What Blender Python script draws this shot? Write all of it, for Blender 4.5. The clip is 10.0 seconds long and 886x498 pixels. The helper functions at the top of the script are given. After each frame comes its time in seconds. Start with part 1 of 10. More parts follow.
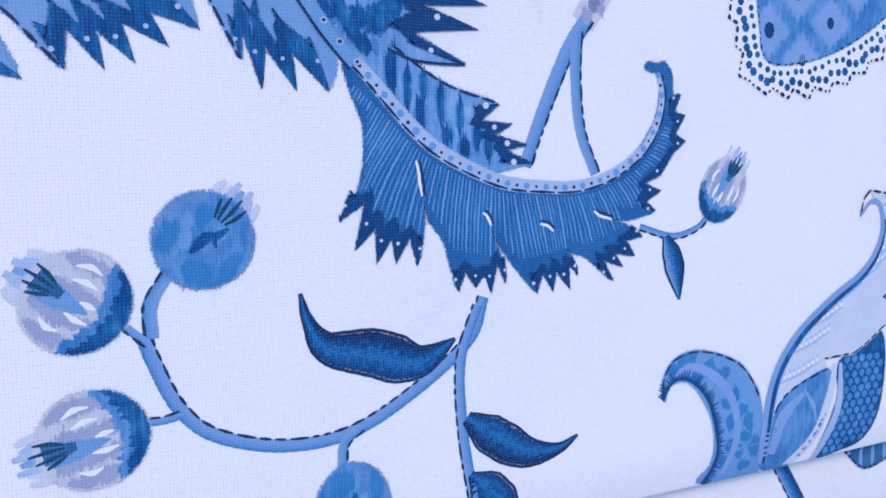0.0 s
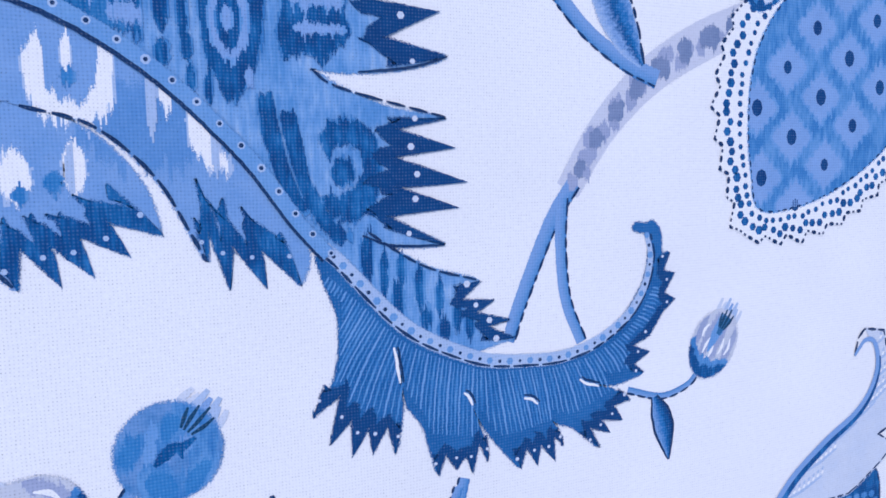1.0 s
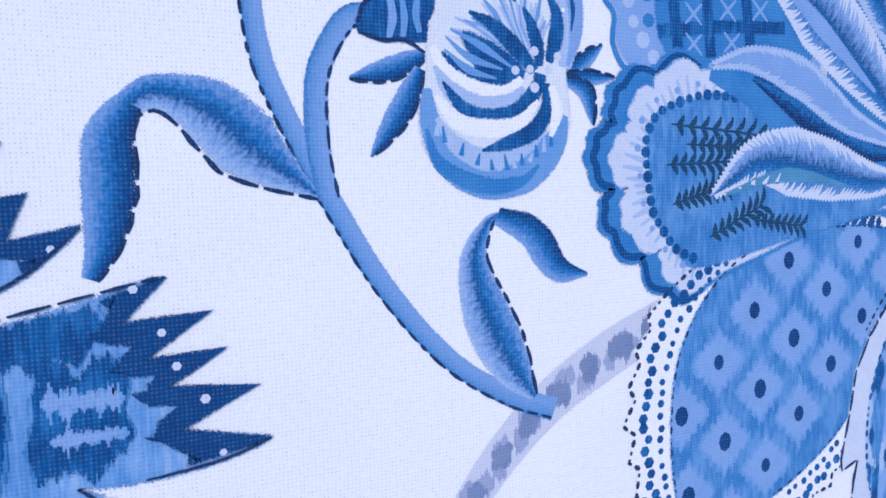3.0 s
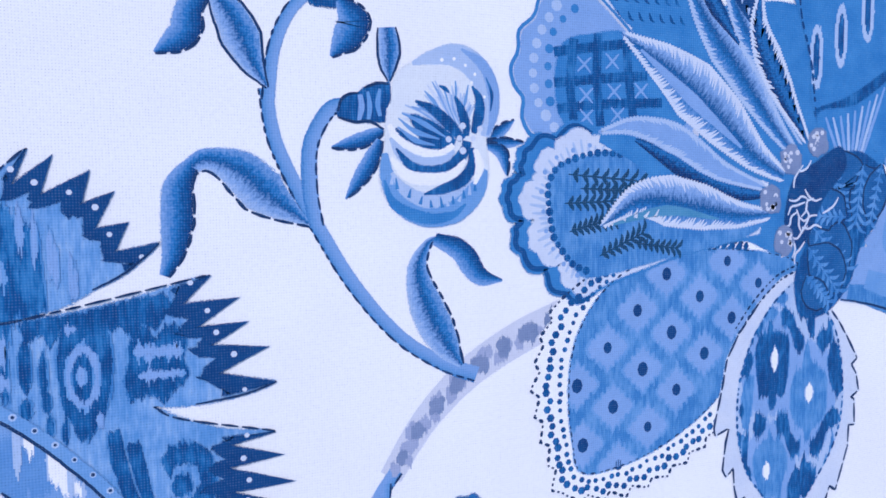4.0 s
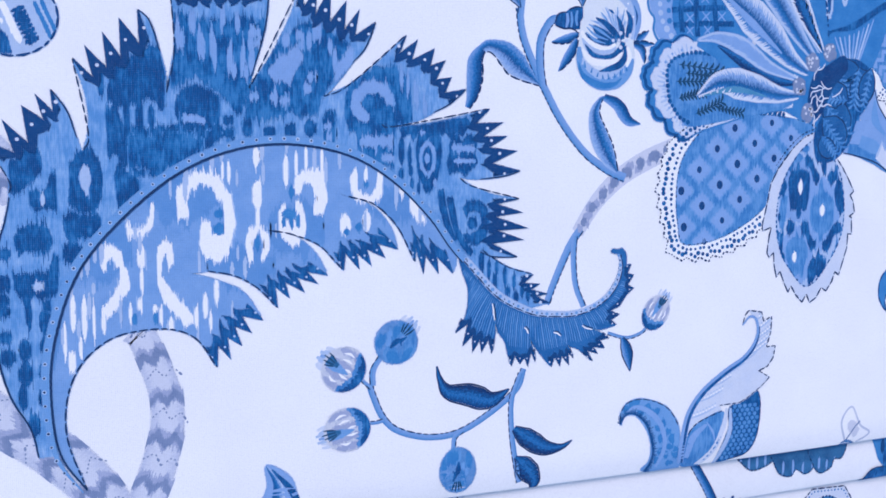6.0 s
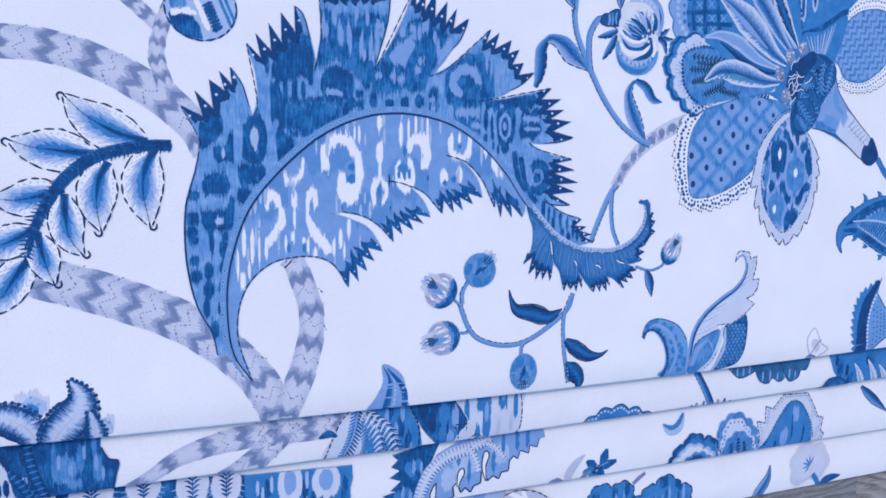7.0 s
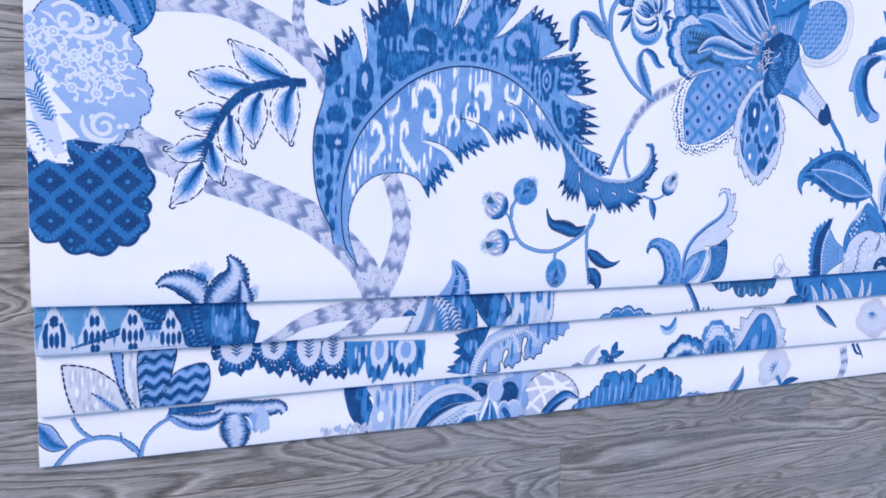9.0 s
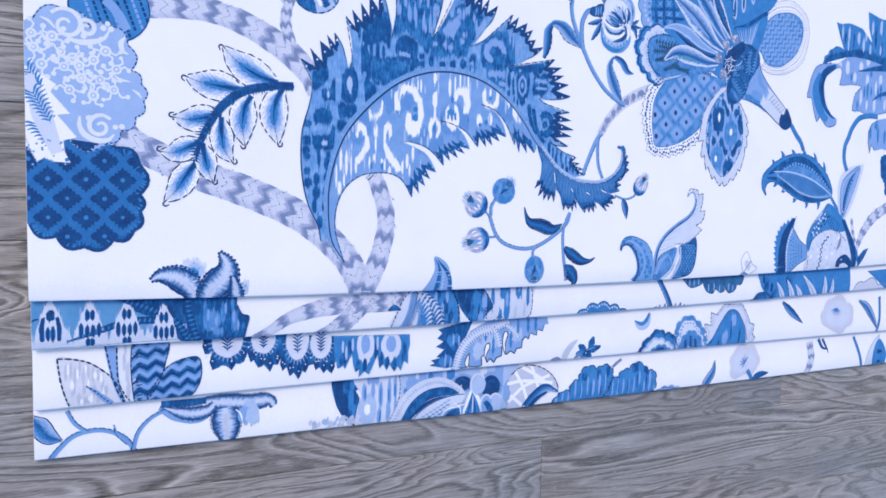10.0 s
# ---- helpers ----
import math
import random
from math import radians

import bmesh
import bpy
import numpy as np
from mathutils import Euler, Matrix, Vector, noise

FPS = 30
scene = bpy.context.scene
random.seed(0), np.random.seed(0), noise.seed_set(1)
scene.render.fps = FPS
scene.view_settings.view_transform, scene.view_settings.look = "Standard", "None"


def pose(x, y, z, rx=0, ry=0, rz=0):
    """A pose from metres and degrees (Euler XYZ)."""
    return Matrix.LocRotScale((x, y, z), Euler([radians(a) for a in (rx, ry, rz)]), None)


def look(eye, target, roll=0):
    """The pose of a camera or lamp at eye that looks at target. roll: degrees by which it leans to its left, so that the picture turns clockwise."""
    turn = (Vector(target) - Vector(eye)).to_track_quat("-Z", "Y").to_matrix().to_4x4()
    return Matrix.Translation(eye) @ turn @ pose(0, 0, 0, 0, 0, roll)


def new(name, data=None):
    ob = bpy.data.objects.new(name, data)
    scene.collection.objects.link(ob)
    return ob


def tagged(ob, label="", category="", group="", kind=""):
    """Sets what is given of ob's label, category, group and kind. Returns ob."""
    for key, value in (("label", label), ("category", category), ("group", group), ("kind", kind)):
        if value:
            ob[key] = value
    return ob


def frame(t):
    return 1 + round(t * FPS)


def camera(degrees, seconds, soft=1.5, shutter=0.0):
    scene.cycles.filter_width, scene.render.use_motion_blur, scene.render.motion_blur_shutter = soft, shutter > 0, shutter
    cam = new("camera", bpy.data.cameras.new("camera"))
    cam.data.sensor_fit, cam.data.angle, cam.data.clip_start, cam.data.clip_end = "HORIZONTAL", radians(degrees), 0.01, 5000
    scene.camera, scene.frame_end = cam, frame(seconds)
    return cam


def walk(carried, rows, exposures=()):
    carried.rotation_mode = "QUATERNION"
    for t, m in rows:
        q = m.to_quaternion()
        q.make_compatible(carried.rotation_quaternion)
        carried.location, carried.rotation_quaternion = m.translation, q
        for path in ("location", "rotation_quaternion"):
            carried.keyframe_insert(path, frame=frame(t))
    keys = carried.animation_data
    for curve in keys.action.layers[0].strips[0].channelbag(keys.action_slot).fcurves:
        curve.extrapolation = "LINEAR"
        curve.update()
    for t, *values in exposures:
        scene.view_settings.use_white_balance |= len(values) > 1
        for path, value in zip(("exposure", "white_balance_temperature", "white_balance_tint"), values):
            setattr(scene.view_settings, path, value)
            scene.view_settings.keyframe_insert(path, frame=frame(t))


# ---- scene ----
cam = camera(63.20, 10.0, soft=1.65)
PATH = [
    (0, pose(0.2634, 0.0706, 0.1473, -4.98, -21.64, -0.99)),
    (0.5, pose(0.2671, 0.0831, 0.1463, -4.88, -21.60, -1.34)),
    (1, pose(0.2698, 0.1043, 0.1406, -5.15, -22.03, -1.04)),
    (1.5, pose(0.2778, 0.1217, 0.1304, -5.40, -21.85, -0.46)),
    (2, pose(0.2874, 0.1325, 0.1219, -5.01, -22.13, -0.80)),
    (2.5, pose(0.2992, 0.1469, 0.1188, -4.69, -22.67, -1.11)),
    (3, pose(0.3040, 0.1595, 0.1199, -4.08, -22.98, -1.23)),
    (3.2, pose(0.3058, 0.1641, 0.1247, -4.08, -22.93, -1.10)),
    (4.3, pose(0.3051, 0.1641, 0.1928, -3.63, -16.03, -0.02)),
    (4.5, pose(0.3018, 0.1543, 0.2013, -3.91, -14.48, 0.32)),
    (5, pose(0.2897, 0.1448, 0.2246, -4.63, -11.99, 0.94)),
    (5.5, pose(0.2539, 0.1249, 0.2494, -3.59, -13.56, 0.32)),
    (5.7, pose(0.2376, 0.1210, 0.2626, -3.67, -14.53, 0.16)),
    (6.8, pose(0.1471, 0.1046, 0.3244, -5.68, -20.23, 0.44)),
    (7, pose(0.1339, 0.1037, 0.3356, -5.52, -20.39, 0.49)),
    (7.5, pose(0.1060, 0.0957, 0.3551, -5.75, -21.20, 1.11)),
    (8, pose(0.0840, 0.0868, 0.3795, -6.14, -22.13, 1.42)),
    (8.5, pose(0.0655, 0.0783, 0.4023, -6.11, -22.52, 1.46)),
    (9, pose(0.0530, 0.0657, 0.4161, -5.90, -22.23, 1.61)),
    (9.5, pose(0.0457, 0.0570, 0.4205, -5.06, -23.16, 1.52)),
    (10, pose(0.0433, 0.0510, 0.4332, -3.82, -24.00, 1.00)),
]
walk(cam, PATH, [(0.0, 0.48, 5960, 13), (3.0, 0.58, 6000, 13), (5.5, 0.6, 6000, 13), (7.0, 0.47, 6000, 13), (8.2, 0.64, 6110, 13), (10.0, 0.71, 6190, 13)])

# ---- light: a soft bluish sky with a low, veiled, warm sun ----
SUN_ELEVATION, SUN_TURN = 42, 318
world = bpy.data.worlds.new("sky")
scene.world = world
world.use_nodes = True
wn = world.node_tree
sky = wn.nodes.new("ShaderNodeTexSky")
sky.sky_type = "NISHITA"
sky.sun_disc = False
sky.sun_elevation = radians(SUN_ELEVATION)
sky.sun_rotation = radians(SUN_TURN)
sky.dust_density = 0.6
wn.links.new(sky.outputs["Color"], wn.nodes["Background"].inputs["Color"])
wn.nodes["Background"].inputs["Strength"].default_value = 0.15
sun = new("sun", bpy.data.lights.new("sun", "SUN"))
sun.data.energy, sun.data.angle, sun.data.color = 1.5, radians(25), (1.0, 0.86, 0.74)
a, e = radians(SUN_TURN), radians(SUN_ELEVATION)
sun.matrix_world = look((math.sin(a) * math.cos(e) * 3, math.cos(a) * math.cos(e) * 3, math.sin(e) * 3), (0, 0, 0))

from mathutils.geometry import delaunay_2d_cdt

MM = 0.001


# ---- materials ----
def srgb(r, g, b):
    """Linear base colour of an ink seen next to white cotton."""
    def lin(c):
        c /= 255
        return c / 12.92 if c <= 0.04045 else ((c + 0.055) / 1.055) ** 2.4
    white = (lin(226), lin(231), lin(254))
    dark = 1 - min(1.0, g / 170)
    return tuple(min(0.84, 0.82 * lin(c) / w * (1 + k * dark) * (1 - 0.30 * dark) * 0.91) for c, w, k in zip((r, g, b), white, (-0.56, 0.16, 0.02))) + (1,)


def maths(t, op, a, b=None, c=None):
    n = t.nodes.new("ShaderNodeMath")
    n.operation = op
    for i, v in enumerate((a, b, c)):
        if v is None:
            continue
        if isinstance(v, (int, float)):
            n.inputs[i].default_value = v
        else:
            t.links.new(v, n.inputs[i])
    return n.outputs[0]


def noise_at(t, coord, scale, detail=2.0, rough=0.5, distort=0.0):
    n = t.nodes.new("ShaderNodeTexNoise")
    n.inputs["Scale"].default_value = scale
    n.inputs["Detail"].default_value = detail
    n.inputs["Roughness"].default_value = rough
    n.inputs["Distortion"].default_value = distort
    if coord is not None:
        t.links.new(coord, n.inputs["Vector"])
    return n.outputs["Fac"]


def ramp(t, fac, stops, mode="LINEAR"):
    n = t.nodes.new("ShaderNodeValToRGB")
    n.color_ramp.interpolation = mode
    while len(n.color_ramp.elements) < len(stops):
        n.color_ramp.elements.new(0.5)
    for el, (at, col) in zip(n.color_ramp.elements, stops):
        el.position, el.color = at, col
    t.links.new(fac, n.inputs["Fac"])
    return n.outputs["Color"]


def mix(t, fac, a, b, blend="MIX"):
    n = t.nodes.new("ShaderNodeMix")
    n.data_type, n.blend_type = "RGBA", blend
    for i, v in ((0, fac), (6, a), (7, b)):
        if isinstance(v, (int, float)):
            n.inputs[i].default_value = v
        elif isinstance(v, tuple):
            n.inputs[i].default_value = v
        else:
            t.links.new(v, n.inputs[i])
    return n.outputs[2]


THREAD = 0.00058


def weave_group():
    """Plain-weave cotton: pores between the threads, uneven threads, soft creasing."""
    g = bpy.data.node_groups.new("cotton_weave", "ShaderNodeTree")
    g.interface.new_socket("Color", in_out="INPUT", socket_type="NodeSocketColor")
    g.interface.new_socket("BSDF", in_out="OUTPUT", socket_type="NodeSocketShader")
    gi, go = g.nodes.new("NodeGroupInput"), g.nodes.new("NodeGroupOutput")
    co = g.nodes.new("ShaderNodeTexCoord").outputs["Object"]
    sep = g.nodes.new("ShaderNodeSeparateXYZ")
    g.links.new(co, sep.inputs[0])
    wob = noise_at(g, co, 220, 2)
    k = 2 * math.pi / THREAD
    waves = []
    for axis, amount in (("X", 5.0), ("Y", 4.0)):
        w = maths(g, "MULTIPLY_ADD", sep.outputs[axis], k, maths(g, "MULTIPLY", wob, amount))
        waves.append(maths(g, "MULTIPLY_ADD", maths(g, "COSINE", w), 0.5, 0.5))
    pore = maths(g, "POWER", maths(g, "MULTIPLY", waves[0], waves[1]), 3.6)
    patch = noise_at(g, co, 900, 1)
    patch = maths(g, "MULTIPLY", patch, patch)
    pore = maths(g, "MULTIPLY", pore, maths(g, "MULTIPLY", patch, 1.5))
    strand = maths(g, "MULTIPLY", maths(g, "SUBTRACT", noise_at(g, co, 1700, 1), 0.5), 0.15)
    slub = maths(g, "MULTIPLY_ADD", noise_at(g, co, 60, 3), 0.06, 0.97)
    value = maths(g, "ADD", maths(g, "SUBTRACT", slub, maths(g, "MULTIPLY", pore, 0.64)), strand)
    col = g.nodes.new("ShaderNodeVectorMath")
    col.operation = "SCALE"
    g.links.new(gi.outputs["Color"], col.inputs[0])
    g.links.new(value, col.inputs["Scale"])
    b = g.nodes.new("ShaderNodeBsdfPrincipled")
    b.inputs["Roughness"].default_value = 0.9
    b.inputs["Specular IOR Level"].default_value = 0.2
    # the crowns of the threads take less ink
    crown = maths(g, "MULTIPLY", maths(g, "SUBTRACT", 1.0, waves[0]), maths(g, "SUBTRACT", 1.0, waves[1]))
    speck = noise_at(g, co, 1300, 1)
    crown = maths(g, "MULTIPLY", maths(g, "POWER", crown, 1.5), maths(g, "MULTIPLY", maths(g, "MULTIPLY", speck, speck), 0.75))
    light = mix(g, 0.35, col.outputs[0], (0.70, 0.75, 0.82, 1))
    worn = mix(g, crown, col.outputs[0], light)
    g.links.new(worn, b.inputs["Base Color"])
    bump = g.nodes.new("ShaderNodeBump")
    bump.inputs["Strength"].default_value = 0.35
    bump.inputs["Distance"].default_value = 0.0002
    height = maths(g, "SUBTRACT", maths(g, "MULTIPLY", noise_at(g, co, 14, 2), 6.0), pore)
    g.links.new(height, bump.inputs["Height"])
    g.links.new(bump.outputs[0], b.inputs["Normal"])
    g.links.new(b.outputs[0], go.inputs[0])
    return g


WEAVE = weave_group()


BLEED = {}


def bleed_of(m):
    """The same ink where it thins out and frays into the bare threads; v runs from the ink to the cloth."""
    if m.name in BLEED:
        return BLEED[m.name]
    k = m.copy()
    k.name = "frayed_" + m.name
    t = k.node_tree
    out = t.nodes["Material Output"]
    src = out.inputs["Surface"].links[0].from_socket
    tc = t.nodes.new("ShaderNodeTexCoord")
    sep = t.nodes.new("ShaderNodeSeparateXYZ")
    t.links.new(tc.outputs["UV"], sep.inputs[0])
    # grain by grain: ink or bare thread
    n = noise_at(t, tc.outputs["Object"], 5200, 2, 0.6)
    f = maths(t, "GREATER_THAN", maths(t, "MULTIPLY_ADD", sep.outputs["Y"], 0.94, 0.03), maths(t, "MULTIPLY_ADD", maths(t, "SUBTRACT", n, 0.5), 2.8, 0.5))
    mixer = t.nodes.new("ShaderNodeMixShader")
    t.links.new(f, mixer.inputs[0])
    t.links.new(src, mixer.inputs[1])
    t.links.new(t.nodes.new("ShaderNodeBsdfTransparent").outputs[0], mixer.inputs[2])
    t.links.new(mixer.outputs[0], out.inputs["Surface"])
    BLEED[m.name] = k
    return k


def cloth_material(name):
    m = bpy.data.materials.new(name)
    m.use_nodes = True
    t = m.node_tree
    t.nodes.remove(t.nodes["Principled BSDF"])
    g = t.nodes.new("ShaderNodeGroup")
    g.node_tree = WEAVE
    t.links.new(g.outputs[0], t.nodes["Material Output"].inputs["Surface"])
    return m, t, g.inputs["Color"]


def ink(name, c1, c2=None, scale=160, sharp=0.25):
    """A printed ink that pools unevenly between two tones."""
    m, t, out = cloth_material(name)
    co = t.nodes.new("ShaderNodeTexCoord").outputs["Object"]
    c2 = c2 or tuple(c * 1.22 for c in c1[:3]) + (1,)
    n = noise_at(t, co, scale, 3, 0.6)
    t.links.new(ramp(t, n, [(0.5 - sharp, c1), (0.5 + sharp, c2)]), out)
    return m


def warp_ink(name, tones):
    """Ink dyed thread by thread: tones change in streaks along the warp, broken by larger pools."""
    m, t, out = cloth_material(name)
    co = t.nodes.new("ShaderNodeTexCoord").outputs["Object"]
    mp = t.nodes.new("ShaderNodeMapping")
    mp.inputs["Scale"].default_value = (1.0, 0.16, 1.0)
    t.links.new(co, mp.inputs["Vector"])
    streak = noise_at(t, mp.outputs[0], 1100, 2, 0.6)
    pool = noise_at(t, co, 150, 2, 0.5)
    f = maths(t, "MULTIPLY_ADD", pool, 0.75, maths(t, "MULTIPLY_ADD", streak, 0.75, -0.25))
    t.links.new(ramp(t, f, tones), out)
    return m


def wash(name, stops, ragged=0.25, scale=4.5):
    """Brush-shaded ink: tones across a stroke, with ragged hatching along it."""
    m, t, out = cloth_material(name)
    uv = t.nodes.new("ShaderNodeTexCoord").outputs["UV"]
    mp = t.nodes.new("ShaderNodeMapping")
    mp.inputs["Scale"].default_value = (1.4, 1.6, 1)
    t.links.new(uv, mp.inputs["Vector"])
    sep = t.nodes.new("ShaderNodeSeparateXYZ")
    t.links.new(uv, sep.inputs[0])
    n = noise_at(t, mp.outputs[0], scale, 3, 0.6)
    f = maths(t, "MULTIPLY_ADD", maths(t, "SUBTRACT", n, 0.5), ragged * 2.6, sep.outputs["Y"])
    t.links.new(ramp(t, f, stops), out)
    # the ink thins out into the threads at both sides of the stroke
    co = t.nodes.new("ShaderNodeTexCoord").outputs["Object"]
    side = maths(t, "MULTIPLY", maths(t, "ABSOLUTE", maths(t, "SUBTRACT", sep.outputs["Y"], 0.5)), 2.0)
    grain = maths(t, "MULTIPLY_ADD", maths(t, "SUBTRACT", noise_at(t, co, 5200, 2), 0.5), 2.8, 0.5)
    thin = maths(t, "GREATER_THAN", maths(t, "DIVIDE", maths(t, "SUBTRACT", side, 0.84), 0.17), grain)
    mixer = t.nodes.new("ShaderNodeMixShader")
    final = t.nodes["Material Output"].inputs["Surface"]
    src = final.links[0].from_socket
    t.links.new(thin, mixer.inputs[0])
    t.links.new(src, mixer.inputs[1])
    t.links.new(t.nodes.new("ShaderNodeBsdfTransparent").outputs[0], mixer.inputs[2])
    t.links.new(mixer.outputs[0], final)
    return m


OUT = srgb(16, 46, 104)
NAVY, DEEP, MID = srgb(6, 56, 130), srgb(12, 86, 166), srgb(46, 118, 204)
SKY, PALE, MIST = srgb(124, 160, 230), srgb(160, 185, 240), srgb(196, 208, 248)
LIL1, LIL2, LIL3 = srgb(120, 131, 186), srgb(180, 189, 232), srgb(203, 209, 244)
WHITE = (0.835, 0.81, 0.81, 1)
TEAL = srgb(70, 132, 190)

line = ink("outline_ink", OUT, srgb(36, 66, 128))
navy = ink("navy_ink", NAVY, srgb(16, 80, 156))
deep = warp_ink("deep_blue_ink", [(0.34, srgb(6, 72, 150)), (0.48, DEEP), (0.6, srgb(30, 102, 184)), (0.74, srgb(58, 124, 204))])
mid = ink("mid_blue_ink", MID, srgb(72, 138, 218))
sky_ink = ink("sky_blue_ink", SKY, srgb(134, 168, 236))
pale = ink("pale_blue_ink", PALE, srgb(176, 196, 244))
mist = ink("mist_blue_ink", MIST, srgb(208, 216, 250))
teal = ink("teal_blue_ink", TEAL, srgb(90, 150, 205))
lilac = ink("lilac_grey_ink", LIL2, srgb(198, 204, 236), 120)
lilac_dark = ink("dark_lilac_ink", LIL1, srgb(138, 148, 200), 200)
lilac_pale = ink("pale_lilac_ink", LIL3, srgb(202, 206, 240), 90)
bud_white = ink("bud_white_ink", srgb(214, 222, 251), srgb(222, 228, 252))
unprinted = ink("bare_cotton", WHITE, WHITE)
leaf_wash = wash("leaf_wash", [(0.0, NAVY), (0.3, DEEP), (0.55, MID), (0.9, SKY)])
heart_wash = wash("dark_hearted_wash", [(0.05, PALE), (0.28, SKY), (0.5, DEEP), (0.7, MID), (0.95, SKY)])
stem_wash = wash("stem_wash", [(0.0, MID), (0.3, srgb(104, 150, 224)), (0.7, SKY), (1.0, SKY)], 0.2)
dark_wash = wash("dark_leaf_wash", [(0.0, NAVY), (0.25, DEEP), (0.45, MID), (0.62, DEEP), (0.8, NAVY), (1.0, OUT)], 0.4)
feather_wash = wash("feather_wash", [(0.0, MIST), (0.18, PALE), (0.45, MID), (0.8, DEEP), (1.0, MID)], 0.3)
edge_wash = wash("dark_edged_wash", [(0.0, NAVY), (0.16, DEEP), (0.34, PALE), (0.42, MIST), (0.58, MIST), (0.66, PALE), (0.84, DEEP), (1.0, NAVY)], 0.22, 3.0)
curl_wash = wash("curl_wash", [(0.0, DEEP), (0.25, DEEP), (0.5, SKY), (1.0, SKY)], 0.35)

dark_band = wash("leaf_band_wash", [(0.0, NAVY), (0.5, DEEP), (1.0, NAVY)], 0.2)
slate = ink("slate_ink", srgb(22, 62, 110), srgb(34, 80, 134))
teal_dark = ink("slate_blue_ink", srgb(34, 84, 150), srgb(66, 122, 190), 120)
heart_leaf = ink("heart_leaf_ink", srgb(22, 84, 164), srgb(44, 108, 188))
pod_wash = ink("pod_ink", srgb(78, 130, 208), srgb(118, 156, 226), 260, 0.2)
rib_ink = ink("rib_ink", srgb(140, 172, 232), srgb(168, 190, 240), 200)

half_blue = warp_ink("half_blue_ink", [(0.36, srgb(64, 124, 208)), (0.5, srgb(82, 138, 217)), (0.68, srgb(104, 153, 226))])
half_pale = ink("half_pale_ink", srgb(104, 152, 228), srgb(116, 160, 230))
plume_deep = warp_ink("plume_deep_ink", [(0.36, srgb(10, 80, 160)), (0.5, srgb(28, 104, 186)), (0.64, srgb(60, 126, 206))])
tooth_navy = ink("tooth_ink", srgb(6, 62, 136), srgb(10, 76, 152))
tooth_deep = ink("dense_blue_ink", srgb(8, 74, 152), srgb(16, 88, 168))

# cotton of the blind itself
cotton, ct, cot = cloth_material("white_cotton")
cco = ct.nodes.new("ShaderNodeTexCoord").outputs["Object"]
ct.links.new(ramp(ct, noise_at(ct, cco, 25, 3), [(0.3, (0.815, 0.79, 0.79, 1)), (0.7, (0.85, 0.825, 0.825, 1))]), cot)


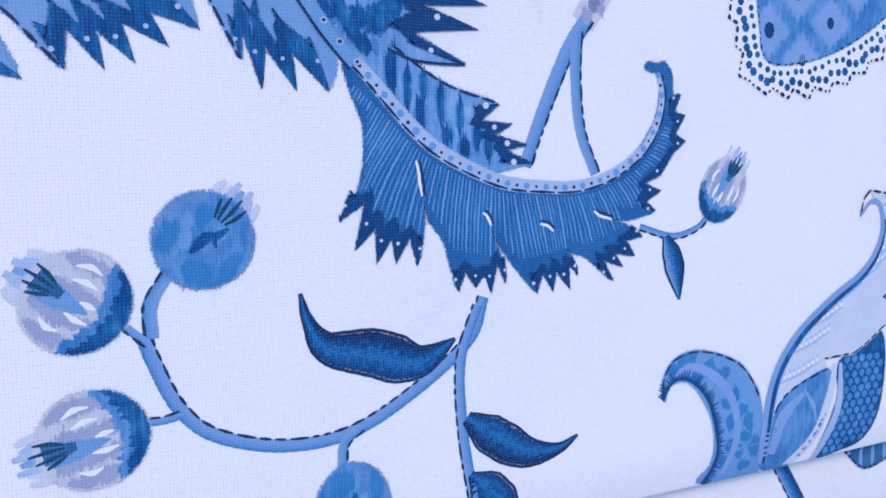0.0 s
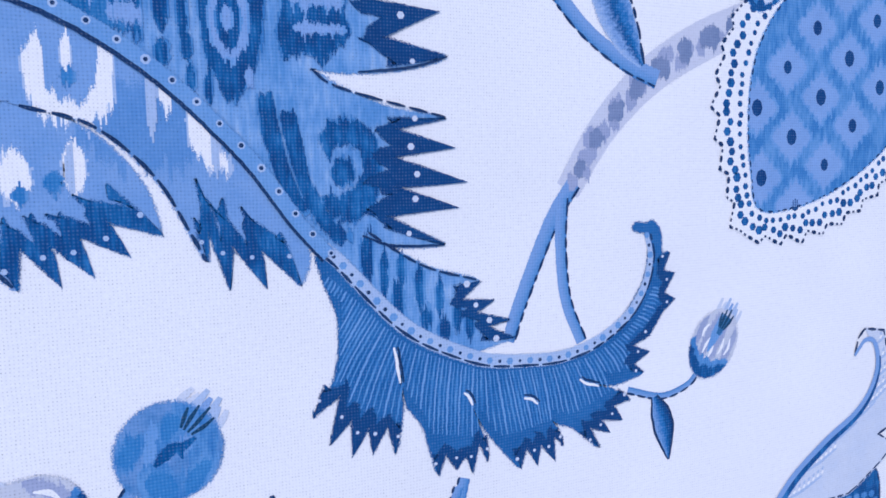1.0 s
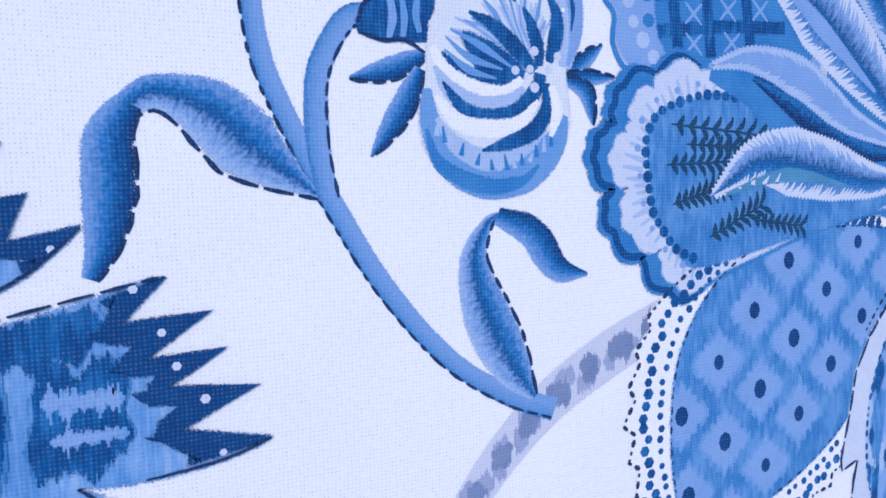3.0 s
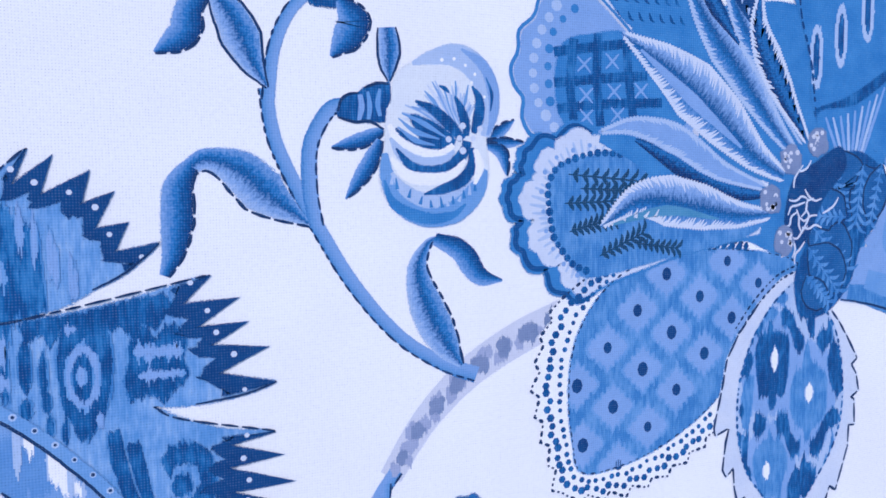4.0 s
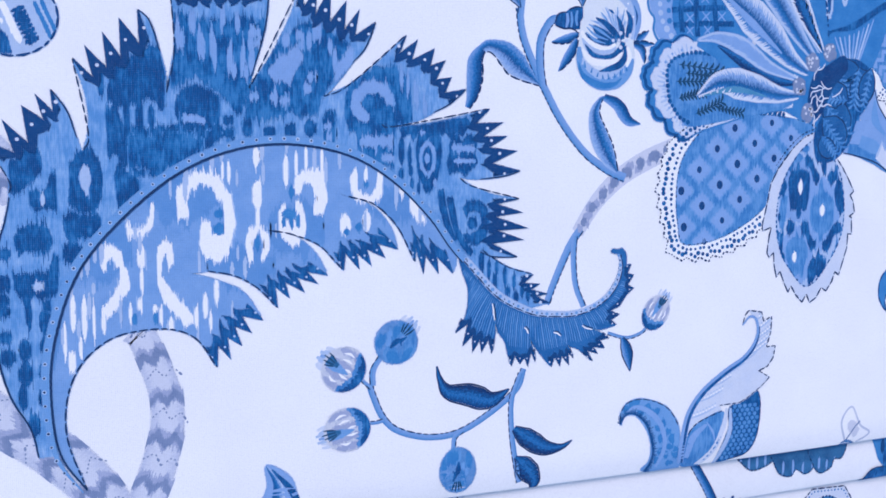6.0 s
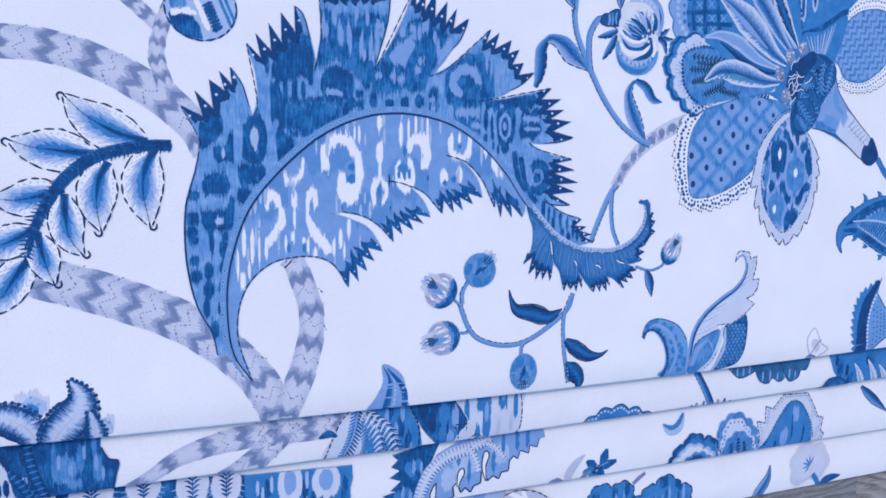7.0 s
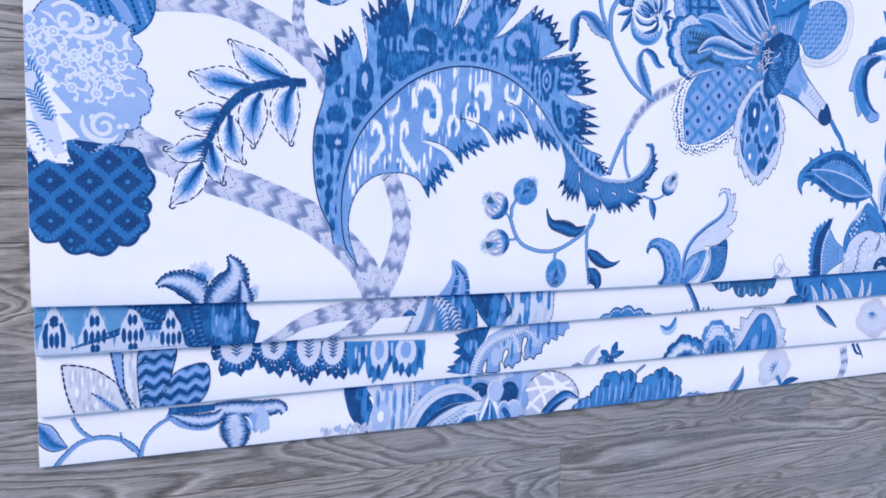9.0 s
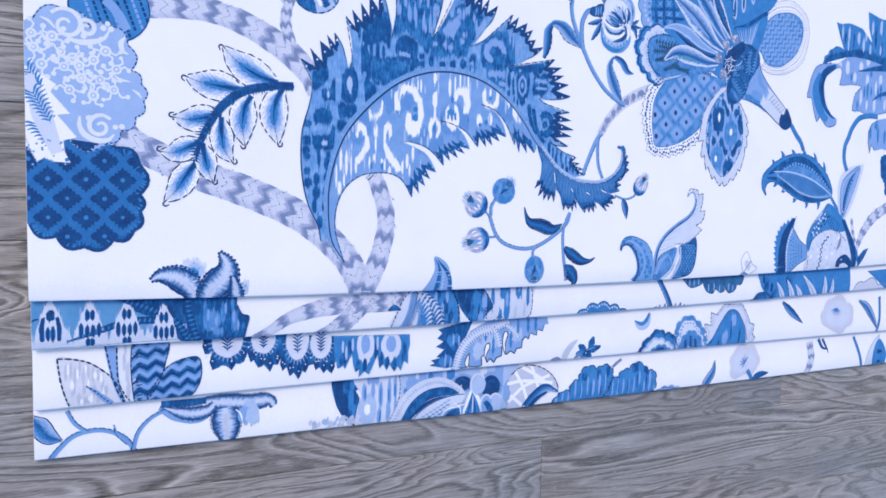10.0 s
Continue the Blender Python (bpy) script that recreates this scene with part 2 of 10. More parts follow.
def wood_material(name):
    """Grey-stained textured oak boards, brushed grain with cathedral figure."""
    m = bpy.data.materials.new(name)
    m.use_nodes = True
    t = m.node_tree
    b = t.nodes["Principled BSDF"]
    co = t.nodes.new("ShaderNodeTexCoord").outputs["Object"]
    rnd = t.nodes.new("ShaderNodeObjectInfo").outputs["Random"]
    off = t.nodes.new("ShaderNodeCombineXYZ")
    t.links.new(maths(t, "MULTIPLY", rnd, 9.0), off.inputs[0])
    t.links.new(maths(t, "MULTIPLY", rnd, 5.0), off.inputs[1])
    add = t.nodes.new("ShaderNodeVectorMath")
    t.links.new(co, add.inputs[0])
    t.links.new(off.outputs[0], add.inputs[1])
    mp = t.nodes.new("ShaderNodeMapping")
    mp.inputs["Scale"].default_value = (3.2, 17, 1)
    t.links.new(add.outputs[0], mp.inputs["Vector"])
    mp2 = t.nodes.new("ShaderNodeMapping")
    mp2.inputs["Scale"].default_value = (30, 650, 1)
    t.links.new(add.outputs[0], mp2.inputs["Vector"])
    fibre = noise_at(t, mp2.outputs[0], 1.0, 4, 0.65)
    figure = noise_at(t, mp.outputs[0], 1.0, 3.0, 0.5, 0.5)
    figure = maths(t, "MULTIPLY_ADD", fibre, 0.03, figure)
    rings = maths(t, "MULTIPLY_ADD", maths(t, "SINE", maths(t, "MULTIPLY", figure, 150.0)), 0.5, 0.5)
    rings = maths(t, "POWER", rings, 3.0)
    mp4 = t.nodes.new("ShaderNodeMapping")
    mp4.inputs["Scale"].default_value = (90, 420, 1)
    t.links.new(add.outputs[0], mp4.inputs["Vector"])
    broken = noise_at(t, mp4.outputs[0], 1.0, 3, 0.7)
    rings = maths(t, "MULTIPLY", rings, ramp(t, broken, [(0.34, (0.45, 0.45, 0.45, 1)), (0.60, (1.1, 1.1, 1.1, 1))]))
    tone = noise_at(t, mp.outputs[0], 0.8, 3)
    where = noise_at(t, mp.outputs[0], 1.7, 2)
    where = maths(t, "MULTIPLY", maths(t, "MULTIPLY", where, where), 1.05)
    # limed pores: short pale dashes along the grain
    mp3 = t.nodes.new("ShaderNodeMapping")
    mp3.inputs["Scale"].default_value = (170, 1500, 1)
    t.links.new(add.outputs[0], mp3.inputs["Vector"])
    pores = maths(t, "MAXIMUM", maths(t, "SUBTRACT", noise_at(t, mp3.outputs[0], 1.0, 2), 0.56), 0.0)
    pores = maths(t, "MULTIPLY", pores, maths(t, "MULTIPLY_ADD", rings, 1.6, 0.8))
    v = maths(t, "SUBTRACT", maths(t, "ADD", maths(t, "MULTIPLY_ADD", fibre, 0.55, 0.21), maths(t, "MULTIPLY", tone, 0.3)), maths(t, "MULTIPLY", maths(t, "MULTIPLY", rings, where), 0.9))
    # pale line offset beside each ring: liming, plus a painted highlight of embossed grain
    limed_highlight = maths(t, "POWER", maths(t, "MULTIPLY_ADD", maths(t, "SINE", maths(t, "MULTIPLY_ADD", figure, 150.0, 2.0)), 0.5, 0.5), 7.0)
    v = maths(t, "MULTIPLY_ADD", maths(t, "MULTIPLY", limed_highlight, broken), maths(t, "MULTIPLY", where, 0.9), v)
    v = maths(t, "ADD", maths(t, "ADD", v, pores), maths(t, "MULTIPLY_ADD", rnd, 0.12, -0.06))
    brown = ramp(t, v, [(0.16, (0.078, 0.064, 0.052, 1)), (0.5, (0.170, 0.146, 0.124, 1)), (0.95, (0.42, 0.38, 0.34, 1))])
    grey = ramp(t, v, [(0.16, (0.074, 0.068, 0.064, 1)), (0.5, (0.155, 0.148, 0.142, 1)), (0.95, (0.40, 0.385, 0.37, 1))])
    col = mix(t, ramp(t, noise_at(t, co, 5, 2), [(0.38, (0, 0, 0, 1)), (0.66, (1, 1, 1, 1))]), brown, grey)
    t.links.new(col, b.inputs["Base Color"])
    b.inputs["Roughness"].default_value = 0.5
    bump = t.nodes.new("ShaderNodeBump")
    bump.inputs["Strength"].default_value = 0.7
    bump.inputs["Distance"].default_value = 0.0008
    t.links.new(maths(t, "SUBTRACT", fibre, rings), bump.inputs["Height"])
    t.links.new(bump.outputs[0], b.inputs["Normal"])
    return m


wood = wood_material("grey_oak")


def flat_material(name, c1, c2, scale, rough):
    m = bpy.data.materials.new(name)
    m.use_nodes = True
    t = m.node_tree
    co = t.nodes.new("ShaderNodeTexCoord").outputs["Object"]
    t.links.new(ramp(t, noise_at(t, co, scale, 4), [(0.3, c1), (0.7, c2)]), t.nodes["Principled BSDF"].inputs["Base Color"])
    t.nodes["Principled BSDF"].inputs["Roughness"].default_value = rough
    return m


def mesh_object(name, verts, faces, mats, parent=None, smooth=False):
    me = bpy.data.meshes.new(name)
    me.from_pydata(verts, [], faces)
    for m in mats:
        me.materials.append(m)
    if smooth:
        me.polygons.foreach_set("use_smooth", [True] * len(me.polygons))
    ob = new(name, me)
    ob.parent = parent
    return ob


# ---- the ground, one sheet to the horizon under the boards ----
ground_mat = flat_material("grey_screed", (0.16, 0.15, 0.15, 1), (0.22, 0.21, 0.21, 1), 3.0, 0.85)
tagged(mesh_object("ground", [(-300, -300, -0.014), (300, -300, -0.014), (300, 300, -0.014), (-300, 300, -0.014)], [(0, 1, 2, 3)], [ground_mat]),
       "plain grey screed under the wooden boards", "ground", kind="structure")

# ---- the roman blind, folded into four stepped pleats ----
WIDTH = 800.0
blind = tagged(new("roman_blind"), "white cotton roman blind with blue floral print, pleated, on grey boards", "roman blind")
# height of the cloth's face, and the front edge y = a + b x + c x x, in millimetres
PANELS = {
    "main": dict(z=20.0, edge=(0.0, -0.018, 4.4e-5), top=460.0, left=0.0),
    "one": dict(z=15.0, edge=(-26.0, 0.003, 2.2e-5), top=150.0, left=0.4),
    "two": dict(z=10.0, edge=(-59.0, 0.014, -1.0e-5), top=110.0, left=0.2),
    "three": dict(z=5.0, edge=(-87.0, -0.004, 1.0e-5), top=80.0, left=-0.3),
}


def edge_y(p, x):
    a, b, c = PANELS[p]["edge"]
    return a + b * x + c * x * x


def face_z(p, x, y):
    """The cloth lies flat and rolls over a little towards its folded edge."""
    d = max(0.0, y - edge_y(p, x))
    return PANELS[p]["z"] - (1.5 * (1 - d / 12) ** 2 if d < 12 else 0.0)


def on_cloth(p, x, y, lift):
    """A place of the print on the cloth, wrapped round the folded edge where it runs over it."""
    e = edge_y(p, x)
    d = y - e
    if d >= 0.25:
        return x, y, face_z(p, x, y) + lift
    g = (0.25 - d) / 0.75
    z0 = PANELS[p]["z"] - 1.5
    r = 0.75 + lift
    return x, e + 0.25 - r * math.sin(g), z0 - 0.75 + r * math.cos(g)


def build_panel(p, name, label):
    q = PANELS[p]
    xs = [q["left"] + (WIDTH - q["left"]) * i / 64 for i in range(65)]
    verts, faces, n = [], [], 0
    for x in xs:
        e = edge_y(p, x)
        prof = [(q["top"], face_z(p, x, q["top"]))]
        prof += [(e + d, face_z(p, x, e + d)) for d in (60, 30, 16, 12, 10, 8, 6, 4.5, 3, 1.6, 0.8, 0.25)]
        z0 = q["z"] - 1.5
        for k in range(1, 9):
            g = math.pi * k / 8
            prof.append((e + 0.25 - 0.75 * math.sin(g), z0 - 0.75 + 0.75 * math.cos(g)))
        prof.append((e + 10, z0 - 1.5))
        prof.append((q["top"] - 2, z0 - 1.5))
        n = len(prof)
        verts += [(x * MM, y * MM, z * MM) for y, z in prof]
    for i in range(len(xs) - 1):
        for j in range(n - 1):
            a0 = i * n + j
            faces.append((a0, a0 + 1, a0 + n + 1, a0 + n))
    # hemmed side edges
    for i in (0, len(xs) - 1):
        o = i * n
        k = len(verts)
        verts += verts[o:o + n]
        faces.append(tuple(range(k, k + n)) if i == 0 else tuple(reversed(range(k, k + n))))
    ob = mesh_object(name, verts, faces, [cotton], blind, smooth=True)
    ob.data.polygons[-1].use_smooth = ob.data.polygons[-2].use_smooth = False
    ob["label"] = label
    return ob


PANEL_OB = {
    "main": build_panel("main", "front_panel", "flat upper cotton panel with a soft folded edge"),
    "one": build_panel("one", "pleat", "first stepped cotton pleat"),
    "two": build_panel("two", "pleat", "second stepped cotton pleat"),
    "three": build_panel("three", "pleat", "lowest stepped cotton pleat"),
}


# ---- drawing with ink on the cloth: all lengths in millimetres ----
rng = random.Random(7)


def curve(pts, n=8, closed=False):
    """A smooth line through a few points."""
    P = [Vector(p) for p in pts]
    if len(P) < 3:
        return [P[0].lerp(P[1], i / n) for i in range(n + 1)]
    out = []
    m = len(P)
    for i in range(m if closed else m - 1):
        if closed:
            p0, p1, p2, p3 = P[i - 1], P[i], P[(i + 1) % m], P[(i + 2) % m]
        else:
            p1, p2 = P[i], P[i + 1]
            p0 = P[i - 1] if i else p1 * 2 - p2
            p3 = P[i + 2] if i + 2 < m else p2 * 2 - p1
        for k in range(n):
            s = k / n
            out.append(0.5 * ((2 * p1) + (p2 - p0) * s + (2 * p0 - 5 * p1 + 4 * p2 - p3) * s * s + (3 * p1 - p0 - 3 * p2 + p3) * s ** 3))
    if not closed:
        out.append(P[-1])
    return out


def along(line_pts):
    """Running length at each point."""
    s = [0.0]
    for u, v in zip(line_pts, line_pts[1:]):
        s.append(s[-1] + (v - u).length)
    return s


def even(line_pts, step):
    """The same line with points at even steps."""
    s = along(line_pts)
    n = max(1, round(s[-1] / step))
    out, j = [], 0
    for i in range(n + 1):
        d = s[-1] * i / n
        while j < len(s) - 2 and s[j + 1] < d:
            j += 1
        out.append(line_pts[j].lerp(line_pts[j + 1], (d - s[j]) / max(1e-9, s[j + 1] - s[j])))
    return out


def normals(p):
    out = []
    for i in range(len(p)):
        d = p[min(i + 1, len(p) - 1)] - p[max(i - 1, 0)]
        d = d.normalized() if d.length > 1e-9 else Vector((1, 0))
        out.append(Vector((-d.y, d.x)))
    return out


def spans(poly, x):
    """Where an upright line at x runs inside a closed outline."""
    ys = []
    for u, v in zip(poly, poly[1:] + poly[:1]):
        if (u[0] > x) != (v[0] > x):
            ys.append(u[1] + (v[1] - u[1]) * (x - u[0]) / (v[0] - u[0]))
    ys.sort()
    return list(zip(ys[::2], ys[1::2]))


class Print:
    """One printed motif: layers of ink laid on a panel of the blind."""

    def __init__(self, panel="main", level=0):
        self.panel, self.z = panel, (0.03 if panel == "main" else 0.09) + 0.016 * level
        self.v, self.f, self.m, self.uv, self.mats = [], [], [], [], []

    def _mat(self, m):
        if m not in self.mats:
            self.mats.append(m)
        self.z += 0.0003 if self.panel == "main" else 0.003
        return self.mats.index(m)

    def _face(self, pts, uvs, k):
        o = len(self.v)
        self.v += [(p[0], p[1], self.z) for p in pts]
        self.f.append(tuple(range(o, o + len(pts))))
        self.m.append(k)
        self.uv += uvs

    def fill(self, poly, m, bleed=0.7):
        k = self._mat(m)
        pts = [Vector((p[0], p[1])) for p in poly]
        n = len(pts)
        co, _, tris, *_ = delaunay_2d_cdt(pts, [(i, (i + 1) % n) for i in range(n)], [], 1, 1e-4)
        for tri in tris:
            q = [co[i] for i in tri]
            self._face(q, [(p[0] / 10, p[1] / 10) for p in q], k)
        if bleed:
            ring = []
            for p in pts:
                if not ring or (p - ring[-1]).length > 0.05:
                    ring.append(p)
            area = sum(u.x * v.y - v.x * u.y for u, v in zip(ring, ring[1:] + ring[:1]))
            s = -1 if area > 0 else 1
            n = len(ring)
            outs = []
            for i in range(n):
                d = ring[(i + 1) % n] - ring[i - 1]
                d = d.normalized() if d.length > 1e-6 else Vector((1, 0))
                outs.append(ring[i] + Vector((-d.y, d.x)) * s * bleed)
            k = self._mat(bleed_of(m))
            for i in range(n):
                j = (i + 1) % n
                self._face([ring[i], ring[j], outs[j], outs[i]], [(0, 0), (0, 0), (0, 1), (0, 1)], k)
        return self

    def shape(self, pts, m, n=8):
        return self.fill(curve(pts, n, True), m)

    def ribbon(self, pts, width, m, n=8, smooth=True, shift=0.0):
        """A brush stroke along a line. width: one number, or numbers spread from start to end."""
        p = curve(pts, n) if smooth else [Vector(q) for q in pts]
        w = [width] if isinstance(width, (int, float)) else list(width)
        s, nn = along(p), normals(p)
        k = self._mat(m)
        rows = []
        for q, d, at in zip(p, nn, s):
            r = at / max(1e-9, s[-1]) * (len(w) - 1)
            i = min(int(r), len(w) - 2) if len(w) > 1 else 0
            ww = w[0] if len(w) == 1 else w[i] + (w[i + 1] - w[i]) * (r - i)
            c = q + d * shift
            rows.append((c + d * ww / 2, c - d * ww / 2, at))
        for a0, b0 in zip(rows, rows[1:]):
            self._face([a0[0], a0[1], b0[1], b0[0]], [(a0[2] / 4, 0), (a0[2] / 4, 1), (b0[2] / 4, 1), (b0[2] / 4, 0)], k)
        if max(w) > 1.6 and not m.name.endswith("wash"):
            k = self._mat(bleed_of(m))
            for a0, b0 in zip(rows, rows[1:]):
                for i, sg in ((0, 1), (1, -1)):
                    da, db = (a0[0] - a0[1]), (b0[0] - b0[1])
                    ea, eb = min(0.45, da.length * 0.3), min(0.45, db.length * 0.3)
                    da = da.normalized() * ea if da.length > 1e-6 else da
                    db = db.normalized() * eb if db.length > 1e-6 else db
                    self._face([a0[i], b0[i], b0[i] + db * sg, a0[i] + da * sg], [(0, 0), (0, 0), (0, 1), (0, 1)], k)
        return self

    def stroke(self, pts, width, m=None, dash=None, gap=0.5, n=8, smooth=True, shift=0.0):
        """A drawn line, solid or in uneven dashes."""
        m = m or line
        p = even(curve(pts, n) if smooth else [Vector(q) for q in pts], 0.7)
        if shift:
            p = [q + d * shift for q, d in zip(p, normals(p))]
        if not dash:
            for q in range(len(p)):
                p[q] = p[q] + Vector((rng.uniform(-0.06, 0.06), rng.uniform(-0.06, 0.06)))
            if len(p) > 1:
                self.ribbon(p, [width * 0.7, width, width * 1.1, width, width * 0.6], m, smooth=False)
            return self
        i = 0
        z = self.z
        top = z
        while i < len(p) - 1:
            k = max(1, round(dash * rng.uniform(0.6, 1.5) / 0.7))
            j = min(len(p) - 1, i + k)
            self.z = z
            self.ribbon(p[i:j + 1], [width * 0.6, width * rng.uniform(0.9, 1.25), width * 0.6], m, smooth=False)
            top = self.z
            i = j + max(1, round(gap * rng.uniform(0.6, 1.5) / 0.7))
        self.z = top
        return self

    def dots(self, places, r, m, sides=7, tall=1.0):
        k = self._mat(m)
        for x, y in places:
            rr = r * rng.uniform(0.85, 1.15)
            q = [(x + rr * math.cos(6.2832 * i / sides), y + rr * tall * math.sin(6.2832 * i / sides)) for i in range(sides)]
            self._face(q, [(0, 0)] * sides, k)
        return self

    def ikat(self, polys, m, pitch=0.4, jit=1.2, clip=None, turn=0.0, frayed=True):
        """Shapes with edges feathered along the warp, as thread-dyed cloth has them, within a clip outline."""
        c, s = math.cos(radians(turn)), math.sin(radians(turn))
        def to(p):
            return (p[0] * c + p[1] * s, -p[0] * s + p[1] * c)
        def back(p):
            return (p[0] * c - p[1] * s, p[0] * s + p[1] * c)
        lim = [to(p) for p in clip] if clip else None
        kb = self._mat(bleed_of(m))
        k = self._mat(m)
        lift = 0.0
        for poly in polys:
            q = [to(p) for p in poly]
            x0, x1 = min(p[0] for p in q), max(p[0] for p in q)
            x = x0 + pitch / 2
            drift = 0.0
            self.z += 0.0003 if self.panel == "main" else 0.003
            while x < x1:
                drift = 0.6 * drift + rng.uniform(-jit, jit) * 0.45
                if rng.random() < 0.12:
                    drift += jit * 0.9
                for lo, hi in spans(q, x):
                    lo, hi = lo - drift * rng.uniform(0.2, 1.2), hi + drift * rng.uniform(0.2, 1.2)
                    parts = [(lo, hi)]
                    if lim:
                        parts = [(max(lo, a), min(hi, b)) for a, b in spans(lim, x)]
                    for a, b in parts:
                        lift = 0.0004 - lift
                        if b - a > 0.12:
                            f = [back(p) for p in ((x - pitch / 2, a), (x + pitch / 2, a), (x + pitch / 2, b), (x - pitch / 2, b))]
                            self.z += lift
                            self._face(f, [(0, 0)] * 4, k)
                            for e0, way, lim_y in ((a, -1, lo), (b, 1, hi)):
                                if frayed and abs(e0 - lim_y) < 1e-6:
                                    e1 = e0 + way * jit * rng.uniform(0.35, 1.1)
                                    f = [back(p) for p in ((x - pitch / 2, e0), (x + pitch / 2, e0), (x + pitch / 2, e1), (x - pitch / 2, e1))]
                                    self._face(f, [(0, 0), (0, 0), (0, 1), (0, 1)], kb)
                            self.z -= lift
                x += pitch
        return self

    def done(self, name, label=""):
        bm = bmesh.new()
        uvl = bm.loops.layers.uv.new("UVMap")
        n = 0
        for f, k in zip(self.f, self.m):
            try:
                face = bm.faces.new([bm.verts.new(self.v[i]) for i in f])
            except ValueError:
                n += len(f)
                continue
            face.material_index = k
            for lp in face.loops:
                lp[uvl].uv = self.uv[n]
                n += 1
        q = PANELS[self.panel]
        ys = [v.co.y for v in bm.verts]
        xs = [v.co.x for v in bm.verts]
        mx = sum(xs) / len(xs)
        e0 = edge_y(self.panel, mx)
        slope = (edge_y(self.panel, max(xs)) - edge_y(self.panel, min(xs))) / max(1e-6, max(xs) - min(xs))
        tilt = Vector((-slope, 1, 0)).normalized()
        def cut(co, no, clear):
            bmesh.ops.bisect_plane(bm, geom=bm.verts[:] + bm.edges[:] + bm.faces[:], plane_co=co, plane_no=no, clear_outer=clear)
        if min(ys) < e0 + 13:
            cut((mx, e0 - 1.3, 0), -tilt, True)
            for d in (-1.0, -0.6, -0.2, 0.25, 0.8, 1.6, 3, 4.5, 6, 8, 10, 12):
                cut((mx, e0 + d, 0), -tilt, False)
        if min(xs) < q["left"] + 1:
            cut((q["left"] + 0.1, 0, 0), (-1, 0, 0), True)
        for v in bm.verts:
            x, y, z = v.co
            v.co = Vector(on_cloth(self.panel, x, y, z)) * MM
        me = bpy.data.meshes.new(name)
        bm.normal_update()
        for f in bm.faces:
            if f.normal.z < 0:
                f.normal_flip()
        bm.to_mesh(me)
        bm.free()
        for m in self.mats:
            me.materials.append(m)
        ob = new(name, me)
        ob.parent = PANEL_OB[self.panel]
        if label:
            ob["label"] = label
        return ob


# ---- shapes that the print repeats ----
def ell(c, rx, ry, turn=0.0, n=18, wob=0.0):
    s, k = math.sin(radians(turn)), math.cos(radians(turn))
    out = []
    for i in range(n):
        g = 6.28319 * i / n
        r = 1 + rng.uniform(-wob, wob)
        x, y = rx * r * math.cos(g), ry * r * math.sin(g)
        out.append(Vector((c[0] + x * k - y * s, c[1] + x * s + y * k)))
    return out


def bar(c, w, h):
    """An upright dyed patch with tapering ends."""
    k = rng.uniform(-0.25, 0.25)
    row = ((-1, -0.45), (-0.6, -0.8), (k, -1.1), (0.6, -0.75), (1, -0.4), (0.9, 0.1), (1, 0.5), (0.55, 0.85), (-k, 1.1), (-0.6, 0.8), (-1, 0.4), (-0.9, 0))
    return [Vector((c[0] + i * w / 2, c[1] + j * h / 2)) for i, j in row]


def comb(c, w, h):
    """A dyed patch broken into a few warp threads of uneven length."""
    n = max(2, round(w / 1.0))
    return [bar((c[0] + w * ((k + 0.5) / n - 0.5), c[1] + rng.uniform(-0.22, 0.22) * h), 0.9 * w / n + 0.25, h * rng.uniform(0.6, 1.15)) for k in range(n)]


def tooth_rows(tips, c, depth):
    """Tips and the valleys between them: cut towards c to one depth, or given one by one."""
    T, c = [Vector(t) for t in tips], Vector(c)
    if isinstance(depth, list):
        return T, [Vector(v).lerp((a0 + b0) / 2, -0.06) for v, a0, b0 in zip(depth, T, T[1:])]
    V = []
    for u, v in zip(T, T[1:]):
        m = (u + v) / 2
        V.append(m + (c - m).normalized() * depth)
    return T, V


def many(p):
    return [p] if p and isinstance(p[0], (int, float)) else list(p)


def lobe(way_in, tips, way_out, c, depth):
    """One side of a jagged lobe: in along an edge, over its teeth, out along the other edge."""
    way_in, way_out = many(way_in), many(way_out)
    T, V = tooth_rows(tips, c, depth)
    row = []
    for i, t in enumerate(T):
        row.append(t)
        if i < len(V):
            row.append(V[i])
    a0 = curve(way_in + [tips[0]], 6)[:-1] if way_in else []
    b0 = curve([tips[-1]] + way_out, 6)[1:] if way_out else []
    return a0 + row + b0


def tooth_inks(p, tips, c, depth, m, dot=None, r=0.55, reach=0.9):
    """The darker ink of the teeth: it runs inward under the valleys and leaves a pale tongue under each tip, with a pale spot above it."""
    T, V = tooth_rows(tips, c, depth)
    c = Vector(c)
    spots = []
    for i, t in enumerate(T):
        d = (c - t).normalized()
        if V and 0 < i < len(T) - 1:
            d = (V[i - 1].lerp(V[i], 0.5) - t).normalized() * 0.7 + d * 0.3
            d.normalize()
        elif V:
            d = ((T[1] - V[0] if not i else T[-2] - V[-1]).normalized() * -0.5 + d * 0.5).normalized()
        lo = V[i - 1] if i else t + d * (V[0] - t).dot(d) * 0.75
        hi = V[i] if i < len(V) else t + d * (V[-1] - t).dot(d) * 0.75
        base = lo.lerp(hi, 0.5)
        size = max(1.5, (base - t).dot(d))
        run1, run2 = rng.uniform(0.3, 0.75) * reach, rng.uniform(0.3, 0.75) * reach
        p.fill([t, lo, lo + d * size * run1, lo.lerp(hi, 0.25) + d * size * run1 * 0.55, t + d * size * rng.uniform(0.86, 1.0), lo.lerp(hi, 0.75) + d * size * run2 * 0.55, hi + d * size * run2, hi], m, 0.7)
        spots.append(t + d * size * rng.uniform(0.6, 0.7))
    if dot:
        p.dots(spots, r, dot, 6)


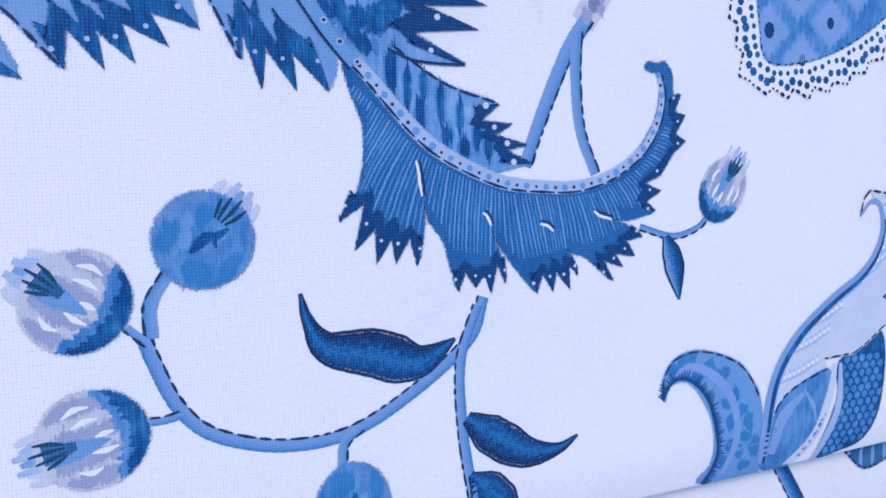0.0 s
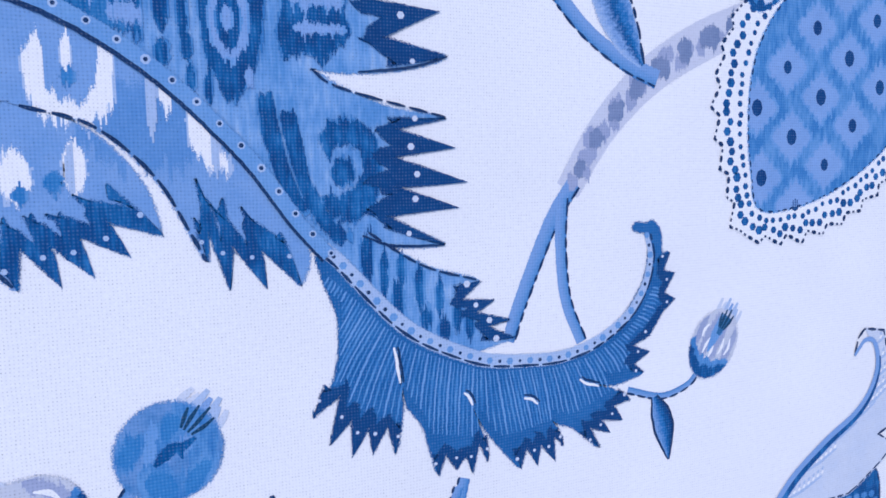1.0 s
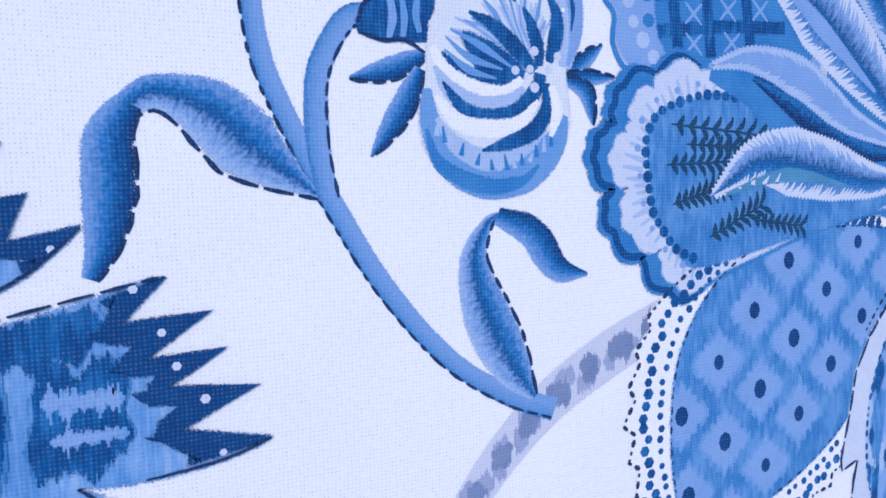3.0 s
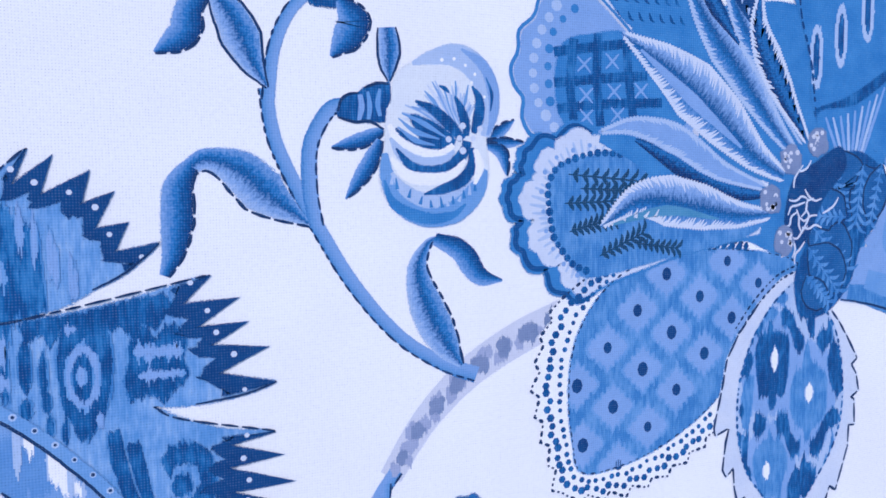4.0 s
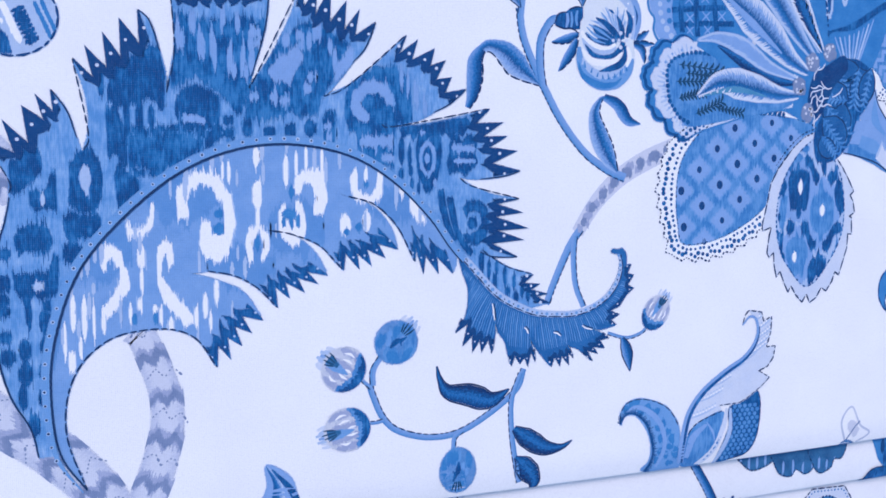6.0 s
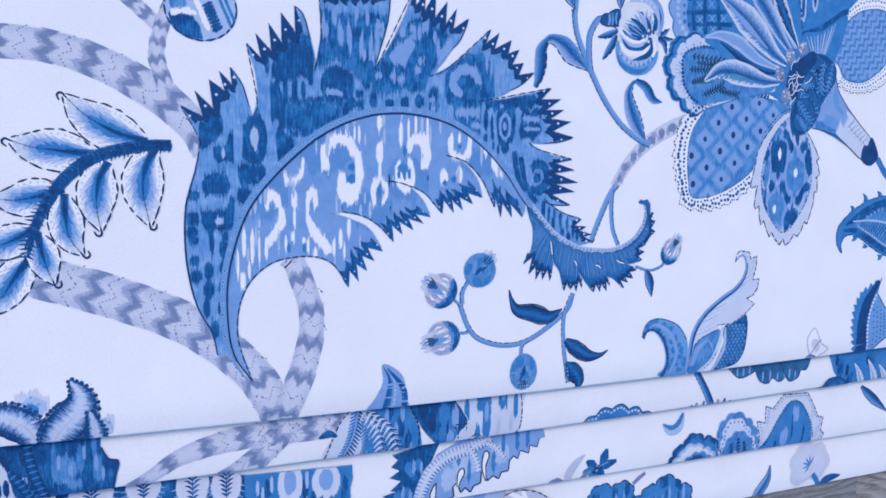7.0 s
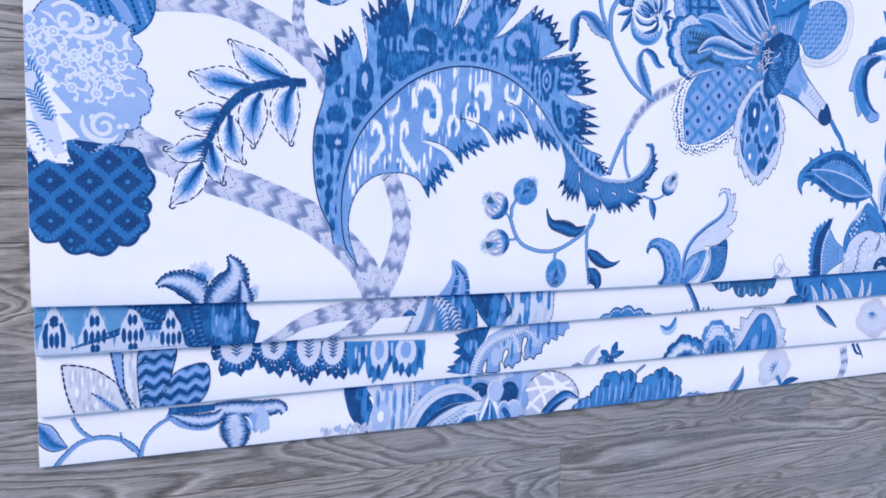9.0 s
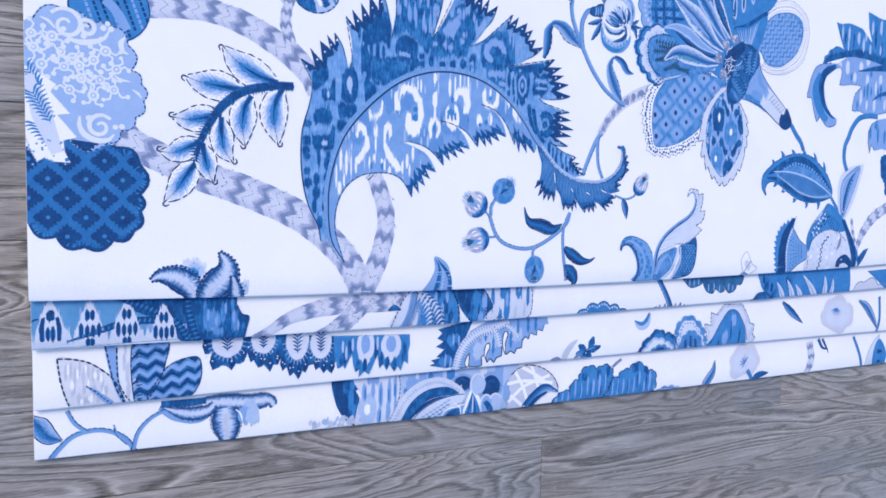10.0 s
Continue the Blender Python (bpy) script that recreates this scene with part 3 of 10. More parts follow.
def stem(p, pts, w, m=None, shade=1, dash=2.2):
    """A brushed stem with a broken dark line down its shaded side."""
    ws = w if isinstance(w, list) else [w, w]
    p.ribbon(pts, ws, m or stem_wash)
    p.stroke(pts, 0.55, line, dash, 0.7, shift=shade * sum(ws) / len(ws) * 0.44)


def leaf(p, spine, width, m, outline=True, vein=None, profile=(0.05, 0.6, 0.95, 1.0, 0.75, 0.4, 0.03), dash=None):
    """A leaf blade about its spine, with an inked outline."""
    w = [width * k for k in profile]
    p.ribbon(spine, w, m)
    if outline:
        q = curve(spine, 8)
        s, nn = along(q), normals(q)
        for sgn in (1, -1):
            side = []
            for u, d, at in zip(q, nn, s):
                r = at / s[-1] * (len(w) - 1)
                i = min(int(r), len(w) - 2)
                side.append(u + d * sgn * (w[i] + (w[i + 1] - w[i]) * (r - i)) / 2)
            if (outline == "one" and sgn < 0) or (outline == "other" and sgn > 0):
                continue
            p.stroke(side, 0.55 if outline is True else 0.7, line, dash or (3.0 if outline is not True else None), 0.5, smooth=False)
    if vein:
        p.stroke(spine, 0.45, vein)


# ---- grey chevron branches ----
def branch(pts, w, level=0, step=16.0, big=True):
    """A lilac branch: broad feathered chevron bands, with a dotted zigzag on the pale bark between them."""
    b = Print("main" if isinstance(level, int) else level[0], level if isinstance(level, int) else level[1])
    b.ribbon(pts, w, branch_wash)
    q = even(curve(pts, 10), 1.0)
    nn = normals(q)
    ws = w if isinstance(w, list) else [w, w]
    i = 2
    z0 = b.z
    while i < len(q) - 3:
        b.z = z0
        r = i / len(q) * (len(ws) - 1)
        k = min(int(r), len(ws) - 2)
        half = (ws[k] + (ws[k + 1] - ws[k]) * (r - k)) / 2
        d = (q[i + 1] - q[i - 1]).normalized()
        turn = math.degrees(math.atan2(d.y, d.x)) - 90
        def zig(shift, tall):
            return [q[i] + nn[i] * half * (0.97 - j * 0.485) + d * ((tall if j % 2 else 0.0) + rng.uniform(-0.3, 0.3) + shift) for j in range(5)]
        deep_ = rng.uniform(0.28, 0.36) * step
        tall = half * 0.55
        band = zig(0, tall) + zig(deep_, tall * 0.8)[::-1]
        b.ikat([band], lilac_mid, 0.35, 1.5, turn=turn)
        b.ikat([zig(deep_ * 0.12, tall) + zig(deep_ * 0.6, tall * 0.85)[::-1]], lilac_dark, 0.35, 1.1, turn=turn)
        if half > 4:
            b.stroke(zig(step * 0.66, tall), 0.8, lilac_dark, 0.8, 0.8, smooth=False)
        i += max(3, round(step * rng.uniform(0.9, 1.1)))
    return b


branch_wash = wash("branch_wash", [(0.0, LIL2), (0.3, LIL3), (0.7, LIL3), (1.0, LIL2)], 0.3)
lilac_mid = ink("mid_lilac_ink", srgb(152, 162, 212), srgb(162, 172, 220), 200)
branch([(176.5, -3.1), (164.0, 19.9), (140.2, 41.6), (111.3, 55.6), (81.2, 66.3), (53.0, 79.0), (43.6, 86.5)], [16, 17, 18, 18, 17, 15], 0).done("printed_branch", "lilac-grey printed branch with zigzag bark")
branch([(147.2, 115.0), (142.3, 124.8), (129.0, 137.2), (106.1, 149.5), (82.1, 154.7), (50.4, 152.7), (39.6, 149.2)], [13, 15, 14, 13, 14, 14], 0).done("printed_branch")
branch([(175.4, -5.1), (185.9, 21.3), (189.6, 43.6), (182.9, 66.3), (179.3, 70.6)], [13, 13, 12, 11, 10], 1).done("printed_branch")
branch([(131.6, 141.3), (128.5, 152.9), (131.2, 166.2), (137.0, 179.9)], [7, 6.5, 6, 6], 1, 7).done("printed_branch")
branch([(117.1, 176.2), (126.4, 167.8), (129.2, 164.9)], [6, 6, 6], 0, 7).done("printed_branch")
b = Print("main", 0)
ARCH = [(389.0, 136.7), (376.6, 131.6), (363.8, 124.3), (352.9, 114.1), (344.5, 101.7)]
b.ribbon(ARCH, [7.6, 7.8, 7, 6, 5], lilac_pale)
q = even(curve(ARCH, 10), 1.0)
for i in range(2, len(q) - 2, 3):
    c = q[i] + normals(q)[i] * rng.uniform(-1.6, 1.6) * (1 - i * 0.006)
    b.ikat([ell(c, rng.uniform(1.2, 2.6), rng.uniform(0.7, 1.7), rng.uniform(0, 180), 14, 0.3)], lilac_mid, 0.3, 0.8)
for i in range(4, len(q) - 2, 7):
    b.ikat([ell(q[i], 2.7 - i * 0.018, 2.0 - i * 0.012, rng.uniform(0, 180), 14, 0.3)], lilac_dark, 0.3, 0.8)
b.done("printed_branch", "mottled lilac-grey printed twig")

# ---- twin stems, side stem with leaves ----
b = Print("main", 1)
stem(b, [(346.0, 103.1), (341.4, 96.6), (336.9, 87.2), (333.2, 78.5), (331.4, 73.3)], [3.6, 3.4, 2.8], shade=1)
stem(b, [(343.4, 100.3), (343.0, 91.2), (344.1, 80.5), (347.7, 71.6)], [3.0, 2.6, 2.4], shade=1)
b.done("printed_stem")
b = Print("main", 2)
stem(b, [(365.5, 123.5), (357.1, 126.9), (346.9, 133.9), (337.0, 145.5), (329.5, 158.0), (324.9, 166.8), (320.4, 177.4), (318.8, 187.8)], [4.2, 3.2, 3.3, 3.4, 3.2, 3.0], shade=1)
stem(b, [(328.8, 158.7), (327.6, 166.8), (327.9, 176.2), (331.8, 183.6), (335.9, 185.1)], [3.2, 3.8, 3.6, 3.2], shade=-1)
stem(b, [(319.2, 185.2), (320.6, 195.7), (324.0, 203.7), (329.3, 209.3)], [3.0, 2.8, 2.6], shade=1)
leaf(b, [(361.7, 126.0), (357.9, 131.2), (353.4, 140.1), (351.2, 148.6), (353.4, 154.2), (355.6, 155.9)], 9, heart_wash, "other", None, (0.15, 0.75, 1.0, 0.95, 0.7, 0.4, 0.1))
leaf(b, [(355.4, 155.6), (361.6, 152.7), (366.2, 146.8), (372.0, 145.4)], 6, leaf_wash, False, None, (0.5, 0.85, 1.0, 0.75, 0.1))
leaf(b, [(327.5, 159.0), (319.6, 164.8), (313.2, 170.7), (306.9, 172.9), (302.5, 170.6)], 10.5, heart_wash, "one", None, (0.05, 0.55, 1.0, 0.9, 0.5, 0.3))
leaf(b, [(303.4, 171.6), (301.1, 167.3), (300.7, 160.2), (299.7, 153.8), (298.0, 149.4)], 6.8, leaf_wash, "one", None, (0.5, 0.95, 1.0, 0.75, 0.3))
leaf(b, [(319.2, 187.8), (316.1, 192.9), (313.0, 200.4), (309.9, 205.3), (307.5, 206.7)], 8.5, heart_wash, True, None, (0.05, 0.6, 1.0, 0.8, 0.3))
leaf(b, [(307.7, 206.7), (304.3, 203.1), (303.0, 198.0), (297.5, 193.9)], 6.5, leaf_wash, "one", None, (0.3, 0.8, 1.0, 0.8, 0.1))
b.shape([(328.0, 214.4), (328.0, 206.6), (331.3, 205.5), (334.7, 206.3), (336.7, 213.8)], deep)
leaf(b, [(334.7, 207.0), (337.3, 201.9), (332.5, 195.0)], 8, leaf_wash, "one", None, (0.3, 1.0, 0.8, 0.1))
b.done("printed_stem", "blue printed stem with curled shaded leaves")

# ---- the rose bud ----
b = Print("main", 3)
for spine, w in (([(343.9, 179.8), (338.6, 177.4), (332.3, 175.8)], 3.6), ([(343.0, 177.6), (340.1, 171.8), (335.2, 164.7)], 4.0), ([(367.9, 177.4), (371.6, 180.1), (375.1, 182.8)], 3.0), ([(367.9, 177.4), (373.2, 177.4), (377.5, 177.6)], 2.6), ([(367.9, 176.9), (371.8, 175.1), (373.2, 169.8)], 3.2)):
    leaf(b, spine, w, leaf_wash, "one", None, (0.4, 0.9, 1.0, 0.7, 0.1))
leaf(b, [(345.2, 190.3), (345.0, 194.0), (345.2, 197.7), (344.8, 201.9)], 5.0, heart_wash, True, None, (0.1, 0.7, 1.0, 1.0, 0.8))
bud = curve([(344.4, 183.3), (345.8, 186.5), (346.1, 189.5), (347.3, 192.5), (351.2, 194.9), (355.1, 196.7), (359.7, 198.4), (363.1, 198.9), (366.8, 196.5), (369.3, 192.8), (370.6, 188.8), (370.4, 184.7), (369.4, 180.8), (367.8, 178.0), (368.4, 172.5), (368.1, 168.6), (365.9, 165.2), (362.4, 162.2), (358.4, 159.8), (353.2, 159.6), (348.5, 160.8), (345.4, 163.4), (343.3, 167.1), (343.0, 171.4), (344.2, 175.8)], 4, True)
b.fill(bud, bud_white, 0.6)
# far petal, arching over the top
b.ribbon([(350.5, 194.4), (355.1, 196.0), (360.3, 196.8), (365.0, 194.7), (368.1, 190.0), (368.9, 184.6), (367.8, 178.8)], [0.6, 3.0, 5.0, 5.6, 4.6, 3.6, 2.0], pale)
b.ribbon([(362.0, 198.3), (367.3, 194.9), (369.7, 189.6), (369.9, 184.1), (368.4, 179.1)], [0.4, 2.0, 2.6, 2.0, 0.5], sky_ink)
b.dots([(360.3, 196.0), (363.0, 194.7), (365.3, 192.8), (357.4, 195.6), (364.5, 190.9), (367.6, 187.8)], 0.42, unprinted, 6)
# combed strokes that run down into the heart of the bud
HEART = Vector((362.6, 177.7))
for k in range(34):
    u = k / 33
    rim = curve([(346.2, 182.9), (349.1, 185.7), (353.0, 188.9), (357.6, 191.3), (362.2, 190.8), (365.8, 187.7)], 8)
    a0 = rim[int(u * (len(rim) - 1))]
    far = HEART - a0
    side = Vector((-far.y, far.x)).normalized() * (1.1 - 1.8 * u)
    s0, s1 = rng.uniform(-0.05, 0.3), rng.uniform(0.6, 0.95)
    b.ribbon([a0 + far * s0, a0 + far * (s0 + s1) / 2 + side, a0 + far * s1], [0.3, rng.uniform(0.9, 1.5), 0.3], (mist, pale, sky_ink, pale, half_pale)[k % 5])
for pts, w in (([(351.1, 186.3), (355.4, 184.4), (359.6, 180.8), (362.3, 178.0)], [0.4, 1.8, 2.6, 1.4]), ([(360.4, 187.7), (361.9, 184.8), (362.9, 181.6), (363.2, 178.8)], [0.4, 1.6, 2.0, 1.0]), ([(364.6, 190.1), (366.3, 187.2), (366.2, 183.4), (364.9, 179.5)], [0.4, 1.8, 2.4, 1.0]), ([(356.7, 189.9), (358.2, 189.2), (359.1, 188.4)], [0.4, 1.1, 0.4]), ([(368.0, 192.2), (369.4, 188.5), (369.1, 184.6)], [0.3, 0.9, 0.3])):
    b.ribbon(pts, w, deep)
b.fill(curve([(350.0, 182.8), (353.2, 182.4), (357.3, 180.5), (360.2, 178.2), (359.4, 176.4), (355.4, 175.1), (351.1, 176.0), (347.9, 177.8), (346.5, 179.9), (348.1, 179.2), (352.2, 177.8)], 5, True), deep, 0.6)
for pts in ([(347.2, 182.4), (351.0, 179.6), (356.7, 178.0)], [(348.0, 183.5), (352.6, 181.6), (358.5, 178.3)], [(347.0, 180.5), (351.0, 177.7), (355.6, 176.6)]):
    b.ribbon(pts, [0.3, 1.3, 0.3], half_pale)
# white rims and dark folds, one within the other
b.ribbon([(345.0, 180.9), (347.3, 177.3), (351.9, 174.9), (356.8, 174.4), (360.0, 176.8)], [0.8, 2.0, 2.2, 2.2, 0.8], unprinted)
b.ribbon([(345.3, 178.0), (348.2, 174.3), (352.9, 172.4), (357.5, 173.1), (360.3, 175.4)], [0.5, 2.4, 2.8, 2.4, 0.6], pale)
b.ribbon([(346.6, 175.8), (349.7, 172.2), (354.0, 170.7), (359.2, 171.7), (362.7, 175.4), (363.3, 177.7)], [0.3, 1.6, 2.2, 2.4, 2.4, 1.6], deep)
b.ribbon([(345.4, 173.7), (348.9, 170.0), (353.8, 169.0), (359.3, 169.8), (362.9, 173.5)], [0.6, 2.2, 2.4, 2.0, 0.5], unprinted)
b.ribbon([(344.0, 174.7), (344.7, 169.3), (347.9, 164.0), (353.7, 161.5), (360.6, 162.5), (365.8, 166.9), (367.8, 171.3)], [1.0, 3.4, 5.0, 6.2, 6.0, 4.6, 1.0], half_pale)
b.ribbon([(345.5, 170.4), (349.0, 166.2), (354.2, 164.2), (360.0, 166.1), (364.3, 169.0)], [0.5, 2.4, 3.0, 2.6, 0.5], pale)
b.ribbon([(353.0, 165.6), (358.2, 167.0), (362.2, 168.9), (364.5, 172.3), (364.3, 176.2)], [0.3, 1.8, 2.4, 2.2, 1.0], deep)
b.ribbon([(343.8, 168.8), (346.2, 163.4), (353.2, 160.3), (359.5, 160.8), (363.0, 163.4)], [0.4, 1.8, 2.4, 1.8, 0.4], mid)
for k in range(16):
    q = Vector((345.5, 168.3)).lerp(Vector((365.2, 166.8)), k / 15) + Vector((0, -5.0 * math.sin(math.pi * (k + 0.5) / 16)))
    b.ribbon([q, q + Vector((rng.uniform(-0.6, 0.6), rng.uniform(1.2, 2.6)))], [0.9, 0.3], mid if k % 2 else pale)
b.ribbon([(365.3, 175.9), (366.4, 172.1), (365.2, 167.9)], [0.8, 1.8, 0.6], unprinted)
b.dots([(362.3, 181.1), (366.5, 180.5), (358.9, 178.0), (361.5, 178.3), (364.8, 178.3), (362.3, 175.5)], 0.75, mist, 8)
b.fill([Vector(q) for q in [(333.8, 183.8), (334.7, 186.1), (336.2, 187.1), (338.4, 187.5), (339.8, 188.9), (342.5, 189.8), (345.2, 190.0), (345.3, 186.3), (344.3, 184.4), (344.1, 181.6), (340.8, 181.4), (336.9, 181.6), (333.8, 182.5)]], deep, 0.5)
b.ribbon([(338.7, 187.2), (339.0, 184.6), (338.4, 181.6)], [1.0, 1.4, 0.8], sky_ink)
b.ribbon([(340.4, 187.9), (340.8, 184.7), (340.5, 181.8)], [0.6, 1.2, 0.8], half_pale)
b.ribbon([(343.1, 188.6), (342.6, 185.3), (343.1, 182.7)], [0.6, 1.2, 0.8], half_pale)
b.stroke([(333.8, 183.5), (334.7, 186.1), (336.2, 187.1), (338.4, 187.5)], 0.65, line)
b.stroke([(339.6, 188.6), (342.5, 189.8), (345.2, 189.7)], 0.65, line)
b.stroke([(333.8, 182.2), (337.4, 181.3), (340.8, 181.5), (343.9, 179.8)], 0.65, line)
b.done("printed_rose", "blue and white printed rose bud with a leafy calyx")

# ---- the great plume ----
LOBES = [
    ([(143.8, 116.7), (143.9, 120.7), (142.4, 124.5)], [(137.2, 133.4), (142.8, 139.8), (148.6, 144.5), (152.5, 148.3), (157.0, 150.0)], [(161.4, 143.3), (164.0, 134.8), (165.3, 130.4)], (155.8, 124.5), [(145.8, 129.5), (149.9, 132.8), (154.7, 140.0), (157.5, 142.6)]),
    ([(166.0, 130.9), (167.5, 136.6), (167.8, 143.0), (166.5, 151.3)], [(163.5, 160.1), (167.4, 164.5), (172.8, 169.1), (178.0, 173.9), (183.7, 177.2)], [(187.2, 173.6), (190.0, 164.1), (191.7, 155.7), (191.6, 145.9)], (181.7, 144.4), [(169.6, 154.2), (173.8, 157.8), (178.1, 161.1), (183.8, 166.0)]),
    ([(191.8, 150.5), (194.6, 165.1), (194.6, 176.2)], [(193.5, 188.0), (200.1, 190.1), (206.9, 191.7), (214.0, 191.9), (220.1, 191.6), (226.0, 191.3)], [(224.5, 174.8), (219.5, 157.3)], (208.5, 164.2), 9),
    ([(219.0, 154.6), (220.1, 155.7), (226.0, 164.3), (229.1, 170.3), (232.1, 176.7), (233.8, 180.8)], [(236.4, 189.2), (242.1, 189.1), (247.0, 189.5), (252.4, 185.0), (257.2, 182.4), (263.1, 178.3)], [(259.4, 169.3), (254.8, 163.9), (250.2, 157.8), (244.0, 150.3)], (243.1, 162.9), [(237.7, 182.1), (241.5, 179.1), (246.6, 177.3), (251.7, 174.7), (255.5, 173.2)]),
    ([(244.3, 151.4), (253.0, 155.6), (259.3, 160.3), (265.2, 165.5)], [(274.2, 174.6), (278.7, 173.1), (285.1, 170.2), (289.1, 166.3), (291.5, 160.1), (297.3, 155.9)], [(291.0, 150.4), (284.8, 147.1), (280.2, 144.5), (274.6, 142.8), (270.5, 141.7), (265.3, 142.1)], (268.5, 151.5), [(271.6, 167.5), (276.5, 165.7), (283.2, 163.8), (285.5, 159.1), (289.1, 154.4)]),
    ([(265.1, 142.1), (270.5, 141.6), (280.7, 142.7), (293.1, 145.3)], [(306.7, 149.3), (312.3, 144.2), (314.0, 139.0), (318.1, 133.5), (319.6, 125.8)], [(312.5, 123.7), (303.3, 122.6), (295.2, 122.9)], (282.6, 130.6), [(301.4, 143.5), (303.9, 138.5), (306.4, 134.6), (308.1, 128.6)]),
    ([(295.3, 122.8), (300.4, 119.8), (309.3, 116.5)], [(319.2, 115.3), (320.8, 109.9), (323.0, 103.7), (321.3, 99.2), (318.6, 92.4)], [(308.9, 92.8), (303.3, 94.8), (301.2, 95.7)], (301.7, 108.4), [(309.6, 113.1), (309.2, 108.2), (309.4, 103.1), (308.0, 98.0)]),
    ([(304.4, 95.3), (314.4, 88.9)], [(325.5, 85.5), (328.3, 81.4), (331.5, 77.4), (332.4, 73.9)], [], (312.6, 79.5), 6),
]
RIB = [(163.6, 16.7), (155.9, 29.8), (153.7, 48.7), (155.2, 67.1), (162.2, 88.7), (174.7, 105.8), (193.2, 122.3), (212.2, 131.5), (232.0, 134.2), (252.6, 130.8), (268.8, 121.8), (283.0, 108.1), (293.2, 94.3), (306.8, 80.9), (322.3, 71.8), (341.3, 69.6)]
rib = curve(RIB, 8)
back = curve([(149.4, 29.5), (147.5, 38.9), (142.3, 49.4), (139.4, 59.8), (137.9, 70.6), (137.5, 82.3), (138.2, 92.8), (139.9, 99.8), (142.3, 107.9), (143.8, 115.3)], 8)
outer = list(back)
for way_in, tips, way_out, c, depth in LOBES:
    outer += lobe(way_in, tips, way_out, c, depth)
body = outer + [Vector(p) for p in reversed(rib[8:-8])]
def dyed(p, polys, tone, soft_tone, clip, jit=1.3):
    """Thread-dyed figures: a half-tone that bleeds along the warp and a little sideways, under the full colour."""
    polys = [[Vector(q) for q in o] for o in polys]
    wide = []
    for o in polys:
        mx = sum(q.x for q in o) / len(o)
        r = max(0.8, max(abs(q.x - mx) for q in o))
        wide.append([Vector((mx + (q.x - mx) * (1 + 0.4 / r), q.y)) for q in o])
    p.ikat(wide, soft_tone, 0.3, jit * 1.8, clip, frayed=False)
    p.ikat(polys, tone, 0.25, jit * 1.5, clip)


b = Print("main", 4)
b.fill(body, warp_ink("plume_ink", [(0.34, srgb(92, 144, 222)), (0.46, srgb(108, 155, 229)), (0.6, srgb(122, 165, 234)), (0.74, srgb(146, 180, 239))]))
# thread-dyed figures: the first lobe and the stalk
dyed(b, [[(144.0, 125.3), (146.9, 127.7), (149.9, 131.2), (152.5, 130.2), (153.6, 125.6), (151.3, 122.0), (148.3, 119.6), (145.6, 116.8), (144.3, 118.4)], [(149.6, 116.9), (151.4, 117.8), (152.7, 116.9), (154.5, 117.9), (155.8, 122.2), (157.4, 122.7), (157.4, 111.7), (155.6, 112.1), (151.0, 111.3), (149.5, 113.8)], [(161.5, 125.1), (163.9, 129.0), (167.4, 130.8), (170.3, 126.9), (171.4, 121.4), (170.6, 115.5), (168.2, 111.1), (163.6, 111.8), (160.9, 114.1), (161.4, 118.8)], [(175.0, 122.7), (176.7, 128.7), (178.3, 122.8), (180.2, 124.1), (182.6, 120.5), (182.6, 117.6), (178.9, 110.8), (175.8, 112.0)], [(159.1, 107.7), (162.4, 109.6), (170.1, 109.2), (170.7, 104.5), (165.8, 102.0), (160.0, 102.5)], [(144.6, 102.1), (147.5, 105.2), (150.9, 105.7), (154.3, 104.8), (156.0, 101.0), (154.2, 98.7), (145.2, 98.6)]], deep, half_blue, body, 1.3)
dyed(b, [[(143.9, 92.1), (145.4, 89.3), (149.9, 90.2), (154.0, 89.7), (156.0, 96.3), (157.5, 95.8), (156.9, 84.4), (152.7, 83.2), (149.8, 84.0), (147.4, 79.3), (146.2, 84.1), (144.2, 85.5)], bar((140.9, 97.2), 5.4, 2.2), bar((140.7, 87.4), 4.8, 4.6), bar((140.4, 81.8), 4.4, 2.8), bar((140.7, 78.5), 4.0, 2.2), bar((141.2, 70.0), 4.0, 2.8), bar((141.7, 63.3), 4.6, 3.4), bar((146.7, 65.5), 3.6, 5.2), bar((146.5, 57.4), 4.2, 5.8), bar((161.7, 97.0), 6.0, 4.8), bar((152.8, 74.9), 3.6, 5.8), bar((152.4, 66.5), 2.8, 4.4), bar((151.8, 58.1), 2.8, 3.8), bar((151.4, 49.6), 2.8, 3.8), bar((145.5, 50.0), 2.6, 7.4), bar((148.4, 40.1), 3.4, 6.4), bar((148.1, 77.4), 1.8, 6.2), bar((153.4, 80.1), 2.2, 3.2)], deep, half_blue, body, 1.3)
dyed(b, [ell((166.1, 121.8), 1.6, 3.4), bar((153.4, 114.6), 1.2, 2.2), bar((166.5, 117.3), 1.0, 2.4), bar((151.2, 86.4), 3.2, 1.2)], pale, half_pale, body, 0.9)
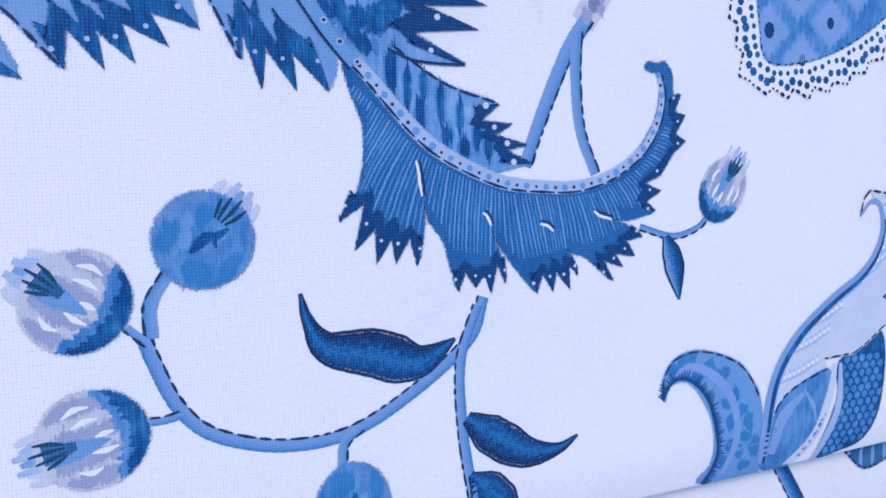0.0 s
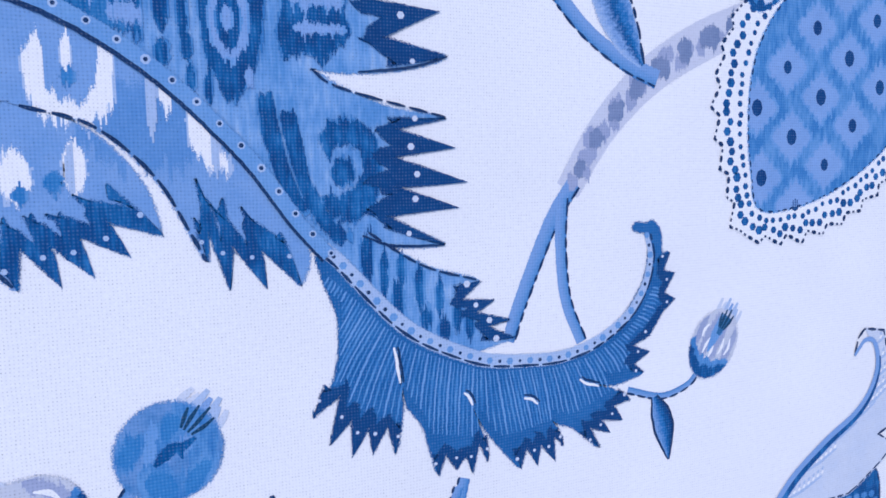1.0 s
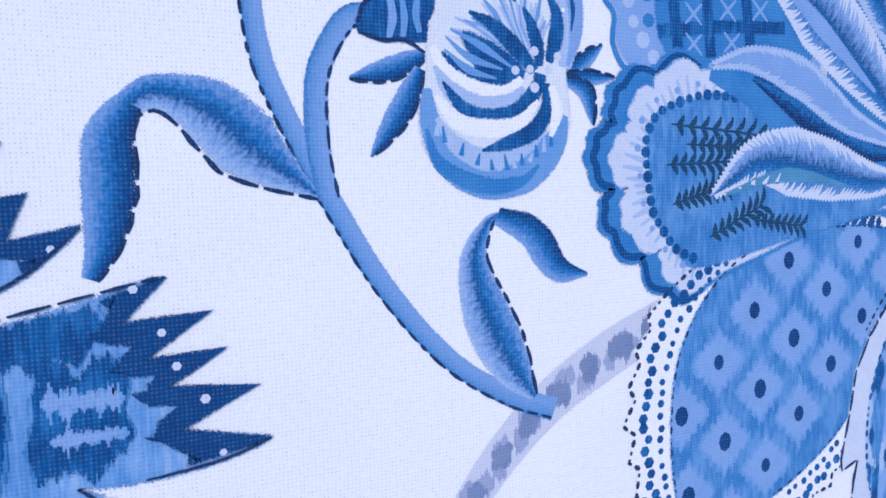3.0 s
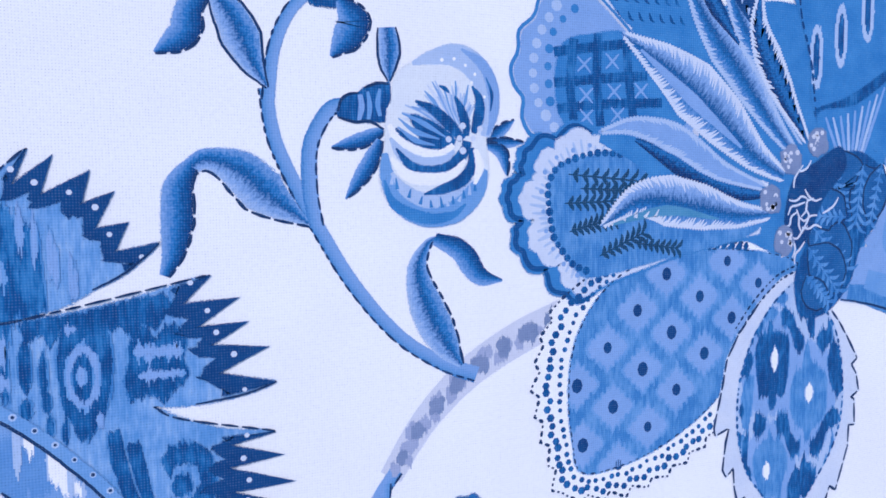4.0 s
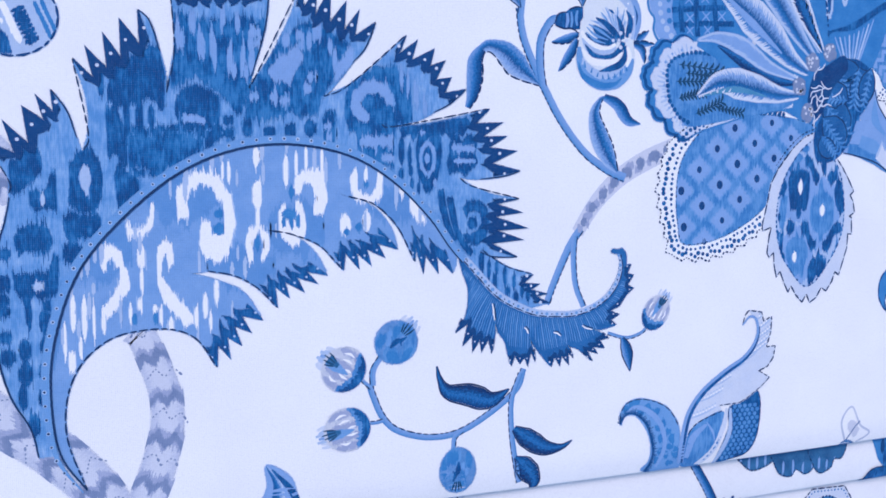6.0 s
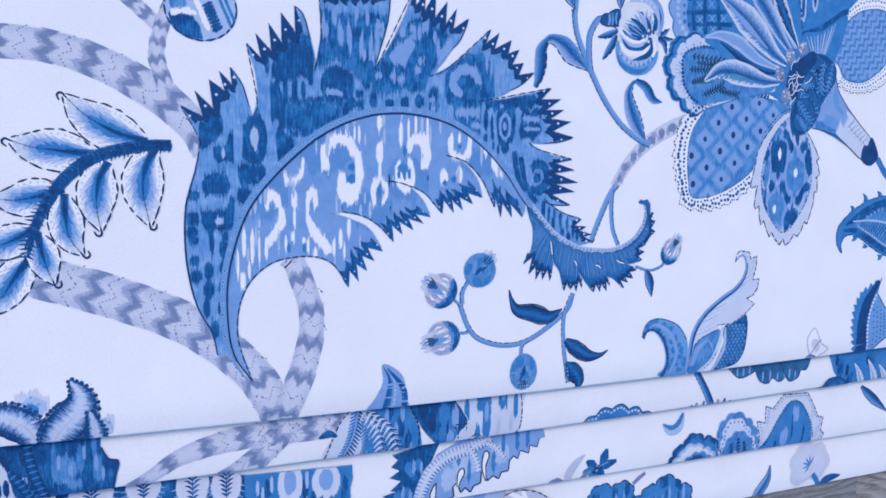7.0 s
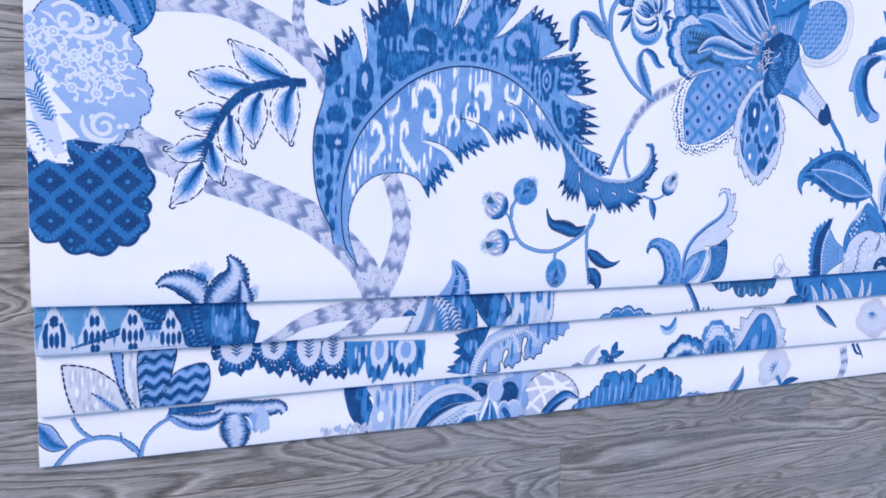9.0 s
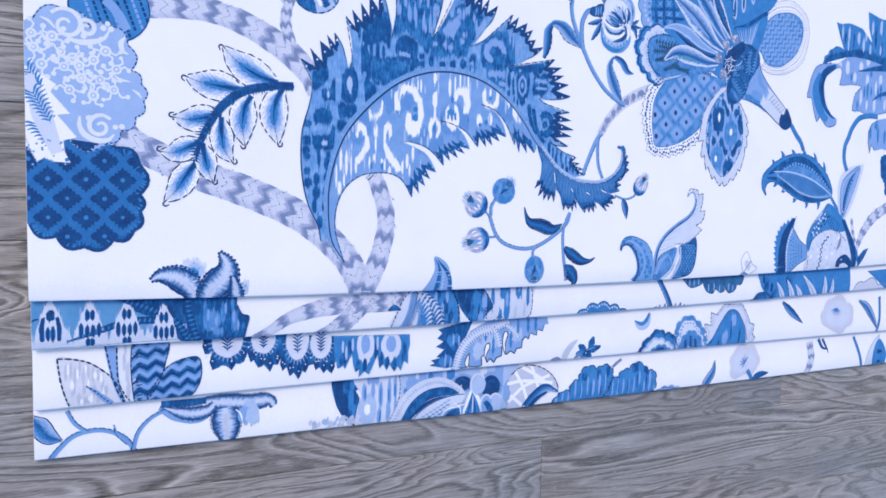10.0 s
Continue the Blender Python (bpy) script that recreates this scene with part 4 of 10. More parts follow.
# the second lobe and the great disc
dyed(b, [[(175.2, 155.8), (178.3, 158.8), (184.3, 163.0), (187.9, 165.6), (190.0, 163.4), (191.4, 155.7), (190.8, 145.4), (187.7, 148.3), (185.3, 149.8), (183.4, 146.9), (181.0, 147.9), (179.3, 144.3), (176.9, 146.5), (173.5, 148.7)], [(172.9, 143.9), (175.7, 142.9), (178.0, 138.3), (185.2, 137.9), (192.5, 139.0), (202.4, 138.7), (207.9, 140.9), (210.5, 137.4), (205.4, 133.5), (198.6, 130.3), (192.4, 127.6), (188.7, 129.2), (185.1, 126.6), (181.5, 128.9), (177.9, 127.6), (173.2, 131.0)], bar((175.4, 139.4), 3.0, 12.0), bar((179.3, 141.9), 1.8, 10.6), bar((183.1, 142.1), 2.2, 12.0), bar((171.7, 153.2), 1.8, 9.4), bar((186.9, 142.3), 1.8, 7.2)], deep, half_blue, body, 1.3)
# the narrow end towards the tail
dyed(b, [bar((304.0, 91.1), 2.0, 6.4), bar((307.1, 87.9), 1.4, 7.4), bar((310.3, 88.9), 1.4, 5.6), bar((309.6, 82.9), 1.8, 4.2), bar((313.7, 85.1), 1.6, 6.8), bar((317.5, 83.0), 1.4, 5.8), bar((314.9, 79.3), 2.0, 2.4), bar((320.9, 79.4), 1.4, 4.8), bar((323.4, 77.5), 1.4, 4.0), bar((318.4, 76.8), 2.8, 1.8)], deep, half_blue, body, 1.2)
dyed(b, [ell((201.7, 145.5), 7.3, 7.6), bar((217.7, 140.1), 3.6, 4.8), bar((212.5, 137.4), 3.0, 3.4)], deep, half_blue, body, 1.3)
dyed(b, [*comb((199.4, 142.2), 5.0, 1.2), *comb((202.7, 141.4), 2.0, 1.4)], sky_ink, half_pale, body, 0.8)
# the dark upper lobes
dyed(b, [[(194.2, 176.2), (201.3, 174.3), (207.3, 173.8), (214.9, 175.9), (224.2, 175.7), (224.1, 166.6), (220.4, 156.5), (218.3, 153.2), (215.9, 145.7), (213.1, 145.6), (210.6, 151.2), (206.1, 154.0), (200.9, 157.4), (196.3, 155.3), (193.6, 152.3), (192.9, 160.2)], [(218.3, 152.3), (222.3, 157.5), (227.2, 165.1), (231.3, 172.0), (238.6, 175.7), (246.7, 173.7), (253.3, 169.0), (254.6, 164.8), (248.2, 158.5), (243.5, 151.5), (242.3, 147.3), (236.5, 145.4), (231.7, 145.9), (225.3, 143.7), (217.4, 143.2)], [(179.7, 135.5), (188.4, 134.4), (197.4, 136.2), (203.3, 134.3), (200.2, 130.5), (194.2, 127.2), (186.7, 126.0), (179.5, 125.9)]], plume_deep, half_blue, body, 1.7)
dyed(b, [bar((211.6, 141.9), 3.4, 3.2), bar((211.5, 137.6), 4.0, 2.2), bar((217.8, 139.6), 3.4, 4.4), bar((225.2, 138.0), 4.0, 4.0), bar((232.4, 138.9), 3.8, 4.2), bar((239.4, 140.0), 4.2, 4.6), bar((246.4, 144.0), 4.2, 4.2), bar((246.6, 138.1), 4.8, 2.0), bar((188.1, 123.9), 5.2, 2.2), bar((182.6, 123.4), 3.4, 2.0), bar((194.1, 124.4), 2.6, 2.2)], deep, half_blue, body, 0.9)
dyed(b, [*comb((196.4, 169.2), 2.4, 6.0), *comb((203.2, 167.2), 2.0, 7.2), *comb((207.1, 165.7), 1.8, 10.6), *comb((212.4, 163.1), 1.4, 8.6), *comb((216.7, 163.0), 1.2, 8.2), *comb((220.7, 172.2), 3.8, 1.4), *comb((220.7, 168.6), 4.0, 1.6), *comb((219.6, 163.4), 1.6, 7.6), *comb((200.5, 173.4), 1.8, 6.4), *comb((210.4, 177.2), 1.4, 8.0), *comb((215.2, 174.3), 1.2, 6.6), *comb((217.7, 158.1), 1.0, 2.6), *comb((213.8, 159.6), 1.2, 4.0)], sky_ink, half_pale, body, 1.5)
dyed(b, [[(225.2, 159.2), (228.4, 163.2), (232.8, 165.7), (235.2, 168.0), (237.1, 164.8), (233.8, 159.1), (232.2, 155.3), (229.5, 157.7), (227.1, 156.0)], [(252.5, 166.7), (255.0, 168.2), (254.9, 163.9), (249.9, 159.1), (248.2, 157.3), (249.1, 161.4)], *comb((231.3, 170.0), 2.2, 4.4), *comb((236.1, 171.9), 2.6, 1.4), *comb((236.1, 168.9), 2.4, 1.4), *comb((242.1, 175.6), 2.8, 8.8), *comb((239.3, 169.9), 1.4, 5.0), *comb((248.3, 164.5), 1.2, 6.8), *comb((240.3, 158.2), 3.0, 1.8), *comb((238.6, 153.9), 2.2, 2.0), *comb((220.3, 150.3), 2.6, 1.8), *comb((227.0, 150.1), 2.2, 2.0), *comb((230.6, 149.3), 3.0, 1.8), *comb((246.7, 168.6), 1.2, 3.4)], sky_ink, half_pale, body, 1.2)
# the scroll of the fifth lobe
dyed(b, [[(251.7, 145.7), (252.2, 152.6), (255.9, 156.7), (262.7, 161.7), (270.6, 162.0), (275.6, 157.4), (276.6, 144.4), (270.5, 142.2), (269.5, 138.2), (269.7, 128.1), (264.5, 128.0), (256.6, 132.4), (255.7, 139.9), (252.4, 141.8)], [(244.2, 138.7), (243.8, 143.5), (247.1, 144.6), (248.2, 142.7), (247.9, 133.8), (245.5, 131.8), (244.0, 134.7)]], plume_deep, half_blue, body, 1.3)
dyed(b, [[(253.9, 147.8), (254.7, 152.7), (258.8, 156.6), (263.7, 157.2), (267.8, 154.4), (270.1, 149.7), (267.8, 150.2), (265.8, 152.9), (262.2, 154.3), (258.9, 152.8), (257.4, 149.8), (258.3, 146.9), (260.6, 145.0), (260.1, 143.2), (256.7, 143.9)], *comb((263.3, 135.7), 12.0, 2.8), *comb((267.5, 130.1), 4.6, 1.2), *comb((272.6, 159.3), 1.0, 5.0), *comb((278.1, 153.5), 1.8, 11.0), *comb((275.1, 155.4), 0.8, 8.0), *comb((245.6, 140.7), 2.2, 1.0), *comb((245.9, 136.7), 1.6, 1.4), *comb((281.5, 148.6), 1.4, 6.2)], sky_ink, half_pale, body, 1.1)
# bold figures of the two lower lobes
dyed(b, [[(271.8, 140.9), (279.2, 142.0), (288.5, 143.4), (297.7, 145.5), (299.8, 143.0), (297.6, 141.4), (296.0, 138.8), (293.9, 140.6), (291.7, 137.6), (289.7, 140.2), (287.6, 139.3), (283.0, 141.1), (279.1, 140.0), (277.0, 136.8), (276.0, 139.6), (272.8, 138.2)], [(278.8, 138.2), (279.4, 140.6), (283.0, 141.2), (286.3, 140.7), (287.5, 137.9), (288.0, 133.2), (287.4, 127.3), (286.1, 122.9), (283.9, 118.2), (281.8, 117.9), (280.4, 121.0), (279.2, 122.9), (278.4, 127.6), (278.1, 132.6)], [(290.8, 134.6), (292.4, 137.3), (294.1, 139.1), (295.9, 136.4), (299.7, 139.5), (301.9, 136.1), (301.0, 132.3), (302.1, 129.1), (300.0, 126.8), (296.9, 124.5), (294.0, 126.1), (291.1, 124.7), (289.9, 128.7), (291.0, 131.6)]], deep, half_blue, body, 0.7)
dyed(b, [bar((272.5, 132.7), 2.0, 9.8), bar((275.6, 130.8), 1.4, 8.4), bar((272.4, 124.3), 1.8, 3.6), bar((276.0, 125.5), 1.4, 3.6), bar((276.5, 120.5), 1.2, 4.4), bar((279.0, 119.2), 1.0, 3.6), [(286.6, 117.6), (288.7, 118.9), (289.6, 113.5), (291.0, 106.4), (294.0, 99.7), (292.2, 99.1), (288.8, 105.9), (287.0, 112.2)], [(290.0, 115.0), (292.2, 116.1), (293.4, 110.1), (294.7, 103.6), (298.1, 97.4), (301.2, 94.5), (298.5, 94.1), (294.0, 100.1), (291.6, 107.1)], [(296.4, 111.7), (298.8, 114.0), (303.4, 114.2), (306.2, 111.2), (307.2, 105.3), (305.3, 99.7), (302.1, 97.7), (298.2, 98.6), (296.5, 101.4), (299.8, 101.3), (302.2, 102.6), (303.9, 105.7), (303.3, 109.9), (301.0, 111.2), (298.6, 110.2), (297.6, 108.7)], [(298.2, 106.0), (299.1, 107.9), (301.6, 107.6), (302.2, 105.1), (300.2, 103.5), (298.4, 104.4)]], deep, half_blue, body, 0.6)
dyed(b, [ell((282.5, 130.1), 2.9, 5.9)], sky_ink, half_pale, body, 0.7)
dyed(b, [ell((282.5, 129.9), 1.8, 4.2)], deep, half_blue, body, 0.7)
dyed(b, [ell((282.3, 130.1), 0.7, 1.8), *comb((296.5, 134.1), 8.8, 1.6), *comb((297.1, 129.4), 8.4, 1.0), *comb((280.6, 139.5), 1.8, 0.8), *comb((285.3, 120.7), 1.0, 2.4)], sky_ink, half_pale, body, 0.6)
for way_in, tips, way_out, c, depth in LOBES:
    tooth_inks(b, tips, c, depth, tooth_navy, mist, 0.62, 0.5)
    if way_out:
        b.stroke(([tips[-1]] + many(way_out))[:3], 0.45, line)
    b.stroke(many(way_in)[:2] + [tips[0]], 0.5, line, 3.5, 0.5)
b.stroke(back, 0.6, line, smooth=False)
# pale midrib with a dark edge and a row of eyelets
spine_line = rib[:-22]
b.ribbon(spine_line, [0.3, 2.6, 3.0, 3.0, 2.8, 2.4, 2.0], half_pale, smooth=False, shift=1.4)
ev = even(spine_line, 4.6)
nn = normals(ev)
b.dots([u + d * 1.9 for u, d in zip(ev[1:], nn[1:])], 0.7, pale, 7)
b.dots([u + d * 1.9 for u, d in zip(ev[1:], nn[1:])], 0.4, line, 6)
b.stroke(spine_line, 0.8, line, smooth=False)
b.done("printed_plume", "large blue plume with jagged lobes and thread-dyed figures")

# its paler underside
UNDER = [
    ([(163.6, 16.7), (158.2, 34.3), (158.5, 48.4), (163.1, 59.8), (171.8, 67.6), (182.1, 70.3), (192.5, 70.0), (200.1, 65.9)], [(206.1, 56.2), (210.7, 58.6), (214.6, 63.2), (218.0, 67.7), (222.1, 72.2)], [(216.2, 81.6), (209.2, 85.8), (198.5, 89.4)], (200.7, 84.8), 7),
    ([(203.8, 90.0), (212.4, 88.2), (220.2, 83.7)], [(227.0, 76.4), (231.5, 79.6), (236.8, 81.6), (241.5, 84.6), (245.0, 87.6)], [(240.8, 95.5), (232.6, 102.3), (222.0, 104.0)], (219.7, 97.7), 7),
    ([(224.6, 103.8), (231.8, 102.6), (241.7, 98.6), (247.5, 92.7)], [(250.8, 89.0), (256.7, 89.4), (261.2, 90.5), (266.3, 93.4), (271.2, 96.5)], [(267.9, 105.5), (260.5, 113.1), (250.4, 116.5)], (246.0, 111.1), 7),
    ([(252.8, 115.9), (262.2, 113.1), (270.4, 105.5), (275.3, 96.4)], [(277.5, 91.8), (281.1, 87.1), (286.9, 87.0), (292.6, 87.0)], [(293.9, 92.3), (291.7, 98.8)], (275.4, 112.6), 8),
]
under = []
for way_in, tips, way_out, c, depth in UNDER:
    under += lobe(way_in, tips, way_out, c, depth)
stop = min(range(len(rib)), key=lambda i: (rib[i] - under[-1]).length)
under += [Vector(p) for p in reversed(rib[2:stop])]
b = Print("main", 3)
b.fill(under, ink("belly_ink", srgb(112, 154, 228), srgb(128, 165, 233)))
b.ikat([bar((196.9, 118.1), 24, 20), bar((234.3, 104.3), 20, 16), bar((214.8, 91.0), 24, 10), bar((268.3, 112.7), 18, 10), bar((170.0, 98.9), 20, 20), bar((152.5, 78.6), 10, 40)], ink("under_blue_ink", srgb(92, 140, 220), srgb(108, 152, 226)), 0.6, 3, under)
# white scrolls
dyed(b, [[(194.5, 109.0), (194.1, 116.3), (197.5, 121.9), (202.9, 123.9), (208.4, 121.2), (211.7, 115.2), (209.1, 114.7), (205.7, 119.3), (202.0, 120.9), (198.8, 119.0), (197.4, 113.8), (198.1, 109.4)], [(209.1, 116.5), (212.0, 115.5), (213.3, 106.4), (210.6, 97.4), (207.8, 93.8), (204.1, 94.7), (201.3, 99.0), (201.8, 105.2), (204.9, 107.0), (205.5, 101.8), (207.7, 101.8), (209.9, 104.5)], [(216.6, 99.3), (218.0, 103.8), (220.9, 105.2), (220.5, 103.0), (218.7, 99.4), (219.1, 94.0), (217.6, 94.0)], [(221.2, 105.2), (224.3, 102.2), (224.8, 98.6), (222.9, 94.1), (221.8, 94.0), (222.9, 98.6)], bar((211.4, 124.0), 1.0, 8.0), bar((209.3, 124.7), 0.8, 5.2), bar((220.7, 129.7), 2.2, 4.6), bar((220.7, 116.4), 3.0, 8.8), bar((220.8, 108.4), 1.2, 7.2), bar((205.6, 124.6), 1.0, 3.6)], unprinted, pale, under, 1.2)
dyed(b, [[(233.2, 117.4), (234.0, 122.3), (237.3, 124.8), (241.5, 125.0), (244.3, 121.9), (245.3, 114.6), (243.3, 110.5), (240.2, 110.8), (241.7, 115.4), (240.0, 120.2), (236.8, 121.2), (235.5, 117.0)], [(230.3, 112.3), (231.6, 106.9), (234.3, 106.6), (233.8, 113.3), (236.2, 112.8), (237.5, 105.2), (236.4, 100.7), (232.5, 98.8), (228.2, 103.2), (228.1, 110.4)], [(253.5, 122.3), (255.5, 126.0), (256.3, 123.3), (256.1, 118.7), (258.2, 116.0), (261.5, 116.1), (263.4, 119.9), (263.7, 124.5), (265.4, 122.8), (265.1, 117.2), (261.3, 113.7), (256.2, 114.6), (254.0, 117.7)], bar((230.7, 124.9), 1.6, 10.0), bar((234.3, 127.2), 1.0, 7.2), bar((237.8, 129.2), 1.0, 9.0), bar((243.4, 127.6), 1.0, 10.8), bar((259.2, 123.4), 1.2, 4.4), bar((251.7, 105.6), 4.0, 5.8), bar((259.4, 106.8), 3.0, 5.2), bar((272.6, 118.4), 1.8, 3.0)], unprinted, pale, under, 1.2)
dyed(b, [[(275.5, 114.7), (278.1, 113.9), (280.4, 109.2), (282.0, 106.4), (278.3, 107.8), (276.0, 111.0)], [(175.8, 93.3), (178.1, 90.8), (178.7, 85.6), (175.9, 80.4), (171.2, 75.2), (169.5, 76.1), (172.9, 81.3), (175.5, 85.6), (175.8, 89.9)], [(170.0, 92.4), (170.3, 97.0), (173.1, 99.1), (175.8, 96.8), (176.9, 92.5), (174.8, 93.3), (173.4, 95.9), (172.0, 95.0), (171.3, 91.6)], [(178.1, 106.2), (179.8, 103.7), (183.3, 103.8), (185.6, 109.0), (185.9, 113.4), (187.0, 111.7), (186.3, 105.6), (182.5, 102.6), (178.6, 103.7)]], unprinted, pale, under, 1.2)
dyed(b, [[(187.5, 93.5), (187.8, 98.7), (189.9, 100.2), (192.4, 98.5), (192.8, 93.6), (191.0, 92.7), (190.5, 97.0), (189.2, 95.3), (188.7, 88.3), (191.5, 83.1), (196.0, 77.8), (198.8, 73.3), (196.1, 71.6), (192.4, 76.9), (188.8, 81.3), (187.5, 86.5)], bar((182.5, 95.2), 2.4, 7.0), bar((182.5, 87.4), 1.0, 8.8), bar((161.1, 77.0), 1.4, 12.0), bar((164.5, 75.2), 1.4, 13.6), bar((167.4, 74.0), 0.8, 10.2), bar((158.4, 67.6), 1.0, 10.2), bar((202.8, 77.8), 1.6, 7.2), bar((206.5, 83.1), 1.4, 8.0), bar((199.7, 74.2), 1.2, 7.0), bar((178.7, 76.4), 1.0, 4.6), bar((181.8, 79.2), 1.6, 2.4), bar((186.5, 77.4), 1.4, 2.4), bar((188.3, 75.2), 1.0, 4.4), bar((160.4, 60.7), 2.0, 4.2), bar((163.1, 65.8), 1.0, 6.8), bar((170.3, 73.5), 1.2, 5.2), bar((191.5, 71.6), 1.6, 2.8), bar((204.4, 72.4), 1.0, 4.2)], unprinted, pale, under, 1.2)
dyed(b, [bar((207.7, 109.8), 2.4, 2.6), bar((207.7, 104.5), 3.4, 3.0), bar((232.6, 117.4), 1.6, 3.2), bar((231.6, 109.6), 4.6, 2.6), bar((229.7, 106.8), 1.0, 3.2), bar((232.4, 106.6), 1.0, 3.4), bar((234.7, 107.0), 1.0, 3.2), bar((220.6, 99.4), 1.6, 3.6), bar((179.9, 74.3), 1.2, 2.8), bar((186.5, 74.3), 1.2, 2.4), bar((259.3, 120.3), 1.6, 1.8), bar((256.4, 104.8), 2.4, 2.2), bar((252.0, 102.9), 1.6, 2.0)], mid, half_blue, under, 0.7)
b.ikat([bar(Vector((210.4, 106.4)) + Vector((rng.uniform(-80, 75), rng.uniform(-40, 32))), rng.uniform(0.6, 1.6), rng.uniform(4, 11)) for k in range(60)], pale, 0.3, 1.0, under, frayed=False)
for way_in, tips, way_out, c, depth in UNDER:
    tooth_inks(b, tips, c, depth, deep, pale, 0.45, 1.2)
    b.stroke(many(way_in) + [tips[0]], 0.65, line, 3.2, 0.4)
b.done("printed_plume", "pale underside of the plume with white thread-dyed scrolls")

# its curled, striped tail
TAIL = [
    ([(295.2, 91.2), (296.9, 86.0), (298.7, 80.8), (298.7, 75.5), (298.0, 70.9), (296.4, 67.6)], [(293.6, 64.0), (296.7, 58.5), (300.6, 55.9), (304.2, 55.7), (308.6, 55.1)], [(309.8, 63.1), (309.6, 67.9), (309.0, 74.1)], (302.9, 75.5), [(298.6, 67.0), (300.6, 62.7), (303.6, 60.9), (307.1, 60.5)]),
    ([(309.1, 74.1), (310.0, 68.6), (310.9, 63.7), (313.9, 59.1)], [(316.6, 49.5), (320.5, 50.1), (323.5, 48.8), (327.0, 50.6)], [(325.6, 56.0), (324.0, 61.1), (322.7, 64.2)], (319.7, 64.9), [(318.2, 53.5), (322.4, 52.6), (325.0, 54.5)]),
    ([(322.9, 64.1), (324.8, 59.6), (328.4, 54.3)], [(333.8, 48.0), (337.7, 48.1), (341.6, 48.2), (343.6, 51.2)], [(341.3, 55.9), (338.1, 60.2), (336.2, 61.8)], (331.8, 63.0), [(335.3, 52.1), (338.5, 52.2), (341.2, 53.5)]),
    ([(336.4, 61.5), (341.2, 56.3), (345.6, 54.5)], [(352.0, 49.2), (354.6, 52.2), (357.6, 54.4), (359.4, 58.5)], [(354.7, 61.1), (351.0, 62.4), (348.4, 63.2)], (344.7, 64.9), [(349.6, 53.8), (352.1, 55.2), (355.2, 57.6)]),
    ([(348.7, 63.1), (355.6, 62.1)], [(362.7, 63.6), (364.1, 67.9), (363.9, 71.5), (370.3, 78.6), (370.2, 84.1), (368.8, 88.4)], [(366.9, 88.3), (366.6, 92.6), (364.9, 95.0)], (359.3, 70.0), [(360.1, 65.9), (359.8, 69.6), (367.1, 76.0), (367.6, 80.1), (367.3, 84.7)]),
]
tail = []
for way_in, tips, way_out, c, depth in TAIL:
    tail += lobe(way_in, tips, way_out, c, depth)
inner = [(362.8, 94.4), (360.6, 94.7), (360.2, 93.5), (363.7, 92.3), (363.8, 87.9), (362.7, 83.2), (359.9, 78.5), (355.5, 74.0), (350.0, 71.2), (344.7, 70.0), (337.7, 69.4), (331.0, 69.3), (324.5, 70.5), (318.3, 73.0), (310.9, 77.2), (303.8, 83.9), (298.4, 90.3), (295.8, 92.4)]
tail += curve(inner, 6)
b = Print("main", 5)
b.fill(tail, ink("tail_ink", srgb(30, 94, 176), srgb(50, 112, 194)))
spine = even(curve([(297.4, 89.3), (303.8, 83.2), (308.7, 78.2), (313.8, 74.5), (321.4, 71.1), (327.7, 69.1), (336.0, 68.5), (342.9, 68.3), (350.0, 69.7), (356.4, 72.7), (361.1, 77.0), (364.4, 82.4)], 8), 0.8)
sn = normals(spine)
for i in range(1, len(spine) - 1):
    d, t0 = -sn[i], (spine[i + 1] - spine[i - 1]).normalized()
    k = 1 - i / len(spine)
    reach = 5 + 17 * k
    hatch = even(curve([spine[i] + d * 1.0, spine[i] + d * reach * 0.5 + t0 * 0.6 + Vector((2 * k, 0)), spine[i] + d * reach + Vector((7 * k, 0))], 6), 1.0)
    while len(hatch) > 3 and not any(lo < hatch[-1].y - 2.0 and hatch[-1].y < hi for lo, hi in spans(tail, hatch[-1].x)):
        hatch.pop()
    b.stroke(hatch, 0.3 if i % 2 else 0.42, half_pale if i % 3 == 0 else half_blue, smooth=False)
for way_in, tips, way_out, c, depth in TAIL:
    tooth_inks(b, tips, c, depth, tooth_navy, mist, 0.36, 0.7)
for pts in ([(308.6, 74.5), (309.0, 72.1), (309.6, 67.9)], [(322.1, 64.4), (323.0, 63.7), (323.8, 61.9)], [(334.7, 61.8), (336.4, 61.4), (337.7, 60.2)], [(347.3, 64.0), (348.7, 63.1), (351.9, 62.1)]):
    b.stroke(pts, 0.55, unprinted)
    b.stroke(pts, 0.45, line, shift=0.7)
edge_line = curve([(295.8, 92.1), (298.4, 89.8), (303.8, 83.7), (308.7, 78.6), (313.8, 74.8), (321.4, 71.1), (327.7, 69.0), (336.0, 68.2), (342.9, 68.1), (350.0, 69.7), (356.4, 73.0), (361.1, 77.1), (364.1, 82.4), (365.2, 87.9), (364.2, 92.5)], 8)
b.ribbon(edge_line, [2.0, 2.4, 2.4, 2.2, 2.0, 1.4, 0.8], pale, smooth=False, shift=1.0)
ev = even(edge_line, 2.2)
b.dots([u + d * 1.0 for u, d in zip(ev[::2], normals(ev)[::2])], 0.75, half_pale, 6)
b.stroke(edge_line, 0.55, line, 4, 0.4, smooth=False)
b.dots([u + d * 1.0 for u, d in zip(ev[1::2], normals(ev)[1::2])], 0.36, line, 6)
b.done("printed_plume", "curled striped tip of the blue plume")

